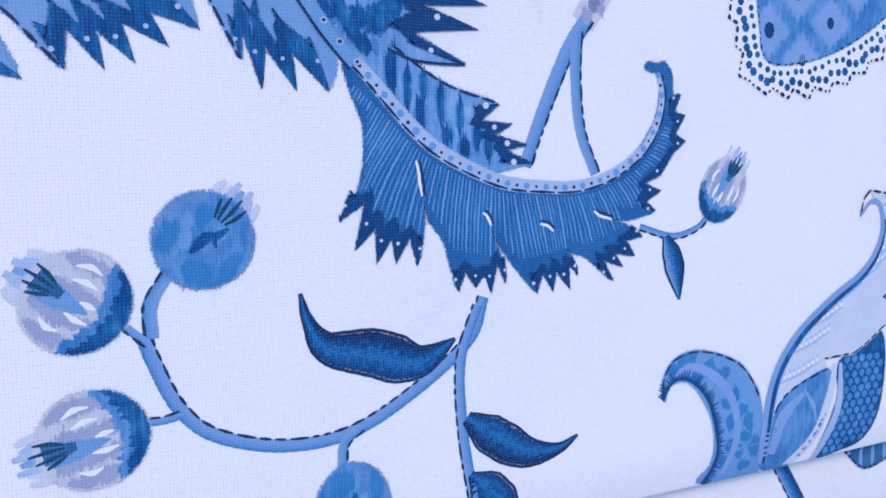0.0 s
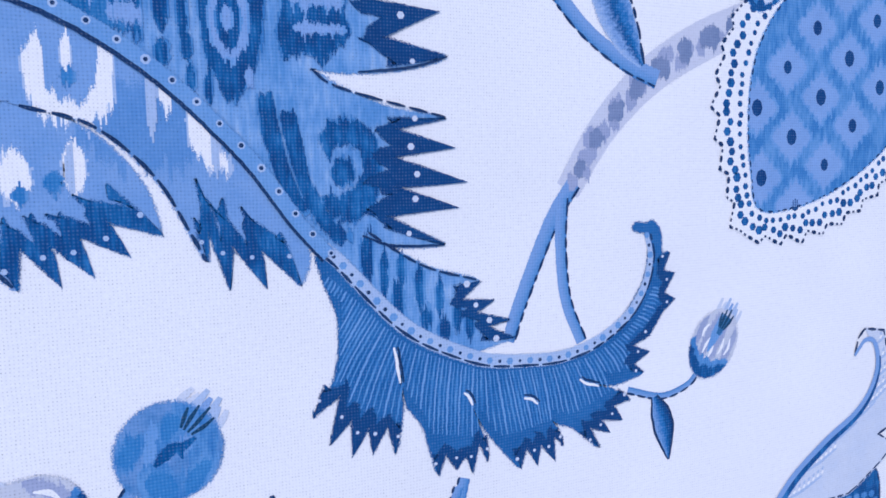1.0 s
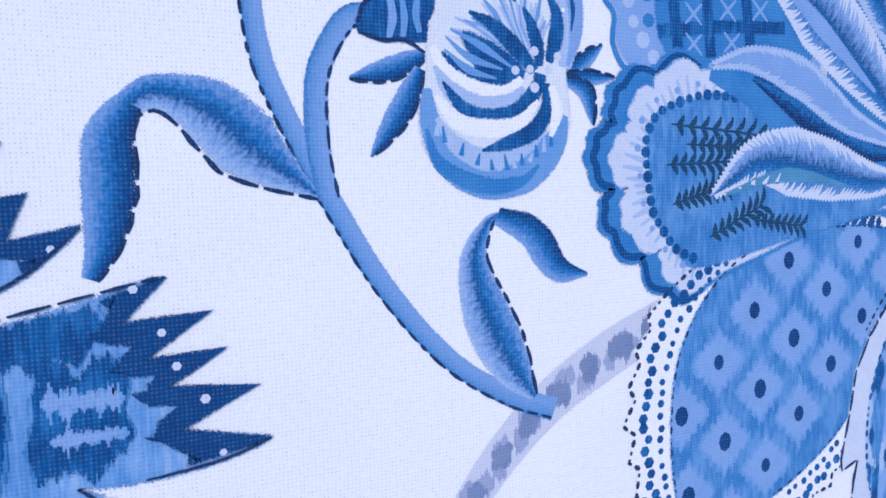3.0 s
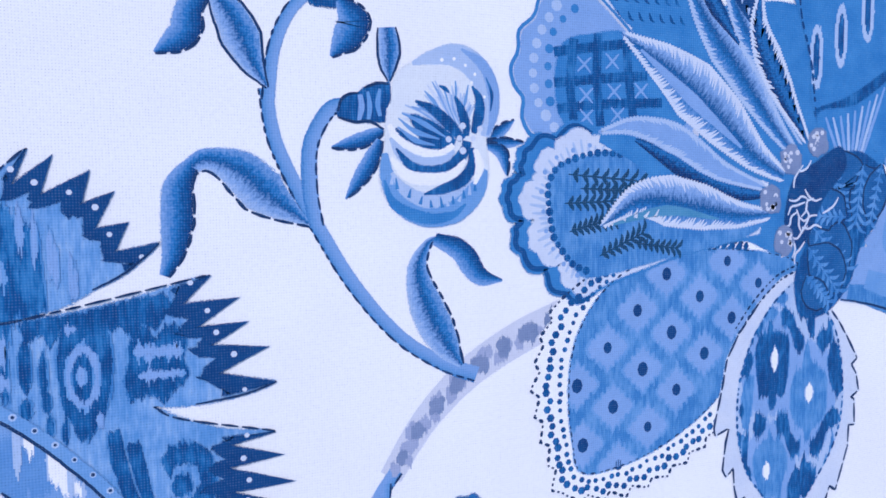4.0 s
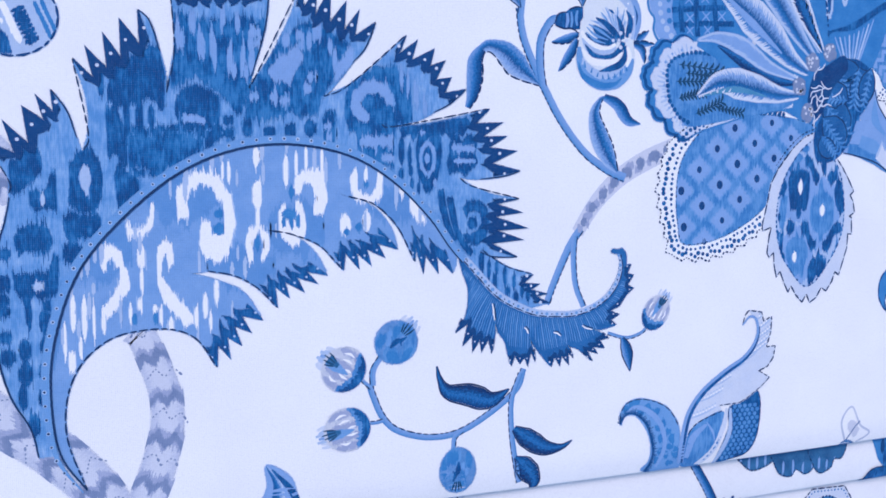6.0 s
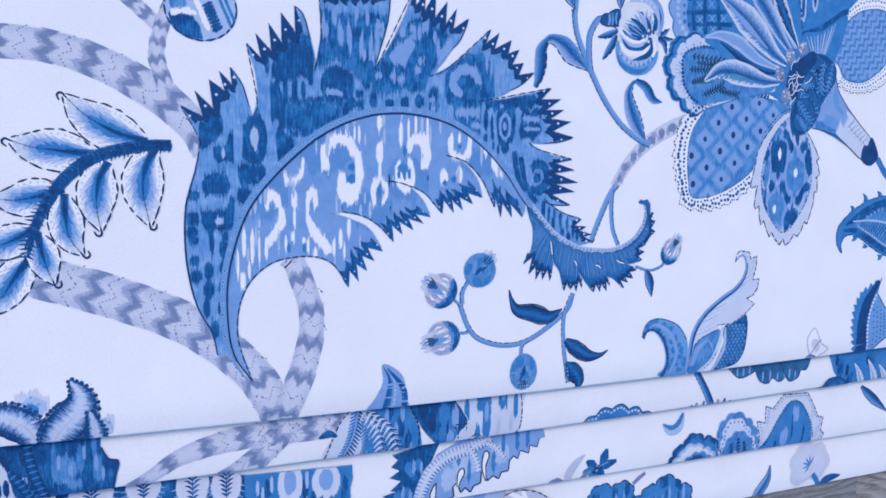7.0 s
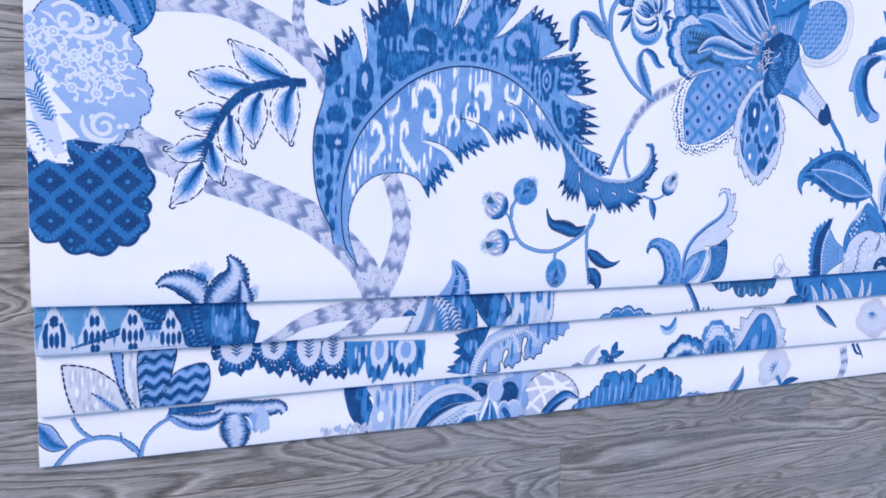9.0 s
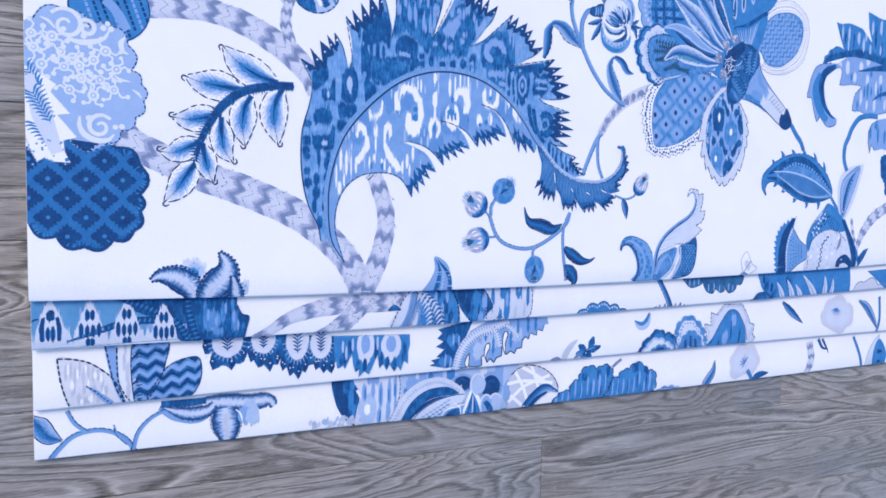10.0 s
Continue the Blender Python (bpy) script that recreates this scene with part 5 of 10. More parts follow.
# ---- seed pods on their sprig ----
def pod(p, c, rx, ry, turn, pale_pod=True, crown=1.0):
    """A round seed pod with a ragged crown, brushed in lilac and blue."""
    c = Vector(c)
    a0 = radians(turn)
    d, s = Vector((math.cos(a0), math.sin(a0))), Vector((-math.sin(a0), math.cos(a0)))
    def at(u, v):
        return c + d * ry * u + s * rx * v

    # ragged sepals of the crown
    for k, m_ in ((-3, mist), (2, mist), (-1, pale), (3, mist), (0, sky_ink), (1, pale), (-2, pale)):
        g = k * 0.24
        tip = at(0.8, 0) + (d * math.cos(g) + s * math.sin(g)) * ry * (0.5 + 0.12 * (k % 2)) * crown
        p.ribbon([at(0.6, k * 0.14), at(0.8, k * 0.17).lerp(tip, 0.5), tip], [rx * 0.14, rx * 0.2, rx * 0.1], m_)
    whole = ell(c, ry, rx, turn, 28, 0.012)
    p.fill(whole, lilac_pod if pale_pod else pod_wash, 0.8)
    if pale_pod:
        p.ikat([ell(at(0.05, k), ry * 0.75, rx * 0.12, turn, 16, 0.1) for k in (-0.75, -0.15, 0.35, 0.8)], lilac_mid, 0.25, 0.9, whole)
        for k, f0, f1 in ((-0.72, 0.4, -0.12), (-0.42, 0.3, -0.2), (-0.05, -0.05, -0.4), (0.3, 0.1, -0.4), (0.66, 0.42, 0.0)):
            p.ribbon([at(f0, k * 0.85), at((f0 + f1) / 2, k), at(f1, k * 0.95)], [0.3, rx * 0.13, 0.3], unprinted)
        # blue cap at the foot, darkest at the rim
        def cap(lip, wide):
            rim = [at(-math.sin(g), math.cos(g)) for g in [math.pi * (wide + (1 - 2 * wide) * i / 16) for i in range(17)]]
            return rim + [at(-lip - 0.34 * math.sin(math.pi * i / 24) + rng.uniform(-0.09, 0.09), -math.cos(math.pi * wide) * (1 - i / 12)) for i in range(1, 24)]
        p.fill(cap(0.16, 0.07), half_blue, 0.6)
        p.fill(cap(0.36, 0.12), deep, 0.5)
        p.ribbon([at(0.85, 0), at(0.35, 0.08), at(-0.3, 0.1)], [rx * 0.5, rx * 0.36, 0.3], half_pale)
        p.ribbon([at(0.9, -0.05), at(0.3, 0.0)], [rx * 0.4, rx * 0.14], teal_dark)
    else:
        dabs = ((-0.4, 0.62, 0.34, 0.2), (-0.62, -0.3, 0.28, 0.42), (-0.1, -0.78, 0.5, 0.16), (0.4, 0.3, 0.3, 0.2), (0.5, -0.45, 0.3, 0.2), (0.02, 0.22, 0.16, 0.2), (0.75, 0.05, 0.2, 0.4))
        p.ikat([ell(at(u, v), ry * a1 * 1.2, rx * b1 * 1.2, turn, 14, 0.12) for u, v, a1, b1 in dabs], half_blue, 0.25, 1.4, whole)
        p.ikat([ell(at(u, v), ry * a1 * 0.8, rx * b1 * 0.8, turn, 14, 0.12) for u, v, a1, b1 in dabs[:4]], mid, 0.25, 1.2, whole)
        p.ikat([ell(at(u, v), ry * 0.16, rx * 0.1, turn, 12, 0.15) for u, v in ((0.1, 0.5), (0.25, -0.2), (-0.2, 0.3))], half_pale, 0.25, 0.9, whole)
        p.ribbon([at(0.5, -0.24), at(0.2, -0.14), at(0.06, 0.0), at(-0.38, 0.06)], [0.5, 1.3, 1.7, 0.5], deep)
        p.ribbon([at(0.16, -0.1), at(0.02, -0.3)], [1.5, 0.3], deep)
    for k, u1 in ((-0.3, 0.95), (-0.1, 1.08), (0.1, 1.0), (0.26, 0.85)):
        p.ribbon([at(0.5, k * 0.45), at(0.75, k * 0.8), at(0.75 + (u1 - 0.75) * max(crown, 0.5) + 0.06, k)], [0.4, 0.75, 0.35], slate)


lilac_pod = ink("pod_lilac_ink", srgb(186, 194, 230), srgb(204, 209, 238), 300, 0.2)
b = Print("main", 2)
stem(b, [(322.0, 48.0), (318.9, 39.9), (307.6, 31.1), (294.7, 24.6), (282.2, 23.9), (270.7, 27.6), (265.0, 33.4), (261.5, 41.6), (260.0, 46.5)], [2.6, 2.8, 2.6, 2.6, 2.6], shade=-1)
stem(b, [(261.5, 45.4), (261.5, 51.1), (264.8, 56.5)], [2.4, 2.6, 2.0], shade=1)
stem(b, [(260.9, 44.5), (258.7, 46.6), (257.1, 48.2)], [1.6, 1.4], shade=1)
stem(b, [(265.4, 31.9), (262.7, 31.3), (260.2, 31.3)], [1.6, 1.4], shade=-1)
stem(b, [(296.8, 25.4), (293.5, 22.7), (292.9, 17.9)], [2.2, 2.0], shade=1)
stem(b, [(320.8, 46.4), (317.0, 35.6), (317.2, 21.9), (319.1, 8.9), (320.8, 1.5)], [2.0, 2.4, 2.6, 2.4], shade=-1)
leaf(b, [(315.9, 40.2), (308.3, 36.5), (299.4, 39.1), (290.9, 41.0), (287.5, 46.0), (286.2, 51.2)], 9, dark_wash, True, None, (0.03, 0.55, 1.0, 0.95, 0.7, 0.25, 0.05))
leaf(b, [(318.1, 24.1), (323.6, 19.8), (331.2, 15.1), (338.5, 14.6), (343.6, 16.9)], 8, dark_wash, True, None, (0.3, 0.95, 1.0, 0.7, 0.3, 0.05))
leaf(b, [(318.8, 12.4), (322.8, 8.2), (327.2, 1.4), (325.9, -3.2)], 9, dark_wash, True, None, (0.1, 0.9, 1.0, 0.6, 0.05))
pod(b, (270.4, 61.4), 8.0, 8.1, 50, False)
pod(b, (250.6, 52.3), 8.3, 7.9, 145)
pod(b, (251.8, 29.6), 8.0, 8.4, 195)
pod(b, (294.8, 9.5), 7.2, 9.0, 270, False, 0.3)
b.done("printed_sprig", "sprig of round seed pods and dark blue leaves")
b = Print("main", 2)
stem(b, [(358.9, 60.3), (367.5, 58.0), (374.2, 59.6), (377.2, 62.4)], [1.6, 1.4], shade=-1)
leaf(b, [(365.7, 58.0), (367.9, 52.4), (369.6, 43.8)], 5, leaf_wash, True, None, (0.3, 0.9, 1.0, 0.6, 0.05))
pod(b, (381.2, 67.8), 5.8, 7.6, 58)
b.done("printed_sprig", "single pale seed pod on a thin stem")


# ---- the great open flower ----
def scallop(pts, n=6):
    """An outline of round scallops through its corner points."""
    P = [Vector(p) for p in pts]
    out = []
    for u, v in zip(P, P[1:]):
        d = v - u
        s = Vector((d.y, -d.x)) * -0.28
        for k in range(n):
            t0 = k / n
            out.append(u.lerp(v, t0) + s * math.sin(math.pi * t0))
    return out + [P[-1]]


def grown(poly, k, c=None):
    """The outline drawn in towards its middle."""
    c = Vector(c) if c is not None else sum((Vector(p) for p in poly), Vector((0, 0))) / len(poly)
    return [c + (Vector(p) - c) * k for p in poly]


def inside(poly, p):
    return any(lo < p[1] < hi for lo, hi in spans(poly, p[0]))


def fern(p, a0, b0, size, m, n=7):
    """A little fern: a stalk with paired strokes."""
    a0, b0 = Vector(a0), Vector(b0)
    d = (b0 - a0).normalized()
    s = Vector((-d.y, d.x))
    p.stroke([a0, b0], 0.5, m)
    z0 = p.z
    for i in range(n):
        p.z = z0
        c = a0.lerp(b0, (i + 0.5) / n)
        k = size * (0.5 + 0.5 * (n - i) / n)
        for sg in (1, -1):
            p.ribbon([c, c + d * -0.55 * k + s * sg * k * 0.5, c + d * -0.7 * k + s * sg * k], [0.45, 1.15, 0.35], m)


def feather(p, spine, w, m=None, edge=None, both=True):
    """A brushed petal with ragged pale edges."""
    prof = [w * k for k in (0.06, 0.6, 1.0, 0.9, 0.55, 0.2)]
    p.ribbon(spine, prof, m or heart_wash)
    q = even(curve(spine, 8), 0.9)
    nn = normals(q)
    n = len(q)
    z0 = p.z
    for sg in ((1, -1) if both else (1,)):
        for i in range(1, n - 1):
            r = i / (n - 1) * 5
            k = min(int(r), 4)
            half = (prof[k] + (prof[k + 1] - prof[k]) * (r - k)) / 2
            t0 = (q[i + 1] - q[i - 1]).normalized()
            out = q[i] + nn[i] * sg * half
            p.z = z0 + 0.0006 * (i % 4)
            p.ribbon([out, out - nn[i] * sg * half * rng.uniform(0.25, 0.55) + t0 * 1.6], [1.1, 0.2], edge or mist)


b = Print("main", 4)
b.fill(curve([(397.4, 199.6), (420.9, 209.8), (457.7, 215.3), (490.8, 199.4), (490.1, 169.1), (474.6, 140.6), (446.5, 146.3), (422.3, 151.6), (396.3, 155.1), (388.0, 168.5)], 5, True), mid)
# upper dark petal and plaid petal
up = curve([(390.5, 225.1), (393.5, 215.3), (398.9, 209.2), (405.6, 204.2), (419.4, 202.2), (425.3, 210.1), (423.1, 228.0)], 6)
b.fill(up, mid)
for i in range(9):
    for j in range(4):
        c = (403.8, 213.1)
        q = (c[0] - 9 + i * 3 + (j % 2) * 1.5, c[1] + 10 - j * 4.4)
        if inside(up, q):
            b.ribbon([q, (q[0] + 0.6, q[1] - 1.6), (q[0] + 1.6, q[1] - 2.2)], [0.3, 0.9, 0.2], deep)
b.stroke([(395.7, 222.7), (396.8, 214.1), (401.4, 207.9), (405.9, 205.1)], 2.6, mist)
b.stroke([(392.2, 222.4), (393.6, 213.9), (398.1, 208.1), (404.8, 203.7)], 1.8, navy)
plaid = curve([(392.2, 216.7), (387.5, 214.6), (382.0, 211.9), (380.0, 207.0), (376.3, 203.5), (376.0, 198.8), (374.2, 194.9), (375.1, 190.7), (377.3, 187.9), (377.1, 183.2), (380.2, 178.9), (387.9, 178.5), (397.6, 180.8), (418.1, 179.4), (427.0, 181.2), (412.5, 198.9)], 5, True)
b.fill(plaid, lilac)
b.fill(grown(plaid, 0.93), sky_ink)
b.stroke(plaid + [plaid[0]], 1.0, mid, smooth=False)
b.fill(curve([(387.6, 200.8), (395.7, 203.6), (405.6, 203.7), (417.9, 190.1), (421.6, 182.6), (404.3, 181.4), (389.4, 181.7), (385.8, 190.4)], 5, True), mid)
for pts in ([(390.5, 202.4), (389.6, 192.0), (390.7, 181.8)], [(397.0, 204.0), (396.8, 193.0), (397.9, 182.0)], [(404.8, 202.9), (405.8, 192.6), (407.3, 182.2)], [(385.2, 199.0), (395.7, 200.7), (405.6, 202.2)], [(385.3, 191.8), (397.4, 193.3), (410.9, 194.6)], [(386.2, 185.7), (399.2, 187.3), (415.3, 188.2)]):
    b.ribbon(pts, 1.9, deep)
for c in [(393.3, 196.5), (401.0, 197.6), (393.9, 189.2), (401.6, 190.4), (409.2, 190.9), (394.0, 184.1), (402.6, 184.8)]:
    for sg in (1, -1):
        b.stroke([(c[0] - 1.8, c[1] - 1.8 * sg), (c[0] + 1.8, c[1] + 1.8 * sg)], 0.55, sky_ink)
b.dots(even(curve([(385.9, 209.8), (381.3, 202.3), (379.8, 194.4), (381.1, 187.3), (385.4, 181.4)], 6), 3.6), 1.3, pale)
b.dots(even(curve([(390.7, 209.4), (385.2, 204.0), (383.7, 196.0), (384.3, 187.4)], 6), 4.0), 1.1, mid)
# scalloped fan petal with ferns
fan = [Vector(p) for p in [(421.7, 176.4), (448.7, 168.9), (446.3, 154.4), (422.3, 150.1), (399.9, 142.9)]] + scallop([(395.4, 140.4), (388.5, 141.1), (383.1, 146.2), (382.9, 147.0), (376.6, 151.3), (374.6, 155.9), (375.5, 158.3), (376.4, 158.9), (372.4, 162.8), (372.2, 166.1), (374.4, 169.4), (376.2, 170.2), (375.9, 173.7), (377.7, 177.0), (384.6, 178.7), (385.8, 179.8), (395.6, 180.9)])
b.fill(fan, mid)
rim = scallop([(395.4, 140.6), (388.7, 141.7), (383.8, 146.3), (383.6, 147.9), (377.5, 152.0), (375.7, 156.2), (376.8, 158.7), (377.3, 159.6), (373.9, 163.3), (373.9, 166.1), (375.7, 168.9), (377.5, 170.2), (377.7, 173.6), (379.3, 176.4), (386.1, 178.5), (395.6, 180.3)])
b.fill([Vector(p) for p in [(421.7, 176.4), (448.7, 168.9), (446.3, 154.4), (422.3, 150.1), (399.9, 142.9)]] + rim, mid)
b.stroke(rim, 1.3, tooth_deep, smooth=False)
inner = scallop([(396.0, 141.9), (390.4, 142.8), (387.7, 146.7), (387.4, 149.1), (381.2, 151.9), (379.3, 155.4), (380.0, 158.3), (380.3, 159.7), (377.3, 162.6), (377.5, 166.1), (380.2, 168.4), (381.2, 170.6), (381.4, 173.7), (385.8, 175.9), (388.2, 179.0), (395.6, 179.3), (402.1, 175.5)])
b.fill([Vector(p) for p in [(421.8, 174.9), (448.7, 168.1), (446.2, 155.2), (422.3, 150.8), (401.5, 144.4)]] + inner, mist)
core = curve([(402.1, 175.7), (395.7, 174.7), (389.5, 173.5), (385.4, 170.9), (384.2, 166.2), (384.7, 162.5), (385.2, 158.7), (385.5, 154.8), (387.9, 151.8), (390.9, 147.9), (396.0, 145.4), (417.9, 149.5), (444.1, 155.3), (443.8, 162.2), (417.3, 172.8)], 6, True)
for u in even(inner, 2.6):
    c = Vector((395.8, 160.5))
    b.ribbon([u.lerp(c, 0.12), u.lerp(c, 0.34)], [0.5, rng.uniform(0.8, 1.5)], pale)
b.fill(core, half_blue)
edge_pts = even(curve([(403.4, 175.3), (396.9, 175.5), (391.3, 174.2), (386.5, 172.1), (384.2, 168.7), (383.8, 165.4), (384.2, 161.6), (384.7, 158.2), (385.5, 155.0), (387.4, 152.3), (390.4, 148.7), (394.2, 146.9)], 6), 2.1)
b.dots(edge_pts, 0.95, deep)
b.dots([q.lerp(Vector((395.8, 160.5)), -0.14) for q in edge_pts[::2]], 0.6, sky_ink)
for a0, b0, w in (((389.2, 170.3), (410.3, 168.6), 3.2), ((388.3, 163.3), (403.6, 163.9), 3.2), ((389.6, 156.5), (401.0, 159.4), 3.0), ((397.9, 150.4), (410.6, 155.9), 3.2), ((407.9, 153.3), (420.8, 151.6), 2.4), ((392.6, 166.9), (407.6, 166.3), 2.6)):
    fern(b, b0, a0, w, slate, 8)
# long brushed petals
b.ribbon([(397.7, 179.3), (413.0, 175.5), (429.2, 166.4), (449.8, 163.3)], [2, 11, 13, 6], mid)
b.ribbon([(407.7, 178.9), (421.8, 173.3), (438.4, 166.4), (448.8, 165.4)], [1, 8, 7, 2], dark_wash)
feather(b, [(397.3, 180.5), (407.7, 182.2), (419.9, 179.2), (432.7, 171.9), (446.8, 167.3)], 7.5, sky_ink, pale)
feather(b, [(420.6, 223.3), (428.0, 210.3), (439.3, 197.1), (449.1, 184.8), (458.1, 175.4)], 11, heart_wash, pale)
feather(b, [(433.0, 224.3), (438.9, 211.0), (448.7, 197.5), (460.0, 179.5)], 9, heart_wash, pale)
b.ribbon([(425.9, 222.2), (430.6, 213.5), (439.1, 203.3)], [6, 5, 0.5], dark_wash)
b.ribbon([(438.5, 224.7), (441.6, 214.2), (444.6, 208.2)], [10, 8, 1], navy)
feather(b, [(445.2, 219.1), (444.9, 208.3), (451.7, 194.5), (461.3, 180.0)], 9, dark_wash, mist)
feather(b, [(403.6, 204.6), (418.6, 196.1), (432.3, 185.9), (443.7, 176.0), (453.8, 170.2)], 16, heart_wash, mist)
b.ribbon([(409.0, 200.9), (425.0, 188.8), (439.9, 177.5)], [0.5, 3.2, 0.6], sky_ink)
feather(b, [(398.0, 157.6), (409.7, 164.1), (423.8, 162.8), (438.5, 160.1), (449.0, 160.0)], 13, heart_wash, mist)
b.ribbon([(401.3, 158.0), (416.8, 161.3), (433.0, 159.0)], [0.4, 2.4, 0.4], teal)
# dark striped petal and ribs
dp = curve([(454.2, 230.7), (458.7, 212.2), (462.1, 201.3), (464.2, 188.2), (478.6, 190.9), (495.0, 201.2), (507.3, 215.3), (506.2, 235.3)], 5, True)
b.fill(dp, mid)
for c in [(464.0, 202.2), (472.4, 208.3), (481.7, 215.6), (490.8, 221.7)]:
    b.ikat([ell(c, 2.3, 8.5)], pale, 0.4, 0.8, dp)
    b.ikat([ell(c, 1.1, 6)], deep, 0.4, 0.6, dp)
b.fill(curve([(464.6, 188.2), (476.5, 192.2), (494.9, 202.9), (496.1, 199.6), (478.7, 189.8), (466.7, 186.1)], 4, True), deep)
b.stroke([(457.4, 221.6), (458.7, 212.2), (462.1, 201.3), (464.2, 188.2)], 0.8, navy, 2.0, 0.8)
ribs = curve([(465.0, 186.6), (478.7, 189.8), (497.2, 199.6), (489.8, 175.9), (481.7, 169.1), (471.2, 174.0)], 5, True)
b.fill(ribs, mid)
for i in range(9):
    a0, b0 = [(467.7, 186.2), (474.3, 172.4)]
    k = i / 8
    b.stroke([(a0[0] + 21 * k, a0[1] + 9 * k * k), (b0[0] + 6 * k, b0[1] + 1 * k)], 0.9, pale if i % 2 else sky_ink)
# leafy heart
heart = curve([(464.4, 167.3), (473.1, 175.6), (481.3, 176.6), (489.7, 170.0), (487.4, 158.1), (481.4, 150.6), (477.7, 140.5), (469.8, 132.7), (461.1, 132.4), (458.7, 142.7), (462.9, 153.4)], 5, True)
b.fill(heart, deep)
for a0, b0 in (((480.3, 154.0), (483.6, 172.4)), ((474.1, 152.4), (473.4, 169.0)), ((478.5, 145.6), (464.4, 140.9)), ((478.3, 150.6), (466.0, 150.8))):
    fern(b, b0, a0, 3.4, navy, 6)
    b.stroke([a0, b0], 0.4, mid)
for spine, w in (([(467.9, 174.9), (476.9, 169.2), (475.7, 161.5)], 13), ([(481.7, 173.3), (484.0, 165.8), (479.5, 156.5)], 14), ([(488.6, 173.7), (486.6, 165.9), (484.7, 156.8)], 9), ([(462.4, 158.2), (471.4, 151.0), (477.0, 143.6)], 14), ([(463.0, 150.7), (470.1, 144.6), (474.0, 137.7)], 13), ([(462.7, 143.0), (465.5, 138.0), (470.8, 135.0)], 9), ([(475.9, 158.9), (470.6, 161.2), (462.3, 159.5)], 12)):
    leaf(b, spine, w, heart_leaf, True, None, (0.1, 0.8, 1.0, 0.8, 0.1))
    fern(b, spine[-1], spine[0], w * 0.3, half_blue, 7)
b.shape([(457.4, 168.9), (465.1, 173.9), (473.0, 178.1), (474.9, 172.4), (467.5, 164.1), (462.9, 154.2), (459.0, 151.0), (454.9, 157.6)], navy)
for k in range(16):
    c = Vector((459.7, 160.8)) + Vector((rng.uniform(-5, 9), rng.uniform(-9, 14)))
    g = rng.uniform(0, 6.28)
    pts = [c]
    for j in range(3):
        g += rng.uniform(-1.2, 1.2)
        pts.append(pts[-1] + Vector((math.cos(g), math.sin(g))) * 2.4)
    b.stroke(pts, 0.6, mist if k % 3 else lilac_pale)
for c in [(456.2, 174.6), (465.3, 179.6), (449.8, 163.7), (454.4, 152.7)]:
    b.fill(ell(c, 3.2, 3.6, 20, 16, 0.15), lilac_dark)
    b.dots([(c[0] + rng.uniform(-2.4, 2.4), c[1] + rng.uniform(-2.4, 2.4)) for k in range(8)], 0.7, lilac_pale, 6)
    b.dots([(c[0] + rng.uniform(-2.4, 2.4), c[1] + rng.uniform(-2.4, 2.4)) for k in range(5)], 0.5, lilac_dark, 6)
b.done("printed_flower", "great blue flower with plaid, feathered and fern-marked petals")

# its diamond petal, edged with dotted lace
def jag(pts, amp, step):
    """An outline with small saw teeth."""
    e = even(curve(pts, 6), step)
    n = normals(e)
    out = []
    for i, (u, d) in enumerate(zip(e, n)):
        out += [u, u.lerp(e[min(i + 1, len(e) - 1)], 0.75) + d * amp * rng.uniform(0.7, 1.2)]
    return out


b = Print("main", 5)
edge = curve([(442.5, 152.5), (418.7, 152.9), (404.8, 150.4), (395.6, 145.8), (388.3, 141.0)], 5)[:-1] + jag([(388.0, 140.6), (383.2, 130.7), (381.7, 121.0), (382.4, 111.9), (385.1, 102.5), (387.9, 92.2)], -2.2, 6.0)[:-1] + jag([(388.9, 91.4), (399.0, 90.6), (412.9, 92.3), (425.4, 98.1), (434.8, 105.9), (439.8, 117.3)], -2.4, 6.0) + curve([(447.0, 131.7), (461.2, 144.7)], 5)
b.fill(edge, unprinted)
core = curve([(444.5, 150.3), (418.8, 150.7), (404.1, 145.5), (395.8, 137.7), (390.9, 128.1), (389.6, 115.9), (390.7, 105.1), (393.8, 96.3), (409.2, 98.0), (423.4, 104.2), (434.6, 112.8), (441.4, 125.4), (460.3, 144.3)], 5, True)
b.fill(core, half_blue)
o, u, v = Vector((410.6, 121.2)), Vector((420.8, 115.0)) - Vector((410.6, 121.2)), Vector((402.1, 112.3)) - Vector((410.6, 121.2))
spots = [o + u * i + v * j for i in range(-5, 6) for j in range(-5, 6)]
spots = [c for c in spots if inside(core, c)]
quarter = ((0.0, 1.0), (0.16, 0.70), (0.30, 0.76), (0.36, 0.50), (0.54, 0.54), (0.60, 0.28), (0.78, 0.30))
step_diamond = [(x, y) for x, y in quarter] + [(1.0, 0.0)] + [(x, -y) for x, y in quarter[:0:-1]] + [(-x, -y) for x, y in quarter] + [(-1.0, 0.0)] + [(-x, y) for x, y in quarter[:0:-1]]
b.ikat([[Vector((c[0] + 6.3 * x, c[1] + 6.6 * y)) for x, y in step_diamond] for c in spots], half_pale, 0.3, 0.9, core)
b.ikat([[Vector((c[0] + 5.6 * x, c[1] + 5.8 * y)) for x, y in step_diamond] for c in spots], sky_ink, 0.3, 0.5, core)
b.dots(spots, 1.35, navy, 8, 1.25)
lace_in = even(core + [core[0]], 3.4)
near_in = [min(lace_in, key=lambda q: (q - e).length) for e in edge]
b.stroke(edge, 0.85, line, 1.0, 0.6, smooth=False)
b.stroke(core, 0.5, line, 0.9, 0.9, smooth=False)
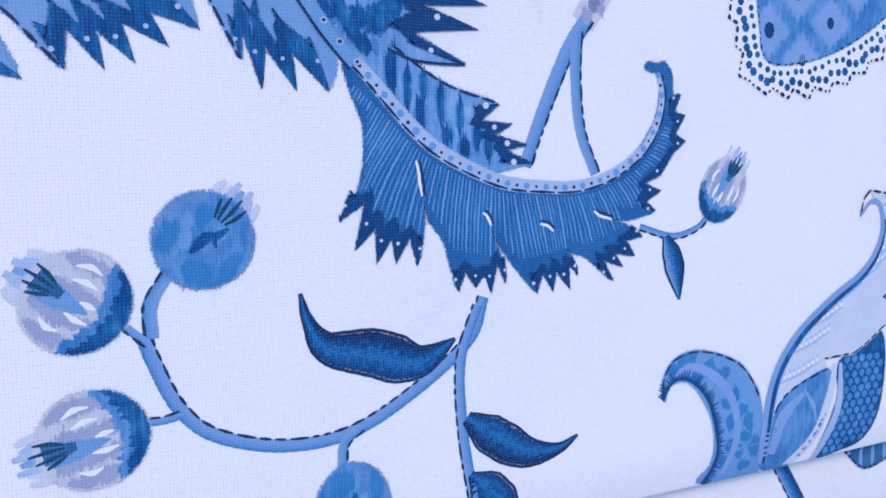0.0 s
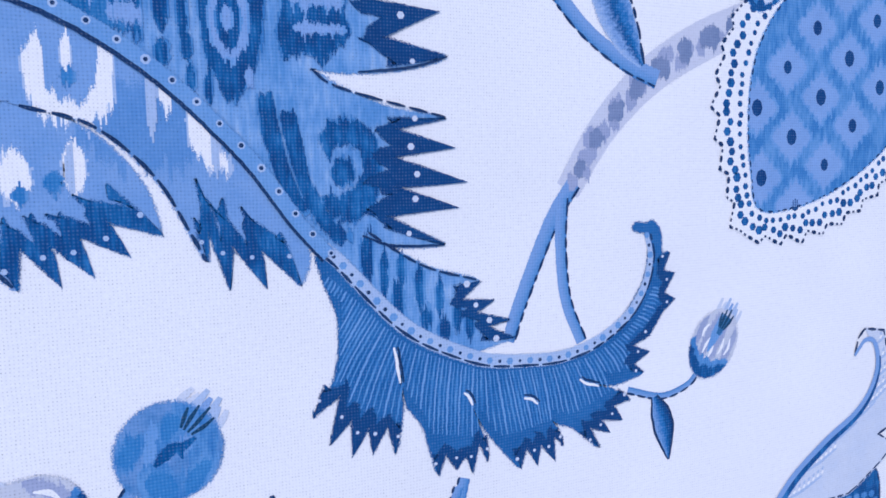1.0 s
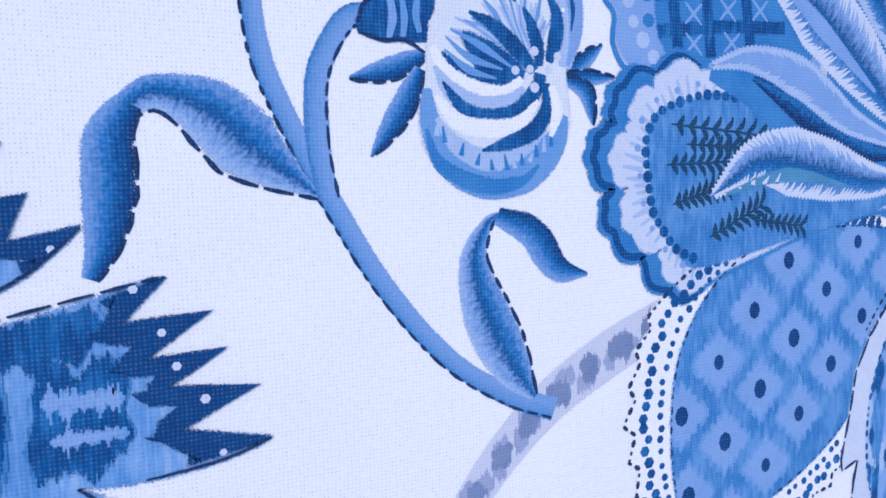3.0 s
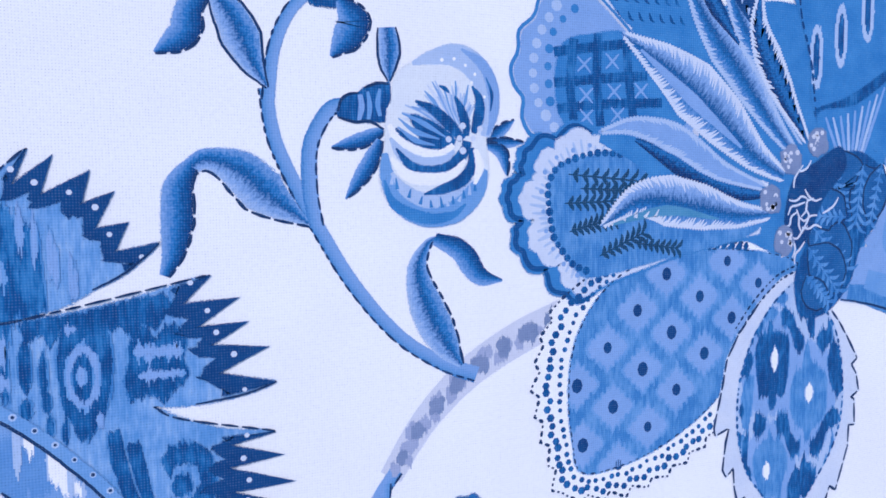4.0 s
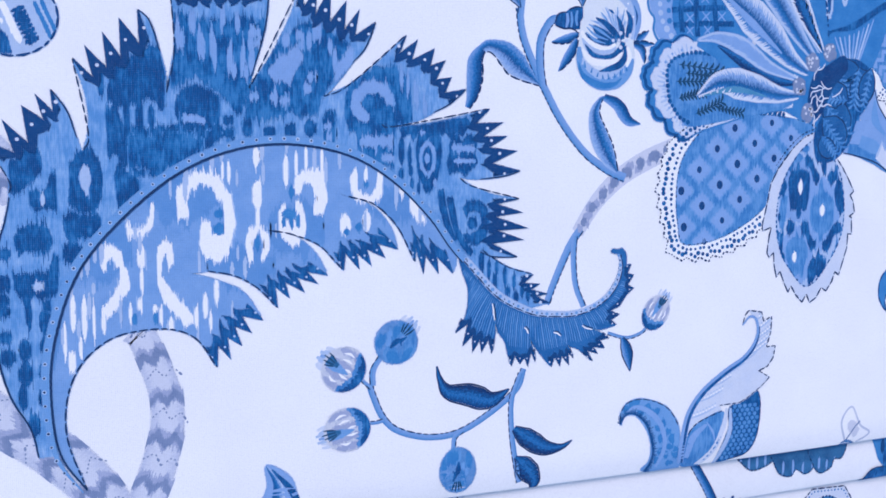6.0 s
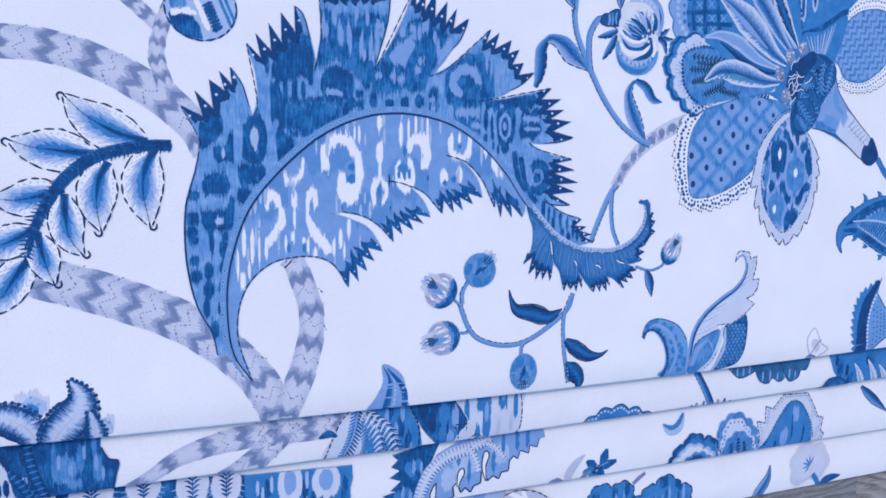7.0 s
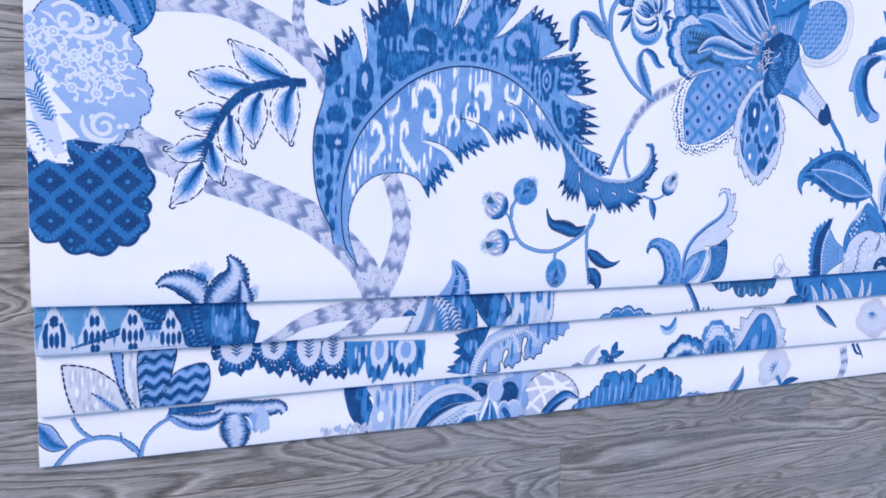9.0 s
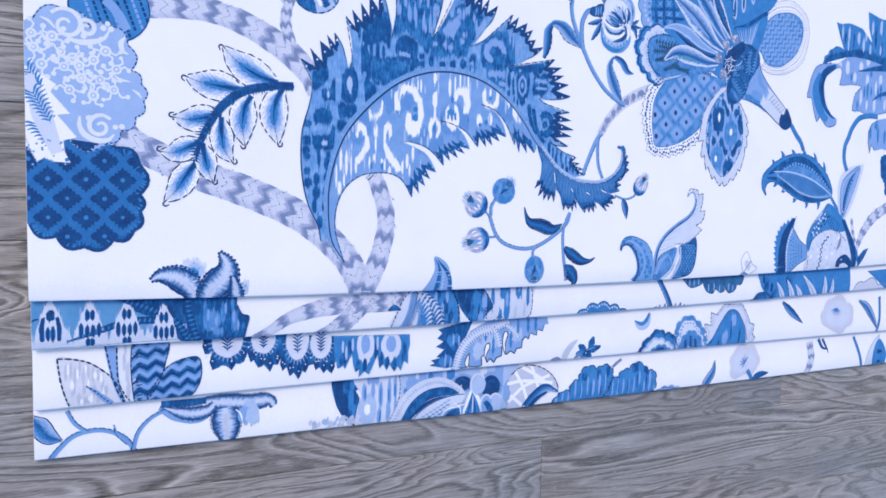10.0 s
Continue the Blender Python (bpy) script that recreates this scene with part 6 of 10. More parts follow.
for k, r in ((0.36, 1.0), (0.72, 0.7)):
    lane = even([e.lerp(q, k) for e, q in zip(edge[:-12], near_in[:-12])], 2.3)
    b.dots([c + Vector((rng.uniform(-0.3, 0.3), rng.uniform(-0.3, 0.3))) for c in lane], r, deep, 6)
b.done("printed_petal", "petal with a diamond lattice and a dotted lace edge")

# its thread-dyed petal
b = Print("main", 6)
edge = [Vector(p) for p in [(463.0, 145.7), (454.1, 142.5), (446.6, 136.1), (440.1, 128.0), (436.6, 121.6), (435.1, 113.4), (432.8, 103.6), (433.2, 101.3), (437.7, 103.0), (436.7, 99.2), (435.8, 91.7), (437.0, 89.6), (439.3, 91.8), (439.8, 86.3), (441.2, 80.8), (443.0, 83.5), (445.5, 78.1), (447.7, 74.0), (449.1, 76.9), (451.9, 72.8), (455.4, 69.3), (457.7, 72.9), (459.5, 68.9), (463.0, 71.1), (465.7, 75.6), (468.3, 73.9), (471.4, 78.2), (472.9, 82.5), (475.1, 81.0), (476.9, 86.5), (479.1, 93.4), (479.3, 99.5), (481.4, 99.4), (481.0, 107.0), (479.7, 107.4), (482.6, 109.3), (481.5, 114.3), (479.7, 117.0), (481.7, 118.7), (478.5, 124.0), (474.9, 129.3), (471.9, 132.8)]]
b.fill(edge, mist)
b.stroke(edge[2:], 0.75, line, 5, 0.3, smooth=False)
core = curve([(462.1, 141.6), (454.3, 138.4), (447.7, 131.1), (443.2, 123.0), (440.5, 113.1), (440.5, 101.4), (443.3, 91.1), (448.5, 83.8), (453.6, 78.2), (457.5, 76.4), (462.7, 79.0), (468.6, 86.4), (473.4, 93.8), (476.2, 102.4), (476.5, 112.8), (474.8, 123.3), (471.1, 131.2)], 5, True)
b.fill(core, pale)
b.ikat([ell((451.1, 119.6), 10.0, 13.6), ell((464.3, 108.8), 9.9, 14.9), ell((451.6, 90.4), 8.9, 12.2)], sky_ink, 0.25, 2.2, core)
dyed(b, [[(463.0, 123.5), (464.0, 123.5), (464.8, 118.3), (467.4, 116.8), (469.5, 115.0), (470.9, 112.8), (470.8, 105.8), (468.7, 102.1), (466.1, 101.2), (464.6, 97.4), (463.4, 97.5), (462.6, 101.4), (459.9, 102.9), (458.1, 106.5), (458.1, 111.7), (459.3, 114.7), (461.9, 116.7)], [(451.1, 101.4), (452.2, 98.2), (454.9, 97.0), (457.0, 94.4), (457.4, 90.0), (455.8, 85.8), (455.2, 80.6), (453.5, 82.5), (450.4, 81.3), (448.2, 84.6), (446.1, 90.0), (445.9, 94.3), (448.1, 96.7), (450.5, 97.9)], [(443.0, 117.4), (445.4, 115.6), (445.2, 110.5), (444.6, 105.5), (443.6, 101.8), (442.0, 103.9), (441.7, 110.7)], [(473.3, 96.9), (472.3, 91.6), (469.6, 87.9), (471.7, 88.5), (473.9, 93.3)], ell((450.2, 133.2), 2.7, 1.3), ell((454.3, 137.3), 2.0, 1.0)], half_blue, half_pale, core, 1.0)
dyed(b, [[(445.9, 123.2), (446.9, 126.0), (448.5, 127.3), (449.6, 127.0), (450.3, 130.7), (451.0, 131.0), (451.8, 127.3), (453.4, 127.6), (454.8, 127.2), (456.8, 125.8), (457.2, 122.0), (456.7, 115.2), (455.9, 111.4), (454.7, 110.1), (453.1, 111.5), (451.1, 110.6), (449.1, 111.7), (447.6, 111.1), (446.6, 115.6)], ell((451.8, 109.2), 1.2, 2.4), [(454.3, 133.0), (455.3, 134.3), (456.9, 133.6), (458.6, 130.5), (460.4, 127.0), (462.1, 125.9), (462.3, 123.9), (461.0, 122.2), (459.6, 123.3), (458.8, 126.4), (457.1, 129.2), (454.7, 129.9)], [(464.3, 133.8), (463.5, 129.5), (464.5, 126.2), (465.7, 125.8), (465.9, 129.5), (465.3, 133.4)], [(470.6, 130.2), (470.4, 126.8), (468.1, 126.8), (466.8, 125.5), (467.1, 123.4), (469.2, 121.9), (470.7, 123.6), (472.3, 125.3), (472.0, 127.6)], [(472.8, 123.9), (471.7, 121.9), (471.0, 118.8), (471.6, 114.5), (473.0, 111.0), (475.2, 109.8), (477.7, 110.4), (478.0, 112.2), (476.2, 114.4), (475.1, 119.7), (474.1, 122.1)], [(459.1, 138.1), (459.7, 133.9), (461.4, 131.8), (464.6, 132.1), (465.2, 137.2), (463.0, 139.8)], [(446.1, 104.4), (447.8, 105.3), (449.8, 104.2), (449.5, 101.4), (448.0, 100.2), (445.6, 101.7)], [(453.2, 103.3), (455.0, 104.9), (457.0, 104.1), (457.9, 102.0), (458.4, 98.8), (460.2, 96.7), (461.8, 95.9), (461.1, 93.5), (459.5, 92.5), (457.8, 94.7), (456.9, 97.9), (455.5, 100.4), (454.0, 100.2)], [(472.5, 104.7), (474.6, 104.2), (476.0, 101.7), (473.6, 100.1), (471.1, 98.8), (470.1, 95.3), (467.3, 92.3), (465.6, 93.5), (465.1, 96.0), (467.1, 96.2), (469.0, 99.3), (470.5, 102.7)], [(459.0, 86.3), (460.5, 88.9), (461.8, 87.8), (462.5, 90.9), (463.6, 93.6), (464.2, 89.6), (465.4, 90.0), (466.3, 87.7), (467.9, 88.1), (467.3, 84.9), (465.3, 81.5), (463.8, 79.5), (462.9, 81.7), (461.0, 79.1), (458.6, 77.5), (458.0, 80.4), (457.9, 84.2)], ell((446.0, 130.3), 2.3, 1.7), ell((443.5, 120.8), 1.5, 1.2), ell((442.6, 118.3), 1.5, 0.9), ell((443.8, 126.8), 1.2, 1.3), [(442.2, 98.8), (444.1, 100.0), (443.9, 95.3), (443.6, 91.9), (445.3, 89.2), (443.8, 88.1), (442.4, 91.9)], ell((441.7, 107.3), 0.7, 1.3), ell((441.0, 98.9), 0.8, 2.1), ell((448.8, 81.5), 1.6, 0.9)], deep, half_blue, core, 0.9)
dyed(b, [ell((452.3, 120.5), 1.0, 2.6), ell((464.6, 110.2), 1.2, 2.3), ell((450.4, 89.7), 1.0, 1.9)], unprinted, pale, core, 0.5)
b.stroke(core, 0.8, deep, 1.3, 0.9, smooth=False)
b.stroke([(462.0, 145.4), (453.8, 142.2), (446.2, 135.8), (439.6, 127.7)], 0.7, line, 1.0, 0.5)
b.stroke([(460.3, 146.4), (452.5, 143.4), (445.0, 137.0), (439.1, 129.7)], 0.7, line, 1.0, 0.5)
b.done("printed_petal", "pointed petal with dark thread-dyed eyes and a sawn edge")

# its chevron petal and the neck of the flower
b = Print("main", 5)
edge = jag([(482.0, 177.0), (485.4, 185.8), (489.8, 194.8), (496.1, 204.1), (503.7, 210.0), (515.6, 213.9), (525.8, 213.5), (534.4, 208.8), (540.0, 203.6), (542.3, 195.0), (542.2, 186.2), (539.6, 177.1), (536.9, 170.2), (530.0, 164.4), (520.9, 159.9), (510.9, 157.6), (500.8, 158.2), (492.7, 161.7)], 1.3, 5.0)
b.fill(edge, unprinted)
b.stroke(edge, 0.6, line, 1.6, 0.4, smooth=False)
core = curve([(488.3, 175.5), (490.0, 181.4), (493.5, 188.1), (495.5, 194.0), (504.2, 201.5), (514.1, 204.8), (524.3, 205.3), (532.8, 202.0), (535.9, 195.8), (535.7, 188.4), (533.1, 180.8), (529.3, 174.6), (522.5, 168.8), (512.6, 163.5), (502.5, 163.3), (496.4, 165.6), (493.1, 171.0)], 5, True)
b.fill(core, half_blue)
dg, pg = Vector((0.72, 0.69)), Vector((-0.69, 0.72))
for j in range(-6, 7):
    zz = [Vector((511.4, 183.6)) + pg * (j * 4.3 + (1.3 if i % 2 else -1.3)) + dg * (i * 2.7) for i in range(-9, 10)]
    zz = [z for z in zz if inside(core, z)]
    if len(zz) > 1:
        b.ribbon(zz, 1.9, sky_ink, smooth=False)
b.stroke(core, 0.7, deep, 1.0, 0.6, smooth=False)
mids = [e.lerp(min(core, key=lambda q: (q - e).length), 0.5) for e in edge]
b.dots(even(mids, 2.4), 0.62, deep, 6)
b.dots(even([e.lerp(min(core, key=lambda q: (q - e).length), 0.8) for e in edge], 2.2), 0.5, deep, 6)
b.dots(even([e.lerp(min(core, key=lambda q: (q - e).length), 0.22) for e in edge], 1.7), 0.36, line, 6)
tube = [Vector(q) for q in [(474.1, 136.8), (479.3, 141.8), (477.4, 143.0), (480.4, 145.3), (476.6, 149.2), (484.3, 150.3), (481.8, 154.3), (485.9, 154.3), (487.1, 159.5), (490.2, 164.8)]] + curve([(491.5, 164.3), (493.8, 157.3), (501.2, 148.5), (511.0, 139.6), (520.9, 131.3), (525.5, 125.4), (527.9, 119.7)], 5) + curve([(522.6, 115.8), (512.7, 119.7), (503.0, 126.2), (493.7, 131.6), (482.9, 134.5), (475.0, 135.8)], 5)
b.fill(tube, sky_ink)
b.ribbon([(477.5, 137.8), (486.3, 136.2), (495.4, 132.5), (506.8, 124.9)], [4, 6, 5, 1], half_blue)
b.ribbon([(484.1, 141.3), (491.3, 139.0), (498.7, 135.3)], [5, 6, 1], half_pale)
b.ribbon([(491.5, 159.7), (492.2, 150.7), (498.0, 144.4)], [1, 4, 1], half_pale)
throat = [Vector(q) for q in [(493.5, 133.8), (496.5, 140.4), (498.6, 136.6), (502.1, 142.6), (500.5, 146.5), (507.1, 142.2), (521.3, 130.9), (525.5, 125.4), (527.1, 119.7), (522.6, 116.1), (512.6, 120.0), (503.0, 126.4)]]
b.fill(throat, mist)
b.ribbon([(493.8, 134.5), (496.8, 141.1), (499.3, 136.6), (502.7, 143.3), (504.2, 138.8), (508.0, 142.2)], 1.2, pale, smooth=False)
for k in range(6):
    q = Vector((504.7, 138.8)).lerp(Vector((516.4, 129.8)), k / 5)
    b.stroke([q + Vector((2.5, 1.6)), q - Vector((3.0, 2.2))], 0.45, lilac_dark)
    b.stroke([q + Vector((-1.5, -1.0)), q + Vector((-1.5, -1.0)) + Vector((1.6, -1.6))], 0.45, lilac_dark)
b.stroke([(491.1, 164.2), (493.8, 157.3), (501.2, 148.5), (511.0, 139.6), (520.9, 131.3)], 0.6, line)
b.stroke([(522.6, 115.8), (512.7, 119.7), (503.0, 126.2), (493.7, 131.6), (482.9, 134.5), (475.0, 135.8)], 0.7, line)
b.fill(curve([(514.5, 119.7), (516.1, 126.5), (519.1, 126.6), (521.8, 131.5), (525.4, 126.7), (527.8, 120.0), (522.6, 115.6), (517.5, 116.4)], 4, True), navy)
b.done("printed_petal", "petal with pale zigzags above the flower's neck")

# ---- paisley leaf, stems and thistle ----
b = Print("main", 2)
stem(b, [(527.6, 119.3), (533.3, 112.3), (538.9, 106.6), (542.5, 100.0)], [3.6, 3.8, 3.2], mid, shade=1)
stem(b, [(576.5, 63.8), (585.1, 53.9), (592.4, 46.1), (601.6, 30.4), (610.9, 14.4), (609.3, 4.8)], [2.0, 3.0, 4.0, 5.0], mid, shade=-1)
pais = curve([(503.5, 63.4), (499.0, 69.6), (499.5, 78.4), (505.1, 84.4), (512.9, 89.9), (524.9, 95.1), (539.5, 97.2), (552.4, 95.2), (563.8, 88.0), (573.3, 78.4), (577.7, 65.4), (565.7, 59.8), (550.5, 58.7), (537.5, 61.5), (526.7, 66.6), (518.1, 71.6), (510.8, 74.3), (504.8, 72.7), (502.5, 68.2)], 6, True)
b.fill(pais, mid)
b.stroke(pais + [pais[0]], 0.8, navy, 4.0, 0.5, smooth=False)
for root, tip in zip([(511.0, 87.6), (520.9, 93.4), (532.2, 96.3), (544.2, 96.4), (557.0, 91.6), (567.3, 84.4), (513.9, 73.7), (522.5, 68.0), (535.0, 61.5), (548.8, 59.2), (562.4, 59.7)], [(508.4, 91.4), (517.7, 98.6), (529.4, 100.0), (541.3, 101.8), (554.4, 98.8), (565.9, 91.9), (511.0, 70.3), (520.1, 66.4), (533.1, 58.3), (547.6, 53.7), (561.3, 52.6)]):
    root, tip = Vector(root), Vector(tip)
    b.ribbon([root, root.lerp(tip, 0.6) + Vector((0.8, 0)), tip], [4.5, 2.2, 0.3], mid)
    b.stroke([root, root.lerp(tip, 0.6), tip], 0.55, navy)
b.ribbon([(505.4, 80.0), (521.3, 87.2), (539.9, 91.2), (557.5, 84.8), (569.1, 75.2), (576.4, 65.4)], [1, 6, 8, 7, 4, 1], deep)
b.ribbon([(503.6, 77.1), (515.8, 75.9), (530.7, 68.9), (548.2, 61.7), (565.6, 61.3), (576.5, 64.3)], [1, 4, 5, 5, 3, 1], deep)
belly = curve([(508.5, 79.1), (519.5, 83.0), (533.8, 87.7), (548.8, 85.2), (563.4, 77.3), (576.9, 64.6), (558.9, 62.7), (541.5, 66.1), (526.2, 74.0), (515.6, 78.9)], 5, True)
b.fill(belly, half_blue)
vein = curve([(511.3, 82.1), (528.9, 82.3), (549.2, 78.4), (564.9, 72.0), (577.3, 64.9)], 8)
hem = curve([(514.6, 79.3), (526.3, 73.7), (540.4, 66.6), (557.8, 63.0), (576.9, 64.3)], 8)
for k in range(3, 29):
    a0, b0 = vein[k], hem[min(k, len(hem) - 1)]
    s0 = (a0 - b0) * 0.12
    b.stroke([a0, a0.lerp(b0, 0.3) + Vector((0.8, 0)), a0.lerp(b0, 0.6) - Vector((0.8, 0)), b0], 0.7, deep)
b.stroke(vein, 1.3, pale, smooth=False)
b.stroke(hem, 1.4, pale, smooth=False)
b.dots(even(hem, 2.2), 0.6, mid, 6)
b.dots(even(curve([(522.5, 84.6), (534.7, 89.2), (549.8, 86.5), (564.5, 78.1), (573.9, 69.2)], 6), 3.2), 1.1, half_pale, 7)
b.dots(even(curve([(517.2, 86.3), (535.6, 91.9), (552.8, 89.2), (566.5, 80.5), (575.2, 70.0)], 6), 2.0), 0.55, navy, 6)
b.done("printed_leaf", "blue paisley leaf with a spiny edge")
b = Print("main", 3)
halo = curve([(588.9, 47.7), (585.5, 63.2), (586.7, 78.0), (595.2, 86.6), (611.6, 90.6), (613.2, 88.3), (609.0, 74.7), (603.1, 60.4), (594.0, 46.1)], 5, True)
b.fill(halo, mist, 1.6)
blade = curve([(590.0, 48.5), (587.8, 62.5), (589.6, 75.8), (597.3, 83.8), (610.0, 89.6), (606.4, 75.5), (599.8, 61.1), (593.0, 47.7)], 5, True)
b.fill(blade, sky_ink, 0.8)
b.ribbon([(591.6, 48.5), (594.6, 63.4), (599.6, 77.6), (609.0, 88.6)], [2, 5, 4, 0.5], leaf_wash)
b.stroke(blade + [blade[0]], 0.7, deep, 1.2, 0.7, smooth=False)
b.dots(even(grown(blade, 0.8), 2.2), 0.5, mist, 6)
b.dots(even(curve([(592.7, 52.4), (595.7, 65.0), (601.6, 77.7)], 6), 3.4), 0.9, deep)
b.done("printed_leaf", "small oval blue leaf with a dotted vein")
b = Print("main", 3)
comb = jag([(537.6, 47.5), (527.1, 43.4), (519.7, 38.1), (515.5, 29.9), (514.6, 20.2), (515.7, 9.7), (518.7, 0.3)], 2.6, 4.6) + [Vector(p) for p in [(530.3, 1.1), (527.3, 15.5), (529.1, 27.6), (534.8, 38.1)]]
b.fill(comb, mid, 1.0)
b.ribbon([(536.0, 45.7), (527.7, 33.6), (524.4, 20.1), (525.6, 0.4)], [2, 7, 9, 9], navy)
fan2 = curve([(534.4, 37.4), (542.9, 27.5), (551.8, 22.1), (552.4, 13.6), (543.0, 8.9), (532.4, 1.0), (528.8, 11.7), (528.9, 24.6)], 5, True)
b.fill(fan2, half_pale)
for k in range(40):
    a0 = Vector((552.1, 18.3))
    q = a0.lerp(Vector((529.8, 33.6)).lerp(Vector((531.7, 3.3)), (k % 8) / 7), 0.3 + 0.55 * (k // 8) / 4)
    b.ribbon([q, q + Vector((-1.2, 0.3))], [1.2, 0.3], deep if k % 3 else navy)
b.dots(even(curve([(534.0, 36.6), (529.6, 26.1), (528.5, 14.0), (531.1, 1.8)], 6), 2.4), 0.9, mist)
b.stroke([(534.8, 38.1), (542.8, 28.3), (551.8, 22.6)], 0.6, line)
b.stroke([(552.4, 13.3), (543.0, 8.6), (533.9, 1.8)], 0.6, line)
bulb = curve([(552.3, 15.2), (550.8, 27.5), (554.5, 38.2), (562.6, 47.4), (574.7, 57.1), (592.5, 45.3), (601.6, 30.4), (609.8, 14.4), (610.2, 1.6), (554.2, 2.1)], 5, True)
b.fill(bulb, mist)
cap = curve([(552.0, 19.8), (551.1, 29.8), (556.1, 39.7), (566.5, 48.2), (574.7, 58.1), (591.7, 46.1), (596.1, 36.7), (587.5, 35.1), (577.2, 37.5), (565.2, 34.3), (557.3, 28.2), (554.3, 20.5)], 5, True)
b.fill(cap, mid)
for k in range(26):
    q = Vector((556.5, 33.6)).lerp(Vector((572.0, 47.5)), (k % 9) / 8) + Vector((rng.uniform(-2, 4), rng.uniform(-3, 3)))
    if inside(cap, q):
        b.dots([q], 1.1, mist if k % 2 else navy, 6)
for k in range(8):
    a0, b0 = Vector((574.0, 52.2)), Vector((589.3, 41.4))
    q = a0.lerp(b0, k / 7)
    b.stroke([q, q + Vector((-3, -5)), q + Vector((-3.5, -9))], 0.8, deep)
b.stroke([(552.9, 22.1), (557.3, 28.2), (565.7, 33.9), (577.3, 36.7), (588.0, 34.3), (597.2, 27.2)], 1.0, line, 1.6, 0.8)
for k in range(70):
    q = Vector((579.7, 17.9)) + Vector((rng.uniform(-32, 24), rng.uniform(-20, 20)))
    if inside(bulb, q) and not inside(cap, q):
        b.ribbon([q, q + Vector((rng.uniform(-1.5, 1.5), -2.6))], [0.4, rng.uniform(0.8, 2.2), 0.3], (unprinted, lilac, pale, unprinted)[k % 4])
zz = jag([(567.8, 2.5), (568.7, 15.0), (570.3, 24.3), (576.6, 29.7)], 2.4, 3.6)
b.ribbon(zz, 1.3, deep, smooth=False)
b.ribbon([(591.1, 32.0), (589.4, 24.9), (585.9, 19.1)], [0.6, 3.0, 0.5], lilac_dark)
b.ribbon([(591.8, 45.3), (600.3, 32.0), (607.2, 17.6), (609.1, 4.8)], [2, 5, 7, 6], deep)
b.ribbon([(592.5, 44.6), (601.1, 31.2), (608.2, 16.8), (610.0, 4.8)], [1, 2, 2.5, 2], navy)
b.ribbon([(589.6, 5.2), (590.4, 9.9), (597.1, 12.2), (603.9, 8.1), (604.9, 4.1)], [4, 6, 7, 5, 3], navy)
b.stroke([(551.6, 15.2), (550.8, 27.5), (554.5, 38.2), (562.6, 47.4), (574.7, 57.1)], 0.7, line, 1.5, 0.6)
b.stroke([(552.9, 15.2), (553.7, 2.8)], 1.0, line, 1.8, 1.2)
b.done("printed_thistle", "blue and white thistle head with a spiny comb")
branch([(659.2, 63.0), (645.9, 55.5), (631.0, 48.0), (618.8, 35.9), (611.5, 22.4), (610.9, 14.4)], [9, 9.5, 10, 9, 6, 3], 1, 11).done("printed_branch")
branch([(602.8, 46.2), (604.6, 36.7), (608.5, 25.6)], [3, 3.4, 3], 1, 8).done("printed_branch")
b = Print("main", 3)
sprout = [Vector(p) for p in [(609.9, 6.4), (614.5, 14.3), (620.0, 19.1), (625.4, 20.6), (622.6, 16.6), (618.4, 9.5), (614.8, 3.9)]]
b.fill(sprout, deep)
b.stroke(sprout[2:], 0.6, line, smooth=False)
b.done("printed_leaf", "small dark blue leaf beside the thistle")
b = Print("main", 3)
b.fill(jag([(636.2, 92.3), (638.1, 99.3), (656.1, 101.2), (676.3, 99.6)], 1.2, 4.0) + jag([(678.9, 68.3), (659.0, 64.6), (643.5, 67.6), (643.4, 75.3), (637.9, 82.7)], 1.2, 4.0), deep)
b.done("printed_leaf", "dark blue sawn leaf")

# ---- second plume at the edge of the view ----
b = Print("main", 3)
crest = [Vector(p) for p in [(560.8, 171.0), (561.7, 176.3), (565.6, 177.9), (567.5, 181.7), (570.9, 182.9), (574.3, 185.4), (579.2, 185.3), (584.2, 183.8), (579.8, 192.4), (574.2, 204.9), (580.5, 203.6), (584.5, 204.6), (590.7, 205.3), (598.1, 204.0), (605.6, 202.4), (612.0, 196.7), (618.0, 192.4), (613.3, 204.5), (611.6, 217.4), (620.5, 215.0), (627.7, 213.2), (637.3, 213.2), (660.8, 224.2), (686.4, 220.9), (698.7, 197.9), (664.4, 181.5), (636.3, 177.3), (611.3, 181.2), (593.0, 181.2), (575.4, 176.1)]]
b.fill(crest, mid)
dyed(b, [[(561.4, 171.8), (566.5, 176.8), (579.5, 180.3), (592.7, 184.2), (606.4, 185.0), (620.5, 183.6), (636.0, 180.7), (636.3, 177.3), (611.4, 180.9), (593.0, 180.9), (575.4, 175.8)], bar((578.7, 191.6), 3.2, 10.6), bar((585.3, 193.8), 2.2, 9.0), bar((595.6, 191.9), 2.6, 10.8), bar((600.9, 197.0), 2.4, 7.6), bar((621.8, 197.7), 3.2, 16.8), bar((629.6, 189.2), 2.8, 9.4), bar((569.7, 178.6), 2.2, 3.6), bar((648.5, 194.3), 3.8, 17.2)], deep, half_blue, crest, 1.4)
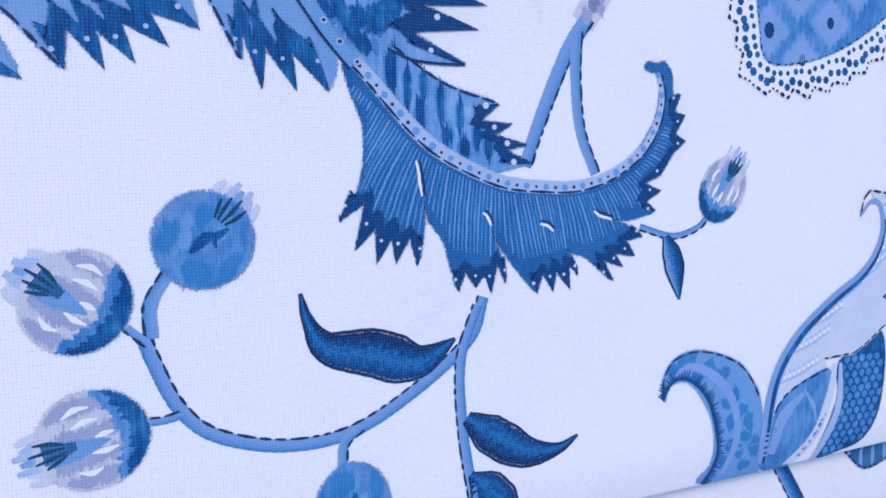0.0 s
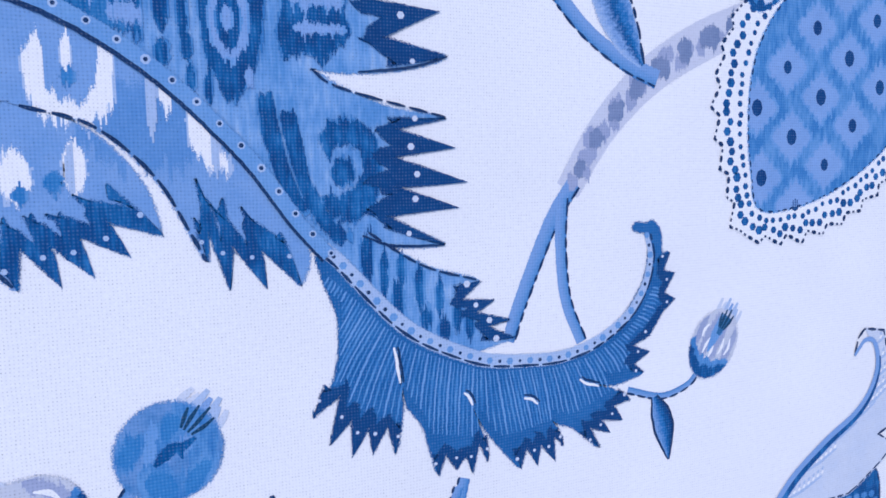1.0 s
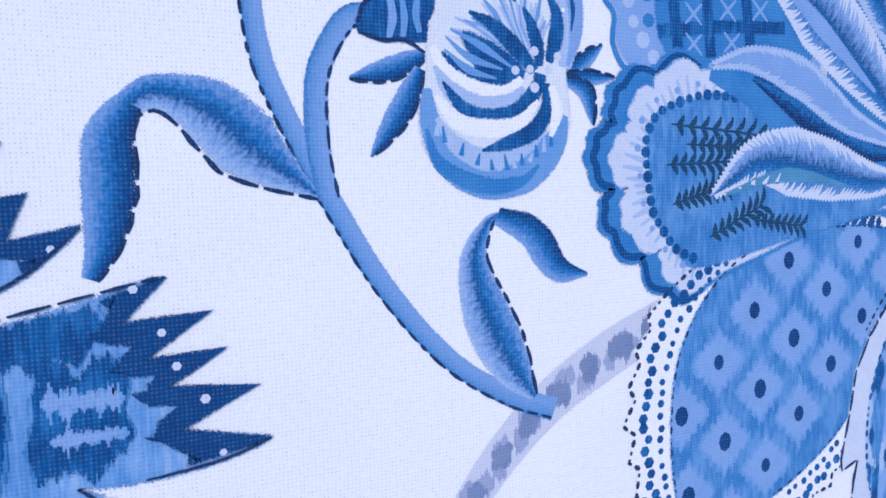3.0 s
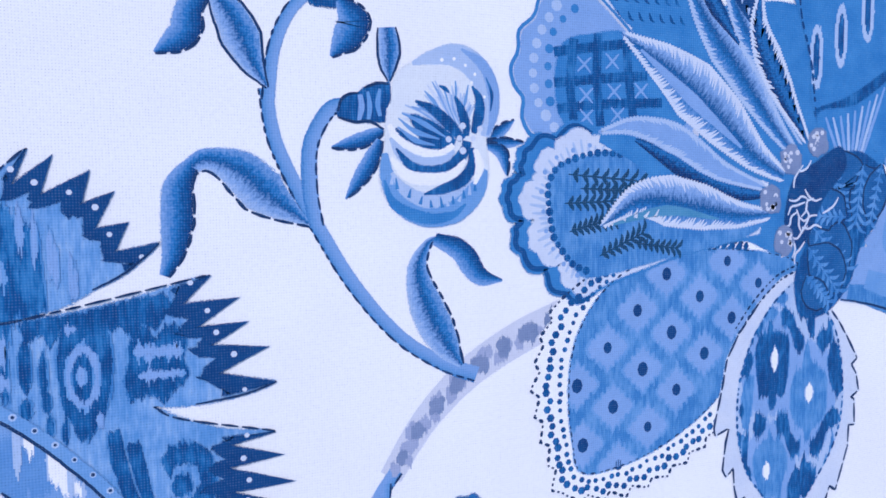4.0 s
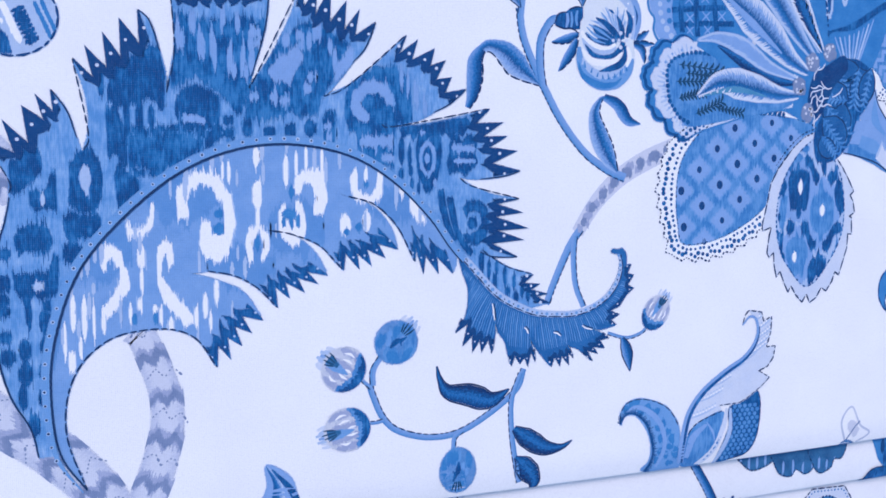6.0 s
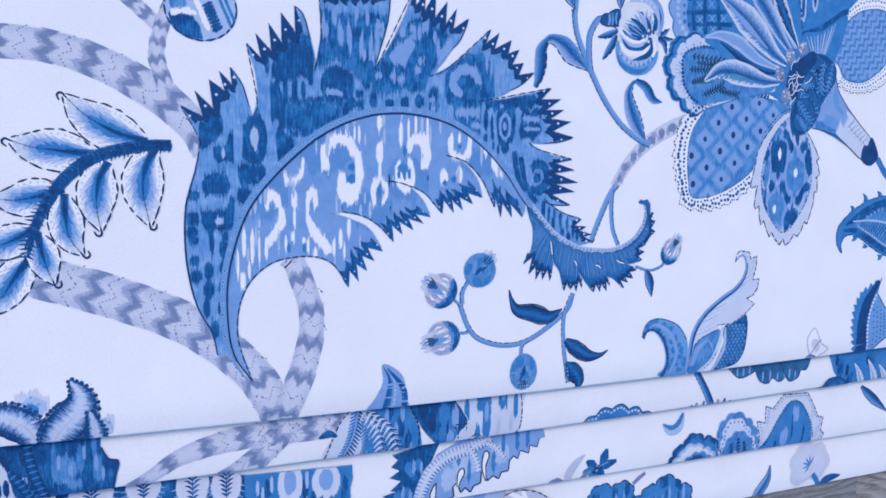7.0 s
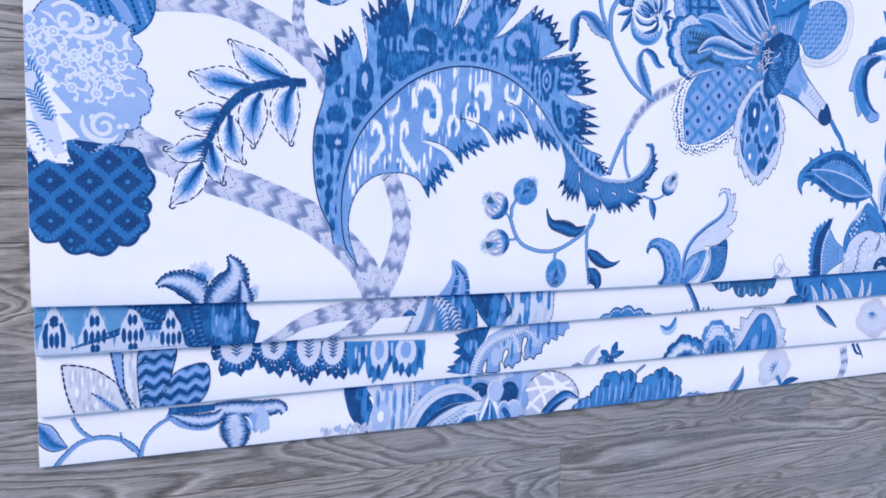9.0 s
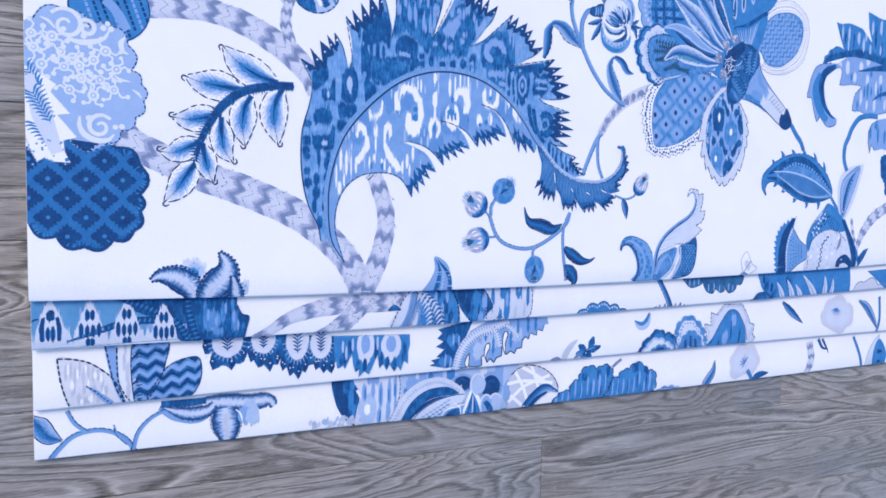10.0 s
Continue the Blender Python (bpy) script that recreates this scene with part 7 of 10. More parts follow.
dyed(b, [bar((581.6, 197.9), 1.8, 9.0), bar((589.5, 197.3), 2.2, 10.6), bar((589.1, 188.1), 1.6, 7.6), bar((601.1, 194.7), 3.2, 9.0), bar((607.2, 190.0), 2.8, 9.2), bar((615.6, 187.0), 2.2, 6.2), bar((617.7, 205.0), 2.4, 9.2), bar((628.2, 206.2), 3.0, 9.2), bar((628.5, 187.5), 2.0, 6.2), bar((610.1, 197.3), 2.0, 6.2)], pale, half_pale, crest, 1.4)
belly2 = jag([(575.7, 170.9), (582.7, 166.5), (580.2, 155.0), (585.8, 155.0), (594.8, 156.2), (606.8, 155.7), (600.2, 150.5), (597.6, 142.9), (596.8, 134.8), (605.5, 135.4), (615.0, 132.9), (626.8, 133.6), (639.5, 136.1)], 0.8, 4.0) + [Vector(p) for p in [(668.0, 138.3), (690.9, 169.3), (664.7, 178.4), (636.3, 177.0), (611.4, 180.5), (593.0, 180.0)]]
b.fill(belly2, sky_ink)
b.stroke(belly2[:-6], 0.6, line, 2.4, 0.5, smooth=False)
dyed(b, [bar((589.2, 169.8), 4.2, 9.0), bar((605.5, 172.1), 4.6, 6.2), bar((598.4, 162.7), 3.6, 5.6), bar((614.0, 176.8), 4.2, 4.6), bar((614.0, 162.0), 3.6, 6.2), bar((630.4, 163.4), 3.8, 6.2), bar((625.0, 155.9), 2.4, 9.4), bar((607.0, 146.7), 2.6, 10.8), bar((623.8, 141.6), 3.2, 7.8), bar((636.9, 142.6), 2.4, 8.0), bar((614.4, 141.0), 2.2, 6.2), bar((580.2, 171.3), 4.0, 1.6)], mist, pale, belly2, 1.3)
dyed(b, [bar((614.7, 152.7), 2.2, 10.8), bar((610.8, 151.6), 1.4, 7.6), bar((619.2, 152.3), 1.4, 7.8), bar((631.3, 152.4), 2.4, 12.4), bar((627.8, 151.4), 1.4, 9.4), bar((594.3, 162.6), 2.2, 3.6), bar((618.3, 167.0), 2.8, 3.0), bar((602.8, 140.2), 1.8, 4.8)], mid, half_blue, belly2, 1.2)
b.ribbon([(602.6, 168.0), (614.5, 170.3), (626.1, 172.3), (640.4, 173.6), (665.1, 173.6)], [0.5, 3, 5, 7, 8], deep)
b.ribbon([(621.1, 145.2), (630.2, 150.3), (642.1, 152.8), (666.7, 154.4)], [0.5, 3, 5, 6], deep)
hook = curve([(573.5, 171.4), (555.1, 168.2), (548.6, 160.2), (545.8, 151.0), (544.0, 142.7), (548.9, 142.0), (551.6, 133.5), (555.9, 124.0), (559.4, 127.7), (563.6, 123.8), (569.5, 120.2), (577.8, 122.5), (577.9, 127.4), (571.9, 130.1), (566.1, 137.6), (563.0, 147.9), (562.7, 155.4), (566.6, 163.0), (572.9, 167.1), (581.4, 169.4)], 4, True)
b.fill(hook, sky_ink)
b.ribbon([(559.9, 161.2), (554.2, 150.2), (556.0, 139.8), (560.9, 131.2), (567.8, 125.5)], [8, 9, 8, 7, 5], mid)
b.ribbon([(575.8, 169.8), (564.1, 163.8), (559.7, 155.1), (560.3, 146.2), (563.7, 137.4), (570.8, 130.3), (576.1, 127.6)], [3, 6, 6, 5, 4, 3, 1], deep)
b.ribbon([(573.6, 169.6), (564.8, 163.4), (561.0, 155.3), (561.6, 146.3), (564.8, 137.5)], [1, 2.6, 2.8, 2, 0.5], navy)
b.stroke([(570.1, 171.7), (555.1, 168.5), (548.6, 160.2), (545.8, 151.0), (544.0, 142.7), (548.9, 142.0), (551.6, 133.5), (555.9, 124.0), (559.4, 127.7), (563.6, 123.8), (569.5, 120.2), (577.8, 122.5)], 0.7, line, 3.0, 0.5)
b.ribbon([(560.4, 170.9), (575.3, 176.4), (593.0, 180.9), (611.4, 180.9), (636.3, 177.3), (665.1, 173.6)], [1.5, 3, 4.5, 4, 4, 4], deep)
stem(b, [(594.2, 85.3), (590.3, 94.5), (590.5, 105.3), (594.5, 113.3), (597.8, 120.4), (605.9, 129.2), (617.4, 132.4), (629.3, 132.2)], [3.4, 3.6, 4.0, 4.0, 4.2, 3.6], mid, shade=-1)
bell = [Vector(p) for p in [(629.5, 129.4), (622.1, 125.8), (618.4, 119.3), (618.6, 109.8), (620.9, 101.2), (622.5, 108.4), (626.7, 103.9), (636.1, 105.9), (645.9, 104.8), (670.2, 112.4), (668.5, 131.8), (648.6, 133.0)]]
b.fill(bell, sky_ink)
dyed(b, [bar((620.8, 117.8), 2.4, 7.8), bar((630.5, 116.8), 2.2, 11.2), bar((639.0, 115.6), 2.4, 9.4), bar((627.5, 124.5), 3.8, 3.2)], mid, half_blue, bell, 1.2)
b.stroke(bell[:7], 0.6, line, smooth=False)
b.done("printed_plume", "second blue plume with a hooked edge")

# ---- the tulip ----
b = Print("main", 3)
left = curve([(376.5, 0.3), (379.7, 4.1), (380.4, 9.7), (379.3, 15.5), (376.1, 21.3), (372.6, 24.7), (369.2, 25.3), (366.8, 23.8), (366.0, 21.2), (365.3, 23.6), (365.9, 27.0), (368.3, 30.1), (372.5, 31.6), (376.7, 31.4), (381.9, 30.0), (387.3, 27.3), (391.0, 23.3), (393.5, 18.7), (394.5, 10.5), (394.6, -2.1), (385.4, -1.3)], 4, True)
b.fill(left, half_pale)
b.ikat([ell(c, rng.uniform(1.0, 2.0), rng.uniform(1.0, 2.2), 0, 10, 0.3) for c in [(370.8, 29.8), (375.1, 26.6), (373.3, 29.6), (378.5, 27.6), (382.9, 25.7), (380.3, 25.3), (385.7, 19.7), (388.5, 16.4), (385.0, 14.0), (389.6, 9.7), (387.9, 6.4), (385.1, 8.2), (383.5, 4.2), (390.4, 13.3), (368.4, 27.4), (384.0, 18.5), (392.5, 7.1), (389.8, 2.4)]], mid, 0.3, 0.8, left)
b.ribbon([(368.4, 26.3), (372.5, 28.3), (378.5, 26.2), (383.9, 21.3), (386.8, 14.5), (386.5, 8.0), (383.5, 1.2)], [0.5, 1.5, 2.0, 1.8, 1.5, 1.5, 1.0], sky_ink)
rim = even(curve([(366.0, 21.5), (368.0, 24.7), (371.3, 25.3), (375.2, 23.0), (378.3, 18.9), (380.1, 13.3), (381.0, 7.4), (379.9, 3.3), (377.8, 0.1)], 8), 0.5)
for q, n0 in zip(rim, normals(rim)):
    b.ribbon([q, q + n0 * rng.uniform(1.4, 3.0)], [0.7, 0.2], tooth_deep if rng.random() < 0.6 else navy)
b.stroke([(365.6, 22.2), (365.9, 26.6), (368.3, 30.0), (372.5, 31.4), (376.7, 31.3), (381.9, 29.9), (387.3, 27.2), (391.0, 23.2), (393.3, 19.0)], 0.55, line, 3, 0.4)
scaly = curve([(419.1, 24.4), (428.2, 27.8), (432.3, 31.6), (434.8, 26.9), (434.8, 17.7), (432.8, 8.5), (428.8, 2.9), (421.4, 1.1), (413.6, 0.5), (416.6, 9.5), (419.2, 16.2)], 4, True)
b.fill(scaly, deep)
for j in range(13):
    for i in range(9):
        c = Vector((415.0, 1.5)) + Vector((i * 2.6 + (j % 2) * 1.3 - 1.0, j * 1.9))
        if inside(scaly, c) and inside(scaly, c + Vector((0.9, 1.2))) and inside(scaly, c + Vector((-0.9, 0.6))):
            b.fill([c + Vector(k) for k in ((0, -0.7), (0.9, 0.1), (0.7, 0.9), (0, 1.1), (-0.7, 0.9), (-0.9, 0.1))], half_blue, 0.25)
b.stroke(scaly[8:30], 0.5, line, 3, 0.5, smooth=False)
SP = [(395.4, 1.7), (395.8, 10.7), (398.6, 22.9), (405.2, 32.1), (415.9, 40.0), (425.5, 45.6), (430.6, 51.1), (432.6, 57.3), (431.1, 63.0), (427.8, 63.9), (424.4, 60.5)]
sp = curve(SP, 6)
blade = sp[6:-12] + [Vector(q) for q in [(427.5, 66.8), (434.1, 65.8), (435.3, 61.8), (439.5, 63.7), (439.2, 56.6), (437.2, 50.2), (442.0, 50.5), (440.9, 45.1), (438.1, 41.5), (433.4, 39.6), (439.4, 36.5), (435.1, 32.7), (428.2, 28.3), (424.0, 26.2), (414.0, 25.8), (415.2, 23.2), (406.0, 20.3), (400.6, 17.2), (396.8, 11.7)]]
b.fill(blade, mist)
for k in range(11):
    a0 = sp[7 + k * 4]
    e = a0 + Vector((15 - k * 0.75, 4.0 + k * 0.25))
    rowp = [q for q in even(curve([a0, a0.lerp(e, 0.5) + Vector((0, -0.6)), e], 8), 0.8) if inside(blade, q)]
    if len(rowp) < 3:
        continue
    b.stroke(rowp, 0.7, pale, smooth=False)
    for q in rowp[1::2]:
        for dy in (0.55, 1.5):
            if inside(blade, q + Vector((0.4, dy + 0.6))):
                b.ribbon([q + Vector((0, dy)), q + Vector((0.45, dy + 0.75))], [0.75, 0.4], unprinted if dy < 1 else pale)
low_leaf = curve([(395.9, 0.5), (396.7, 8.9), (400.4, 16.3), (406.0, 20.0), (414.5, 23.0), (417.0, 19.7), (415.2, 13.0), (411.4, 6.3), (404.5, -0.1)], 5, True)
b.fill(low_leaf, half_blue)
b.ribbon([(398.0, 3.8), (400.9, 12.6), (407.5, 17.9)], [2, 3, 1], sky_ink)
b.ribbon([(407.4, 19.1), (410.8, 14.3), (412.0, 9.7)], [0.4, 1.2, 0.4], sky_ink)
b.ribbon([(417.7, 24.2), (416.1, 16.3), (411.4, 6.3), (403.4, -0.6)], [1.2, 2.0, 2.2, 2.0], mist)
b.ribbon([(419.5, 24.2), (419.4, 13.9), (415.4, 4.9), (412.3, -0.6)], [0.8, 1.6, 1.8, 1.2], pale)
b.stroke([(433.9, 39.6), (439.4, 36.5), (435.1, 32.7), (428.2, 28.3), (424.0, 26.2), (414.0, 25.8)], 0.5, line, 3.0, 0.4, smooth=False)
b.stroke([(424.4, 60.5), (425.5, 64.8), (427.5, 66.8), (434.1, 65.8), (435.3, 61.8), (439.5, 63.7), (439.2, 56.6), (437.2, 50.2), (442.0, 50.5), (440.9, 45.1), (438.1, 41.5), (433.4, 39.6)], 0.7, line, 2.6, 0.5, smooth=False)
b.stroke([(415.2, 23.2), (406.0, 20.3), (400.6, 17.2), (396.8, 11.7)], 0.6, line, 2.4, 0.4)
b.ribbon(SP, [2.6, 2.8, 2.8, 2.6, 2.4, 2.0, 1.2, 0.6], sky_ink)
b.ribbon(sp[:-16], [1.0, 1.3, 1.5, 1.3, 1.1, 0.5], deep, smooth=False, shift=-0.7)
b.done("printed_tulip", "tulip-like blue bloom with a curled pale leaf")
b = Print("main", 1)
b.ribbon([(484.8, 0.9), (480.6, 12.4), (486.2, 19.3), (491.4, 10.4), (497.6, 5.9), (490.7, 1.6)], 1.0, lilac)
b.ribbon([(483.6, 1.8), (487.9, 8.7), (491.3, 12.2)], 0.8, lilac_dark)
b.fill(ell((487.9, 8.7), 2.6, 4, 30, 12, 0.2), lilac_pale)
b.fill(curve([(481.3, 0.5), (484.7, 3.1), (489.6, 0.7), (487.5, -4.5)], 4, True), deep)
b.done("printed_blossom")

# ---- leafy spray ----
def spray_leaf(p, spine, w, hook):
    """A bare leaf with a dashed outline, brushed blue from its midrib, and a hooked tip."""
    prof = (0.2, 0.8, 1.0, 0.92, 0.6, 0.1)
    p.ribbon(spine, [w * k for k in prof], unprinted)
    q = even(curve(spine, 8), 0.8)
    nn, n = normals(q), len(q)
    z0 = p.z
    for tone, reach, last in ((mist, 0.98, 0.95), (pale, 0.84, 0.8), (sky_ink, 0.66, 0.74), (mid, 0.42, 0.68)):
        for i in range(1, int(n * last)):
            r = i / (n - 1) * 5
            k = min(int(r), 4)
            half = w * (prof[k] + (prof[k + 1] - prof[k]) * (r - k)) / 2
            t0 = (q[min(i + 1, n - 1)] - q[i - 1]).normalized()
            fade = min(1.0, (n * last - i) / (n * 0.25) + 0.25)
            for sg in (1, -1):
                p.z = z0 + 0.0007 * (i % 5)
                ln = half * reach * rng.uniform(0.55, 1.0) * fade
                p.ribbon([q[i], q[i] + nn[i] * sg * ln * 0.6 + t0 * ln * 0.35, q[i] + nn[i] * sg * ln * 0.9 + t0 * ln * 0.75], [1.5, 1.3, 0.2], tone)
        z0 += 0.004
    p.z = z0
    p.ribbon(q[:int(n * 0.62)], [2.6, 2.2, 1.6, 1.0, 0.3], deep, smooth=False)
    p.ribbon(q[:int(n * 0.5)], [1.4, 1.2, 0.9, 0.3], navy, smooth=False)
    for sg in (1, -1):
        side = []
        for i, u in enumerate(q):
            r = i / (n - 1) * 5
            k = min(int(r), 4)
            side.append(u + nn[i] * sg * w * (prof[k] + (prof[k + 1] - prof[k]) * (r - k)) / 2)
        p.stroke(side[2:], 0.75, line, 4.2, 1.1, smooth=False)
        p.dots([side[i].lerp(q[i], 0.22) for i in range(4, n - 3, 3)], 0.5, mist, 6)
    tip, d = q[-1], (q[-1] - q[-4]).normalized()
    sd = Vector((-d.y, d.x)) * hook
    p.stroke([tip - d * 1.5, tip + d * 1.4, tip + d * 1.6 + sd * 1.8, tip - d * 0.4 + sd * 2.6], 0.8, line)


b = Print("main", 3)
for spine, w, hook in (
    ([(124.2, 118.8), (112.6, 122.2), (101.8, 128.7), (94.8, 135.8)], 17, 1),
    ([(104.6, 113.6), (93.9, 114.4), (83.0, 115.7), (75.3, 118.2)], 16.5, 1),
    ([(93.6, 99.5), (85.5, 97.1), (76.6, 95.3), (68.5, 96.2)], 14.5, -1),
    ([(83.1, 84.6), (75.8, 80.2), (68.4, 77.2), (62.3, 77.8)], 13, -1),
    ([(81.2, 73.6), (75.4, 65.5), (70.3, 57.4), (64.4, 51.0)], 14, 1),
    ([(83.7, 82.9), (84.8, 75.8), (86.7, 68.1), (89.0, 62.3)], 12, 1),
    ([(93.6, 97.8), (93.6, 89.1), (95.0, 80.2), (99.4, 73.5)], 13, 1),
    ([(109.7, 110.4), (106.2, 103.7), (104.8, 93.6), (106.2, 83.0)], 15, -1),
    ([(126.9, 115.6), (123.2, 108.1), (122.0, 98.5), (124.4, 84.8)], 16, 1),
):
    spray_leaf(b, spine, w, hook)
AXIS = [(133.1, 117.5), (124.2, 117.2), (115.6, 115.7), (104.1, 111.9), (93.7, 103.3), (86.4, 92.2), (82.2, 82.4), (80.2, 73.6)]
b.ribbon(AXIS, [4.0, 4.2, 4.4, 4.6, 4.2, 3.6, 2.8, 0.8], deep)
b.ribbon(AXIS, [2.2, 2.6, 2.6, 2.6, 2.2, 1.6, 0.6], navy)
ax = even(curve(AXIS, 8), 1.6)
for u, d in zip(ax, normals(ax)):
    for sg in (1, -1):
        b.ribbon([u, u + d * sg * rng.uniform(2, 3.6) + Vector((-1.2, -0.8))], [1.2, 0.2], navy if rng.random() < 0.5 else deep)
b.done("printed_spray", "spray of pale blue leaves with dashed outlines")

# ---- scalloped flowers at the side edge ----
b = Print("main", 3)
rnd = ell((38.6, 149.6), 19, 17.5, 0, 26)
b.fill(rnd, mid)
b.stroke(rnd + [rnd[0]], 0.8, navy, smooth=False)
for k in range(9):
    c = Vector((31.0, 141.3)) + Vector((k * 3.4, k * 1.2))
    for j in range(-4, 6):
        q = c + Vector((-j * 0.9, j * 2.6))
        if inside(rnd, q) and inside(rnd, q + Vector((0, 2))):
            b.ribbon([q, q + Vector((-0.7, 2.0))], 1.3, navy if k % 3 else sky_ink)
b.ribbon([(36.6, 153.6), (41.7, 148.2), (46.8, 139.2)], [4, 4.4, 4], sky_ink)
b.done("printed_fruit", "round dark blue striped fruit")
b = Print("main", 3)
rnd = ell((145.8, 173.1), 14, 13, 0, 24)
b.fill(rnd, pale)
for m, o in ((deep, [(133.4, 169.8), (137.7, 171.0), (142.0, 169.6), (145.4, 165.4), (146.2, 161.3), (140.9, 160.9), (135.0, 164.5)]), (half_blue, [(132.8, 178.6), (138.8, 179.2), (140.4, 174.0), (134.3, 172.5)]), (unprinted, [(134.3, 171.2), (141.2, 172.7), (144.3, 171.2), (143.8, 169.9), (140.3, 170.5), (134.2, 170.0)])):
    b.ikat([[Vector(q) for q in o]], m, 0.3, 0.9, rnd)
for k in range(8):
    c = Vector((148.3, 174.7)).lerp(Vector((152.1, 165.4)), k / 7)
    b.ikat([ell(c, 2.2, 0.7, 25)], deep, 0.25, 0.5, rnd)
    b.ikat([ell(c + Vector((5.2, 1.6)), 0.6, 1.2, 25), ell(c + Vector((7.2, 2.2)), 0.6, 1.2, 25)], mid, 0.25, 0.4, rnd)
    b.ikat([ell(c - Vector((4.0, -0.6)), 1.0, 1.6, 25)], unprinted, 0.25, 0.6, rnd)
b.stroke(rnd + [rnd[0]], 0.8, navy, 3.0, 0.4, smooth=False)
b.done("printed_fruit", "round dark blue striped fruit")

b = Print("main", 4)
darkf = [Vector(p) for p in [(-1.3, 76.5), (18.7, 82.0), (39.5, 79.6)]] + scallop([(40.8, 78.5), (52.1, 70.1), (51.7, 54.4), (51.9, 45.5), (48.8, 35.6), (39.0, 30.9), (25.7, 27.4), (13.0, 32.7), (1.1, 38.4)]) + [Vector((-4.3, 43.4))]
b.fill(darkf, ink("lattice_ink", srgb(36, 104, 188), srgb(52, 118, 200)))
o, u, v = Vector((26.7, 61.7)), Vector((35.2, 52.0)) - Vector((26.7, 61.7)), Vector((35.4, 71.5)) - Vector((26.7, 61.7))
spots = [o + u * i + v * j for i in range(-5, 6) for j in range(-5, 6)]
b.ikat([[Vector((c[0] + 6.7 * x, c[1] + 6.7 * y)) for x, y in step_diamond] for c in spots], navy, 0.5, 0.3, darkf)
b.dots([c for c in spots if inside(darkf, c)], 1.1, mid, 6)
b.stroke(darkf[2:-1], 1.5, navy, smooth=False)
for u, d in zip(even(darkf[2:-1], 1.9), normals(even(darkf[2:-1], 1.9))):
    b.ribbon([u - d * 0.6, u - d * rng.uniform(2.2, 3.4)], [0.9, 0.3], tooth_deep if rng.random() < 0.6 else mid)
b.done("printed_blossom", "dark blue scalloped blossom with a diamond lattice")
b = Print("main", 5)
palef = [Vector(p) for p in [(-2.7, 136.1), (3.4, 140.9)]] + scallop([(4.1, 140.5), (19.1, 146.1), (29.2, 138.4), (38.0, 140.5), (47.0, 131.7), (48.5, 118.8), (53.3, 112.0), (54.3, 103.3), (50.4, 94.8), (43.3, 87.3), (36.9, 80.6), (18.7, 82.0)]) + [Vector((-3.6, 79.7))]
scroll_white = ink("scroll_white_ink", srgb(212, 221, 251), srgb(222, 228, 252))
b.fill(palef, ink("scroll_blossom_ink", srgb(146, 176, 239), srgb(158, 185, 242)))
b.stroke(palef[2:-1], 0.75, navy, 1.6, 0.5, smooth=False)
def spiral(c, r, flip, turns=1.3, grow=0.25):
    return [(c[0] + flip * r * (grow + (1 - grow) * k / 14) * math.cos(0.6 + turns * 6.283 * k / 14), c[1] + r * (grow + (1 - grow) * k / 14) * math.sin(0.6 + turns * 6.283 * k / 14)) for k in range(15)]


# branching white stems with ringed blooms and round buds
BLOOMS = [(4.1, 126.4), (7.6, 118.5), (12.3, 132.6), (16.1, 125.4), (21.4, 122.7), (25.2, 112.9), (30.9, 122.5), (33.8, 112.8), (40.2, 108.1), (41.5, 118.7), (19.7, 106.7), (30.6, 104.6), (17.4, 118.0), (24.3, 119.1), (3.2, 133.2), (36.5, 127.5)]
for i, c in enumerate(BLOOMS):
    c = Vector(c)
    g0 = i * 1.9
    for k in range(4):
        g = g0 + k * 1.57 + rng.uniform(-0.25, 0.25)
        far = c + Vector((math.cos(g), math.sin(g))) * rng.uniform(5.6, 7.4)
        bend = Vector((-math.sin(g), math.cos(g))) * 1.6 * (1 if k % 2 else -1)
        if inside(palef, far):
            b.stroke([c + (far - c) * 0.3, c.lerp(far, 0.65) + bend, far], 0.95, scroll_white)
            b.dots([far], 1.25, scroll_white, 8)
    b.dots([c], 2.6, scroll_white, 12)
    b.dots([c], 1.5, pale, 10)
    b.dots([c], 0.8, scroll_white, 8)
for sweep, w in (([(18.4, 134.9), (20.1, 132.3), (24.5, 130.9), (30.5, 131.6), (36.0, 134.1), (38.6, 138.8)], [0.6, 1.6, 2.6, 2.2, 1.4, 0.5]), ([(24.2, 93.8), (24.1, 88.9), (26.4, 84.6), (31.4, 82.0), (37.0, 82.3), (40.1, 85.3)], [0.8, 1.8, 2.6, 2.4, 1.8, 0.5]), ([(45.8, 135.7), (43.7, 132.1), (44.7, 128.3), (47.3, 126.9)], [0.5, 2.2, 2.0, 0.4]), ([(40.4, 115.6), (43.5, 113.6), (48.2, 112.9)], [0.6, 1.4, 0.4]), ([(48.9, 109.0), (51.8, 107.0), (53.4, 104.8)], [0.5, 1.5, 0.4]), ([(7.2, 141.6), (11.0, 139.9), (13.8, 136.5)], [0.6, 1.6, 0.6]), ([(7.1, 134.7), (9.9, 130.7), (12.7, 127.2)], [0.6, 1.5, 0.6])):
    b.ribbon(sweep, w, scroll_white)
for c, r, fl in (((18.7, 139.0), 8.5, 1), ((33.5, 88.9), 6.5, -1), ((28.0, 138.1), 4.5, 1)):
    b.ribbon(spiral(c, r, fl, 1.3, 0.2), [1.0, 1.6, 1.8, 1.2], scroll_white)
b.dots([(40.7, 89.1), (43.8, 89.5), (39.1, 138.8), (37.6, 141.4), (35.6, 139.0), (28.5, 93.0), (26.5, 134.1)], 1.5, scroll_white, 8)
b.done("printed_blossom", "pale scalloped blossom with white scrolls")
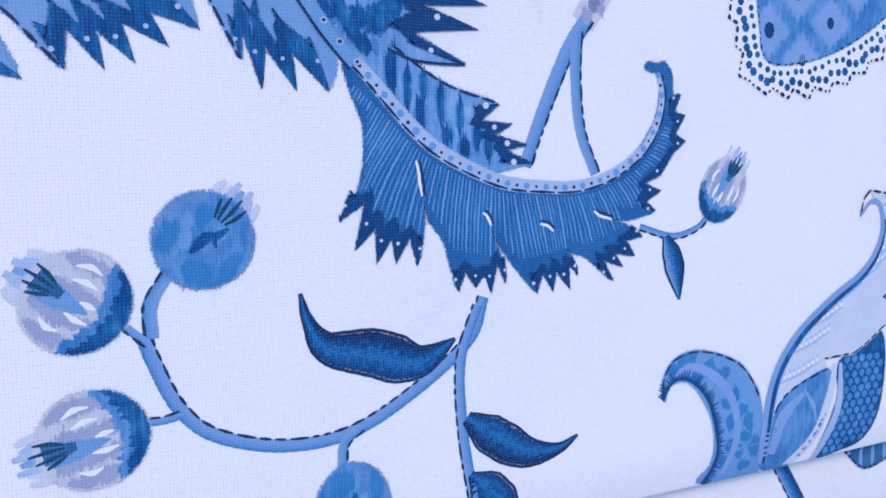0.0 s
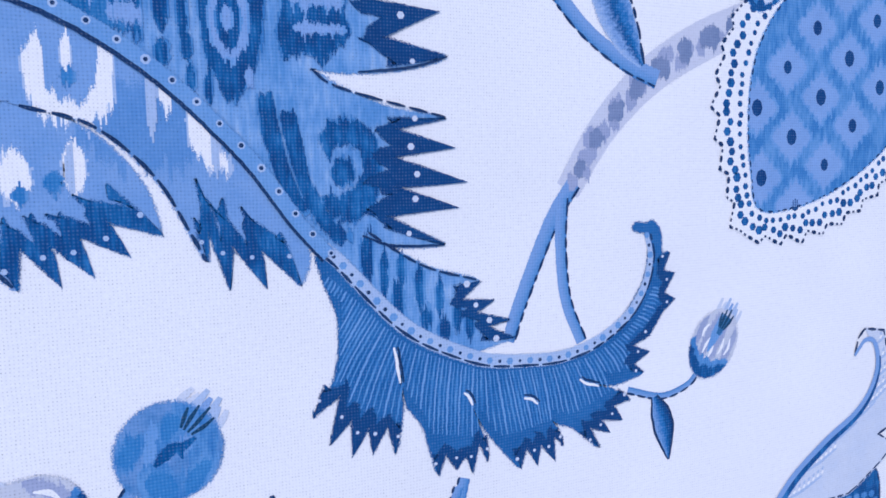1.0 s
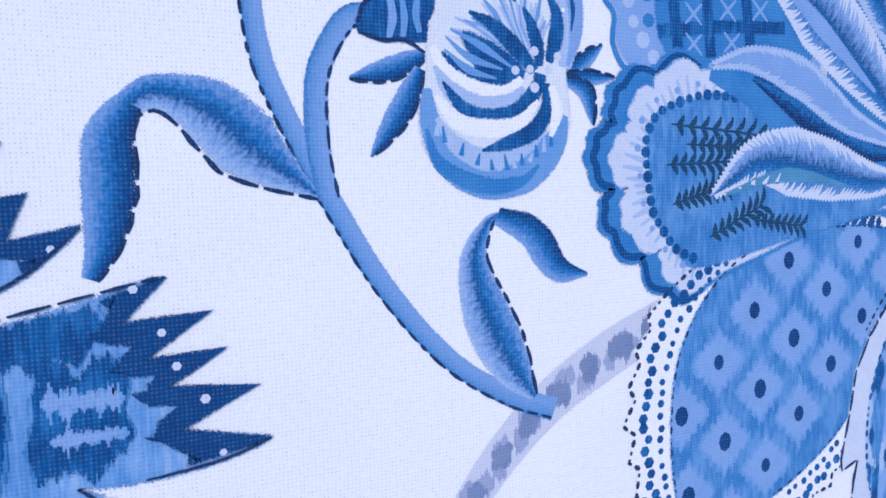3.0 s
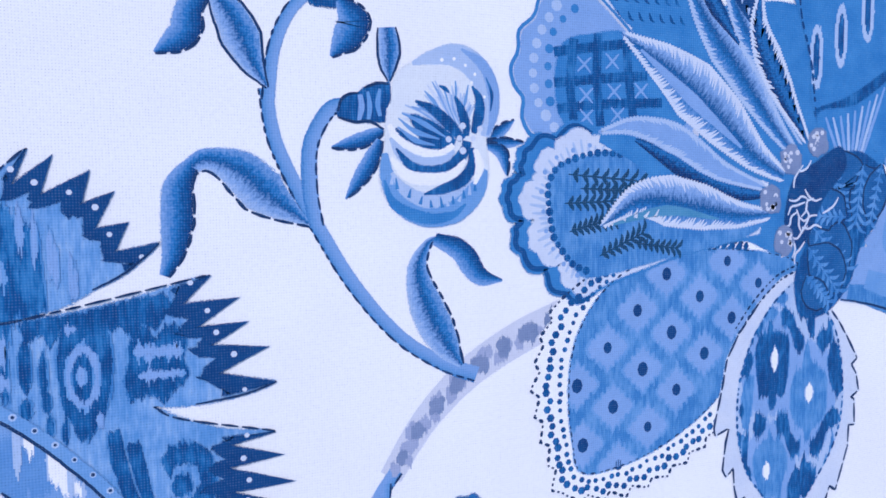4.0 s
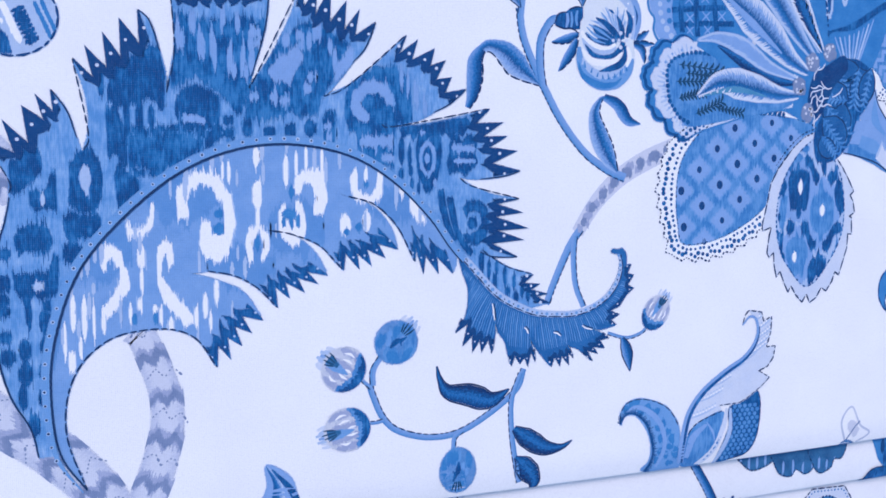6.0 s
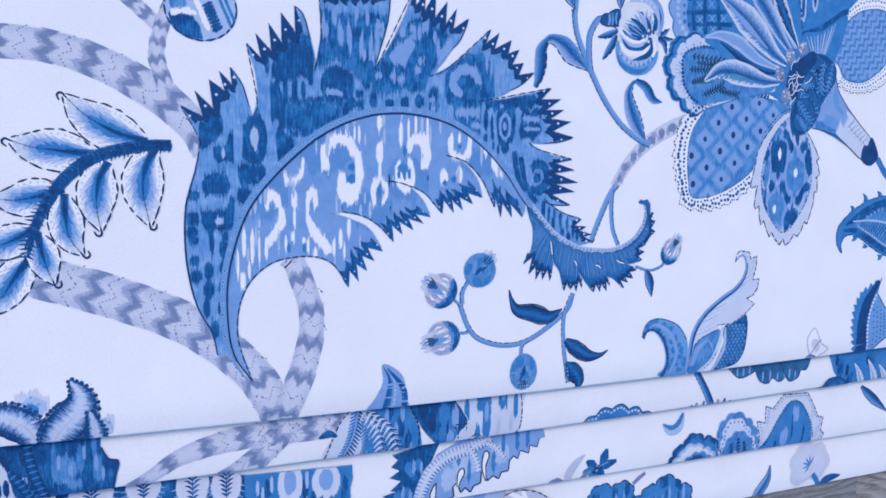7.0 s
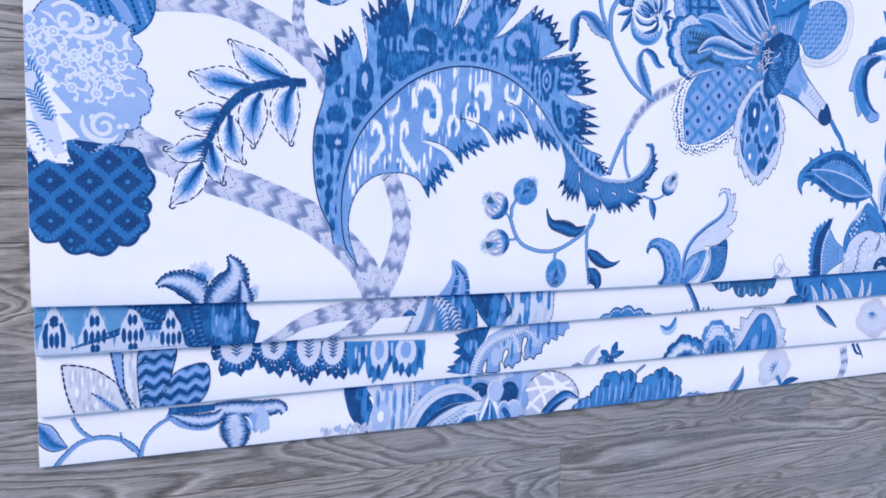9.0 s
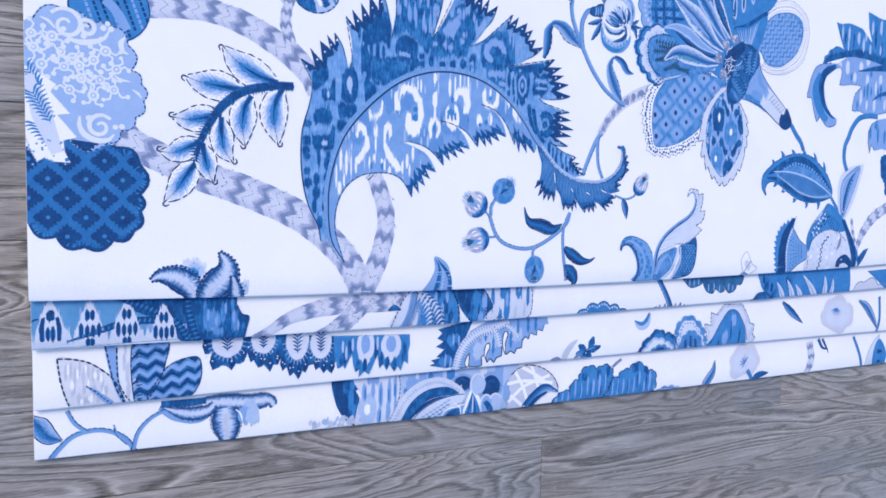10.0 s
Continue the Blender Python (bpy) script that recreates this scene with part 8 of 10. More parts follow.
b = Print("main", 6)
fernp = [Vector(p) for p in [(0.2, 116.9), (6.7, 113.2), (13.4, 108.9), (10.9, 104.9), (19.6, 94.6), (13.7, 93.7), (22.4, 82.9), (16.4, 81.3), (16.8, 75.8), (19.5, 70.2), (11.9, 70.6), (8.0, 72.3), (5.1, 70.0), (1.9, 76.2), (-0.6, 84.7)]]
b.fill(fernp, unprinted)
fern(b, (1.1, 115.4), (7.6, 107.4), 5.0, mid, 6)
fern(b, (2.8, 106.4), (11.7, 88.7), 6.5, mid, 10)
fern(b, (4.5, 89.3), (14.4, 75.7), 6.0, mid, 9)
b.ribbon([(1.5, 112.8), (6.5, 95.9), (13.9, 74.6)], [4, 9, 5], mist)
fern(b, (3.3, 104.3), (11.2, 89.7), 5.5, mid, 9)
b.dots([Vector((5.7, 76.4)) + Vector((rng.uniform(-5, 12), rng.uniform(-8, 5))) for k in range(16)], 0.6, sky_ink, 6)
b.stroke(fernp[10:], 0.6, sky_ink, 1.2, 0.6, smooth=False)
b.done("printed_leaf", "white leaf with a blue fern drawn on it")

# ---- flower on the lower side ----
b = Print("main", 2)
for c, rx, ry in (((78.9, 14.2), 6.5, 6.0), ((104.8, 3.8), 4.2, 3.4)):
    b.ikat([ell(c, rx, ry, 0, 16, 0.2)], mist, 0.3, 1.6)
    b.ikat([ell((c[0] + 0.6, c[1] - 1.2), rx * 0.66, ry * 0.66, 0, 14, 0.2)], pale, 0.3, 1.6)
    b.ikat([ell((c[0], c[1] - 2.2), rx * 0.36, ry * 0.5, 0, 14, 0.2)], mid if rx > 5 else pale, 0.3, 1.4)
    b.dots([(c[0] - rx * 0.45, c[1] + ry * 0.2), (c[0] + rx * 0.4, c[1] + 0.6), (c[0], c[1] + ry * 0.6)], 0.7, sky_ink, 7)
for spine, w, prof in (([(80.9, -5.3), (78.0, 4.1), (70.8, 9.9), (62.3, 11.3), (57.5, 9.0)], 14, (0.5, 0.8, 1.0, 0.95, 0.6, 0.15)), ([(83.3, -7.0), (88.4, 2.2), (95.3, 9.9), (96.6, 16.8), (92.9, 23.4)], 17, (0.4, 0.8, 1.0, 0.95, 0.55, 0.1)), ([(102.0, -7.8), (101.4, 1.8), (99.6, 9.8)], 8, (0.9, 1.0, 0.3))):
    b.ribbon(spine, [w * k for k in prof], edge_wash)
    leaf(b, spine, w, edge_wash, True, None, prof, 1.0)
    b.stroke(spine[:3], 0.8, lilac)
    q = even(curve(spine, 8), 1.7)
    for i, (u, d) in enumerate(zip(q, normals(q))):
        r = i / max(1, len(q) - 1) * (len(prof) - 1)
        k = min(int(r), len(prof) - 2)
        ww = w * (prof[k] + (prof[k + 1] - prof[k]) * (r - k)) / 2
        b.dots([u + d * ww, u - d * ww], 0.8, navy, 7)
b.done("printed_flower", "small dark-edged flower cut by the fold")
b = Print("main", 2)
pt = curve([(213.3, -7.3), (218.9, 3.2), (222.6, 10.9), (222.5, 19.1), (231.1, 13.6), (233.7, 2.8), (234.7, -8.1)], 5, True)
b.fill(pt, sky_ink)
b.ribbon([(222.5, 18.7), (226.5, 10.1), (224.8, -5.9)], [0.5, 5, 7], feather_wash)
b.ribbon([(224.4, 17.3), (232.4, 6.4), (233.1, -7.3)], [0.5, 2.4, 2.6], deep)
b.done("printed_petal", "pointed blue petal cut by the fold")

# ---- first pleat ----
b = Print("one", 0)
ban = [Vector(p) for p in [(-0.5, 3.2), (53.9, 1.3), (66.7, -7.0), (75.4, -16.8), (75.4, -24.7), (49.5, -24.9), (30.2, -25.5), (-1.0, -25.8)]]
b.fill(ban, ink("banner_ink", srgb(78, 138, 208), srgb(104, 158, 222), 60))
wave = []
for k in range(6):
    c = Vector((10.1, -18.3)) + Vector((k * 17.5 - 17.5, k * 0.3))
    wave.append([c + Vector(q) for q in ((-9, -9), (-8, -3), (-5, 3), (-3, 8), (-1, 12), (1, 12), (3, 8), (5, 3), (8, -3), (9, -9))])
b.ikat(wave, mist, 0.3, 3.2, ban)
b.ikat([bar((w[4][0] + rng.uniform(-5, 5), w[4][1] - rng.uniform(2, 14)), rng.uniform(1, 2.4), rng.uniform(4, 9)) for w in wave for k in range(3)], sky_ink, 0.3, 1.6, ban)
for c, big in (((9.1, -14.3), True), ((27.5, -15.7), False), ((45.2, -15.9), False), ((63.7, -18.6), False)):
    halo_ = [Vector((c[0] + x, c[1] + y)) for x, y in ((-7.5, -9), (-6, -1), (-4, 6), (-1.5, 11), (0, 14), (1.5, 11), (4, 6), (6, -1), (7.5, -9))]
    b.ikat([halo_], mist, 0.3, 2.2, ban)
    if big:
        dyed(b, [[Vector((c[0] + s * x, c[1] + y)) for x, y in ((4.6, -7.5), (5.0, -1), (4.0, 4), (2.6, 4.5), (3.0, 0), (3.0, -7))] for s in (-1, 1)] + [bar((c[0], c[1] + 5.6), 3.4, 5.4), bar((c[0] - 1.2, c[1] - 4), 1.6, 7), bar((c[0] + 1.2, c[1] - 4), 1.6, 7)], navy, mid, ban, 0.5)
    else:
        dyed(b, [bar((c[0] + x, c[1] + y), 1.7, h) for x, y, h in ((-1.2, 6.5, 5), (1.2, 6.5, 5), (-4.2, -1.5, 7), (4.2, -1.5, 7), (-1.4, -2, 6), (1.4, -2, 6), (-1.1, -8, 4), (1.1, -8, 4))], navy, mid, ban, 0.5)
b.stroke([(0.5, -11.4), (2.3, -10.3), (3.8, -10.1)], 0.6, line)
b.done("printed_border", "thread-dyed pale blue petal with dark ovals")
b = Print("one", 2)
dk = [Vector(p) for p in [(40.0, 3.3), (102.7, 1.2), (102.1, -6.9), (105.2, -12.2), (109.0, -13.7), (107.7, -20.1), (106.5, -28.5), (90.4, -29.4), (75.4, -28.4), (66.6, -19.4), (56.6, -11.1), (45.5, -6.0)]]
b.fill(dk, deep)
dyed(b, [ell((88.7, -15.2), 4.5, 5.3), bar((95.0, -11.0), 2.4, 8.0), bar((101.3, -15.4), 3.0, 9.6), bar((85.1, -9.0), 1.2, 6.6), bar((92.4, -21.5), 5.0, 2.8), bar((100.1, -5.9), 1.4, 5.4)], half_blue, mid, dk, 1.6)
dyed(b, [bar((86.9, -11.7), 1.2, 5.4), bar((91.2, -15.4), 1.8, 3.2), bar((100.7, -13.4), 1.4, 5.4), bar((103.2, -18.3), 1.2, 4.0), bar((96.3, -8.4), 1.0, 4.8), bar((89.3, -19.9), 2.4, 1.6)], sky_ink, half_blue, dk, 1.2)
b.ikat([bar((66.7, -11.6), 6, 8), bar((58.1, -6.6), 5, 5), bar((75.5, -7.3), 5, 8)], navy, 0.4, 1.4, dk)
for pts in ([(16.5, -22.8), (27.6, -19.3), (42.6, -14.4), (56.6, -13.3), (69.5, -16.5), (79.8, -26.8)], [(40.0, -1.3), (55.2, -6.5), (69.5, -14.9), (76.8, -26.6)], [(75.5, -1.1), (76.9, -12.1), (81.3, -26.9)]):
    b.ribbon(pts, [0.6, 3.6, 4.4, 4, 3], dark_band)
    e = even(curve(pts, 8), 2.6)
    for u, d in zip(e, normals(e)):
        b.ribbon([u - d * 1.3, u + d * 1.3 + Vector((0.7, 0))], [0.3, 0.9, 0.3], mid)
b.stroke([(102.7, -6.9), (105.2, -12.2), (109.0, -13.7), (107.7, -20.1), (105.9, -28.5)], 0.8, navy)
b.done("printed_flower", "dark blue bloom with leafy bands")
branch([(111.5, -27.8), (121.8, -22.5), (134.9, -14.9), (158.7, -9.9), (194.6, -9.0), (221.2, -7.5)], [5, 8, 11, 12, 12, 12], ("one", 0), 15).done("printed_branch")
branch([(148.5, -31.2), (162.3, -23.1), (176.3, -10.0), (183.5, -1.5)], [11, 12, 12, 11], ("one", 1), 15).done("printed_branch")
b = Print("one", 3)
fr = curve([(195.9, -25.2), (199.7, -15.2), (203.5, -7.5), (208.4, -1.4), (215.0, 1.4), (218.6, -5.3), (217.9, -19.8), (216.6, -26.9)], 5, True)
b.fill(fr, mist)
for spine in ([(203.8, -26.8), (209.0, -15.9), (212.1, -1.6)], [(214.6, -27.7), (217.1, -18.2), (214.9, -6.6)]):
    q = even(curve(spine, 6), 1.7)
    for u, d in list(zip(q, normals(q)))[1:-1]:
        b.ribbon([u, u + d * 3.6 + Vector((0, -2.2))], [1.5, 0.6], mid)
        b.ribbon([u, u - d * 3.2 + Vector((0, -2.2))], [1.4, 0.6], deep)
    b.stroke(spine, 0.8, sky_ink)
b.stroke([(195.9, -25.2), (199.7, -15.2), (203.5, -7.5), (208.1, -2.3)], 0.7, line, 1.8, 0.4)
side = curve([(217.4, 2.9), (230.4, 3.8), (237.6, -6.4), (241.8, -16.7), (241.1, -29.0), (219.0, -27.8), (216.4, -13.2)], 5, True)
b.fill(side, mid)
b.ikat([bar(c, 3.4, 9) for c in [(227.1, -4.2), (232.5, -12.7), (236.3, -21.2), (229.3, -22.4)]], deep, 0.35, 1.8, side)
b.ikat([bar(c, 2.2, 8) for c in [(233.4, -6.2), (230.2, -15.8), (238.2, -26.4), (225.5, -8.9)]], sky_ink, 0.35, 1.6, side)
for spine in ([(212.7, -1.7), (218.6, -8.5), (222.3, -20.2), (221.5, -28.0)], [(215.1, -2.8), (225.6, -12.2), (230.4, -24.1)]):
    q = even(curve(spine, 6), 3.0)
    for u, d in list(zip(q, normals(q)))[1:]:
        b.ribbon([u, u + d * 3.4 + Vector((0.4, -2.6))], [1.6, 0.4], mist)
        b.ribbon([u, u - d * 2.6 + Vector((-0.2, -2.6))], [1.4, 0.4], mist)
        b.ribbon([u + Vector((0.8, -0.6)), u + d * 3.6 + Vector((1.2, -3.2))], [0.9, 0.5], navy)
b.stroke([(231.5, 1.5), (237.6, -4.8), (241.8, -15.7), (241.4, -29.0)], 0.9, line, 2.2, 0.3)
b.ribbon([(193.1, -14.1), (197.7, -12.5), (201.6, -14.1)], [0.6, 3.4, 0.8], deep)
b.done("printed_leaf", "blue and white veined leaves cut by the fold")
b = Print("one", 3)
bell = curve([(237.4, 1.1), (262.7, 0.4), (266.7, -10.0), (263.5, -23.3), (256.2, -27.8), (248.0, -20.5), (242.1, -12.4)], 5, True)
b.fill(bell, deep)
b.ikat([bar((254.9, -9.2), 6, 10), bar((259.6, -17.9), 5, 14), bar((254.1, -19.2), 4, 9)], mid, 0.35, 2.4, bell)
b.ikat([bar((260.5, -11.2), 3.4, 9), bar((258.3, -22.9), 4, 7)], sky_ink, 0.35, 2.4, bell)
b.ikat([bar((244.0, -5.2), 5, 10), bar((248.5, -12.8), 4, 9)], navy, 0.35, 2.0, bell)
pet = curve([(261.9, 0.5), (296.0, 1.5), (296.5, -10.7), (295.1, -22.8), (284.3, -24.5), (270.9, -23.9), (260.7, -27.9), (262.6, -20.5), (267.6, -15.1), (264.4, -8.1)], 5, True)
b.fill(pet, mist)
b.ikat([bar((275.9, -4.4), 8, 10), bar((277.4, -14.8), 4.4, 20), bar((286.2, -4.6), 5, 8), bar((266.7, -10.0), 3, 14), bar((293.3, -8.7), 2.4, 12), bar((272.8, -22.3), 3, 8)], mid, 0.35, 2.2, pet)
b.ikat([bar((277.3, -10.7), 2.2, 8), bar((286.5, -2.9), 2, 5)], sky_ink, 0.35, 1.4, pet)
b.ikat([bar((284.1, -20.0), 2.0, 9), bar((291.0, -17.2), 2.0, 9)], lilac, 0.35, 1.4, pet)
b.stroke([(295.7, -0.2), (296.9, -10.8), (295.1, -22.8), (284.3, -24.5), (276.6, -24.4), (272.7, -21.3), (269.1, -23.7), (262.1, -28.3), (262.6, -20.5), (260.3, -15.6), (266.9, -15.4), (263.7, -9.1), (259.8, -2.8)], 0.75, line, 2.4, 0.3)
b.done("printed_flower", "blue and white bell with striped petals")
b = Print("one", 1)
sc = scallop([(334.0, -25.3), (341.4, -20.0), (350.9, -17.2), (361.7, -18.5), (370.8, -21.3), (379.0, -26.6)])
b.fill(sc + [Vector(p) for p in [(378.3, -32.8), (334.1, -30.5)]], mid)
b.stroke(sc, 0.7, navy, smooth=False)
b.dots(even([p + Vector((0, -2)) for p in sc], 2.2), 0.7, mist)
for k in range(6):
    c = Vector((344.9, -25.0)) + Vector((k * 3.8, 0))
    b.ribbon([c, c + Vector((0, 3.4))], [1.5, 0.4], navy)
b.done("printed_blossom", "scalloped blue blossom cut by the fold")
b = Print("one", 1)
stem(b, [(403.7, 1.6), (411.7, -11.3), (419.8, -25.2)], [4.2, 4.6, 5], leaf_wash, shade=-1)
for k, (foot, top) in enumerate((((401.9, -24.2), (404.7, -20.6)), ((407.0, -23.6), (407.7, -19.5)), ((412.2, -23.8), (412.4, -18.9)), ((417.4, -23.6), (417.1, -19.9)), ((422.6, -23.5), (422.3, -18.9)), ((426.9, -23.2), (427.1, -18.6)), ((432.3, -23.9), (431.0, -20.4)), ((398.8, -24.9), (397.6, -21.6)), ((436.6, -24.5), (439.7, -22.9)), ((419.6, -25.4), (421.5, -22.2)), ((409.2, -25.4), (410.0, -22.5)))):
    u, v = Vector(foot), Vector(top)
    b.ribbon([u - (v - u) * 0.5, u, v], [2.6, 3.0, 1.0], (lilac_pale, pale)[k % 2])
    b.ribbon([u, u.lerp(v, 0.5), v], [0.6, 1.5, 1.1], (slate, lilac_dark, deep)[k % 3])
b.done("printed_stem", "blue stem over a hazy blossom")
b = Print("one", 1)
for o in ([(428.7, 0.6), (431.0, -4.1), (436.2, -7.5), (443.0, -6.3), (447.8, -3.4), (448.4, 1.6)], [(446.4, 1.7), (447.9, -5.0), (451.4, -10.7), (457.6, -12.6), (460.5, -9.6), (465.8, -12.3), (469.8, -10.1), (470.3, -4.6), (470.9, 0.6)], [(467.8, 0.7), (469.6, -7.7), (474.2, -12.8), (480.3, -10.7), (482.0, -6.8), (486.8, -6.2), (487.6, 1.8)]):
    q = curve(o, 5, True)
    b.fill(q, teal_dark)
    x0, x1 = min(p.x for p in q), max(p.x for p in q)
    y0 = min(p.y for p in q)
    b.ikat([bar((x0 + (x1 - x0) * (k + 0.5) / 5, y0 + rng.uniform(3, 5)), 1.2, rng.uniform(4, 6)) for k in range(5)], sky_ink, 0.3, 1.2, q)
    b.stroke(q, 0.7, line, 1.4, 0.4, smooth=False)
b.done("printed_blossom", "small dark ruffled blossom cut by the fold")
b = Print("one", 2)
rt = [Vector(p) for p in [(503.9, 1.1), (508.7, -9.4), (516.8, -18.1), (524.0, -23.1), (529.9, -26.0), (559.0, -26.1), (579.8, -23.9), (599.9, -21.6), (613.3, -17.0), (610.5, 5.2), (555.7, 3.9)]]
b.fill(rt, mid)
b.ikat([bar((514.1, -7.6), 5, 10), bar((523.3, -16.4), 5, 8), bar((539.2, -4.6), 8, 5), bar((591.1, -15.8), 4, 12)], deep, 0.35, 2.0, rt)
b.ikat([bar((510.9, -3.3), 2.4, 6), bar((519.9, -9.9), 2.4, 7)], navy, 0.35, 1.6, rt)
for base, tip, w in (((536.6, -23.8), (525.7, -6.1), 4.6), ((548.2, -24.6), (536.9, -4.5), 4.8), ((558.8, -24.4), (546.5, -8.4), 4.4), ((575.5, -23.6), (555.1, -1.1), 5.2), ((582.7, -23.2), (580.3, -2.3), 5.0), ((590.1, -22.8), (590.4, -4.9), 4.2)):
    u, v = Vector(base), Vector(tip)
    b.ribbon([u, u.lerp(v, 0.55) + Vector((0.5, 0)), v], [w, w * 0.9, w * 0.1], mist)
    b.ribbon([u, u.lerp(v, 0.85)], [1.3, 0.3], lilac_dark)
    for k in range(6):
        c = u.lerp(v, k / 6.5)
        for sg in (1, -1):
            b.ribbon([c, c + Vector((sg * w * 0.36, 1.2))], [0.7, 0.3], pale)
lo = curve([(493.3, -24.5), (500.4, -20.0), (505.4, -14.5), (514.2, -14.2), (523.7, -19.7), (528.7, -25.0), (513.1, -26.6)], 5, True)
b.fill(lo, deep)
b.ikat([bar((508.3, -21.7), 3, 6), bar((517.0, -20.1), 3, 6)], mid, 0.35, 1.6, lo)
b.stroke(lo, 0.7, line, 2, 0.4, smooth=False)
b.done("printed_flower", "blue bloom with pale inner petals")
b = Print("one", 1)
lf = scallop([(610.4, -30.4), (617.9, -16.1), (630.3, -9.1), (648.9, -12.1), (664.5, -20.2), (676.9, -30.8), (685.3, -39.3)])
b.fill(lf + [Vector(p) for p in [(686.1, -49.1), (611.5, -45.1)]], lilac_pale)
b.stroke(lf, 0.8, lilac_dark, smooth=False)
b.fill([Vector(p) for p in [(633.2, 0.6), (666.6, 1.9), (713.7, -1.1), (699.5, -21.4), (660.4, -16.0)]], mid)
b.done("printed_blossom", "pale lilac ruffled blossom")

# ---- second pleat ----
b = Print("two", 1)
pl = curve([(11.5, -32.3), (19.0, -33.1), (26.9, -35.7), (34.9, -41.7), (39.2, -46.9), (42.4, -54.5), (43.5, -59.6), (36.0, -60.7), (23.9, -60.1), (17.1, -59.4), (15.1, -53.3), (12.9, -44.2)], 5, True)
b.fill(pl, ink("hazy_leaf_ink", srgb(206, 211, 242), srgb(216, 220, 247)))
dyed(b, [bar((15.5, -40.2), 1.4, 8.4), bar((17.9, -38.9), 1.0, 7.2), bar((19.7, -42.9), 1.4, 9.0), bar((22.1, -37.8), 1.0, 5.8), bar((23.6, -43.3), 1.4, 6.4), bar((26.3, -41.1), 1.0, 4.8), bar((28.4, -42.4), 1.6, 7.8), bar((30.8, -42.0), 1.4, 6.0), bar((18.8, -50.0), 2.0, 4.2), bar((24.1, -49.9), 1.6, 3.6), bar((28.8, -50.3), 1.8, 4.8), bar((32.6, -47.6), 1.4, 5.4), bar((34.8, -50.8), 1.2, 4.2), bar((25.3, -56.0), 3.8, 1.8), bar((21.4, -54.5), 1.4, 4.2), bar((30.9, -55.9), 1.6, 3.2)], ink("leaf_mark_ink", srgb(184, 192, 230), srgb(196, 203, 236)), lilac_pale, pl, 1.0)
dyed(b, [ell((16.6, -38.8), 0.5, 2.4), ell((21.0, -41.3), 0.5, 2.6), ell((25.0, -38.6), 0.5, 2.1), ell((29.5, -42.5), 0.8, 1.5), ell((32.4, -43.7), 0.6, 2.4), ell((18.3, -47.0), 1.0, 2.1), ell((27.2, -55.0), 1.3, 1.5), ell((22.9, -56.4), 0.8, 1.2), ell((33.1, -53.1), 0.8, 1.8), ell((26.2, -46.5), 0.6, 1.8)], unprinted, mist, pl, 0.8)
b.stroke([(11.5, -32.3), (19.0, -33.1), (26.9, -35.7), (34.9, -41.7), (39.2, -46.9), (42.4, -54.5), (43.7, -58.7)], 0.95, line, 2.6, 0.4)
b.stroke([(11.5, -32.3), (12.9, -44.2), (15.1, -53.3), (16.8, -58.2)], 0.95, line, 2.6, 0.4)
vein = [(24.9, -47.9), (29.4, -51.3), (33.6, -55.6), (37.4, -59.0)]
b.ribbon(vein, [0.5, 1.8, 2.6, 2.6], sky_ink)
b.stroke(vein, 0.8, line, 1.4, 0.5)
b.done("printed_leaf", "pale lilac leaf with a dashed outline")
b = Print("two", 2)
lp = curve([(41.5, -25.8), (50.9, -25.8), (50.6, -36.8), (50.2, -49.1), (50.4, -60.2), (45.7, -59.8), (42.4, -49.7), (40.9, -39.2)], 5, True)
b.fill(lp, bud_white)
dyed(b, [bar((43.7, -36.3), 1.2, 9.2), bar((45.3, -42.5), 1.6, 7.4), bar((47.5, -36.6), 1.2, 7.4), bar((45.7, -51.8), 1.8, 8.0), bar((48.6, -45.9), 1.0, 9.2), bar((44.3, -28.7), 1.0, 4.4), bar((48.7, -29.0), 1.4, 5.0)], lilac, lilac_pale, lp, 1.2)
b.ribbon([(36.4, -24.9), (37.9, -35.9), (39.7, -48.2), (43.5, -59.6)], [5.4, 4.6, 2.6, 1.6], sky_ink)
b.stroke([(34.0, -24.8), (35.8, -33.9), (37.6, -43.2), (40.2, -51.9), (43.5, -58.9)], 0.9, line, 2.4, 0.4)
b.stroke([(40.2, -25.2), (40.1, -36.1), (40.8, -47.1), (44.0, -54.7), (47.1, -59.3)], 0.9, line, 2.4, 0.4)
for u in even(curve([(50.1, -26.4), (49.7, -42.9), (50.1, -59.6)], 6), 1.9):
    b.ribbon([u, u + Vector((2.8, 0.5))], [0.9, 0.4], slate)
b.done("printed_stem", "pale blue stem and a pale leaf with dashed outlines")
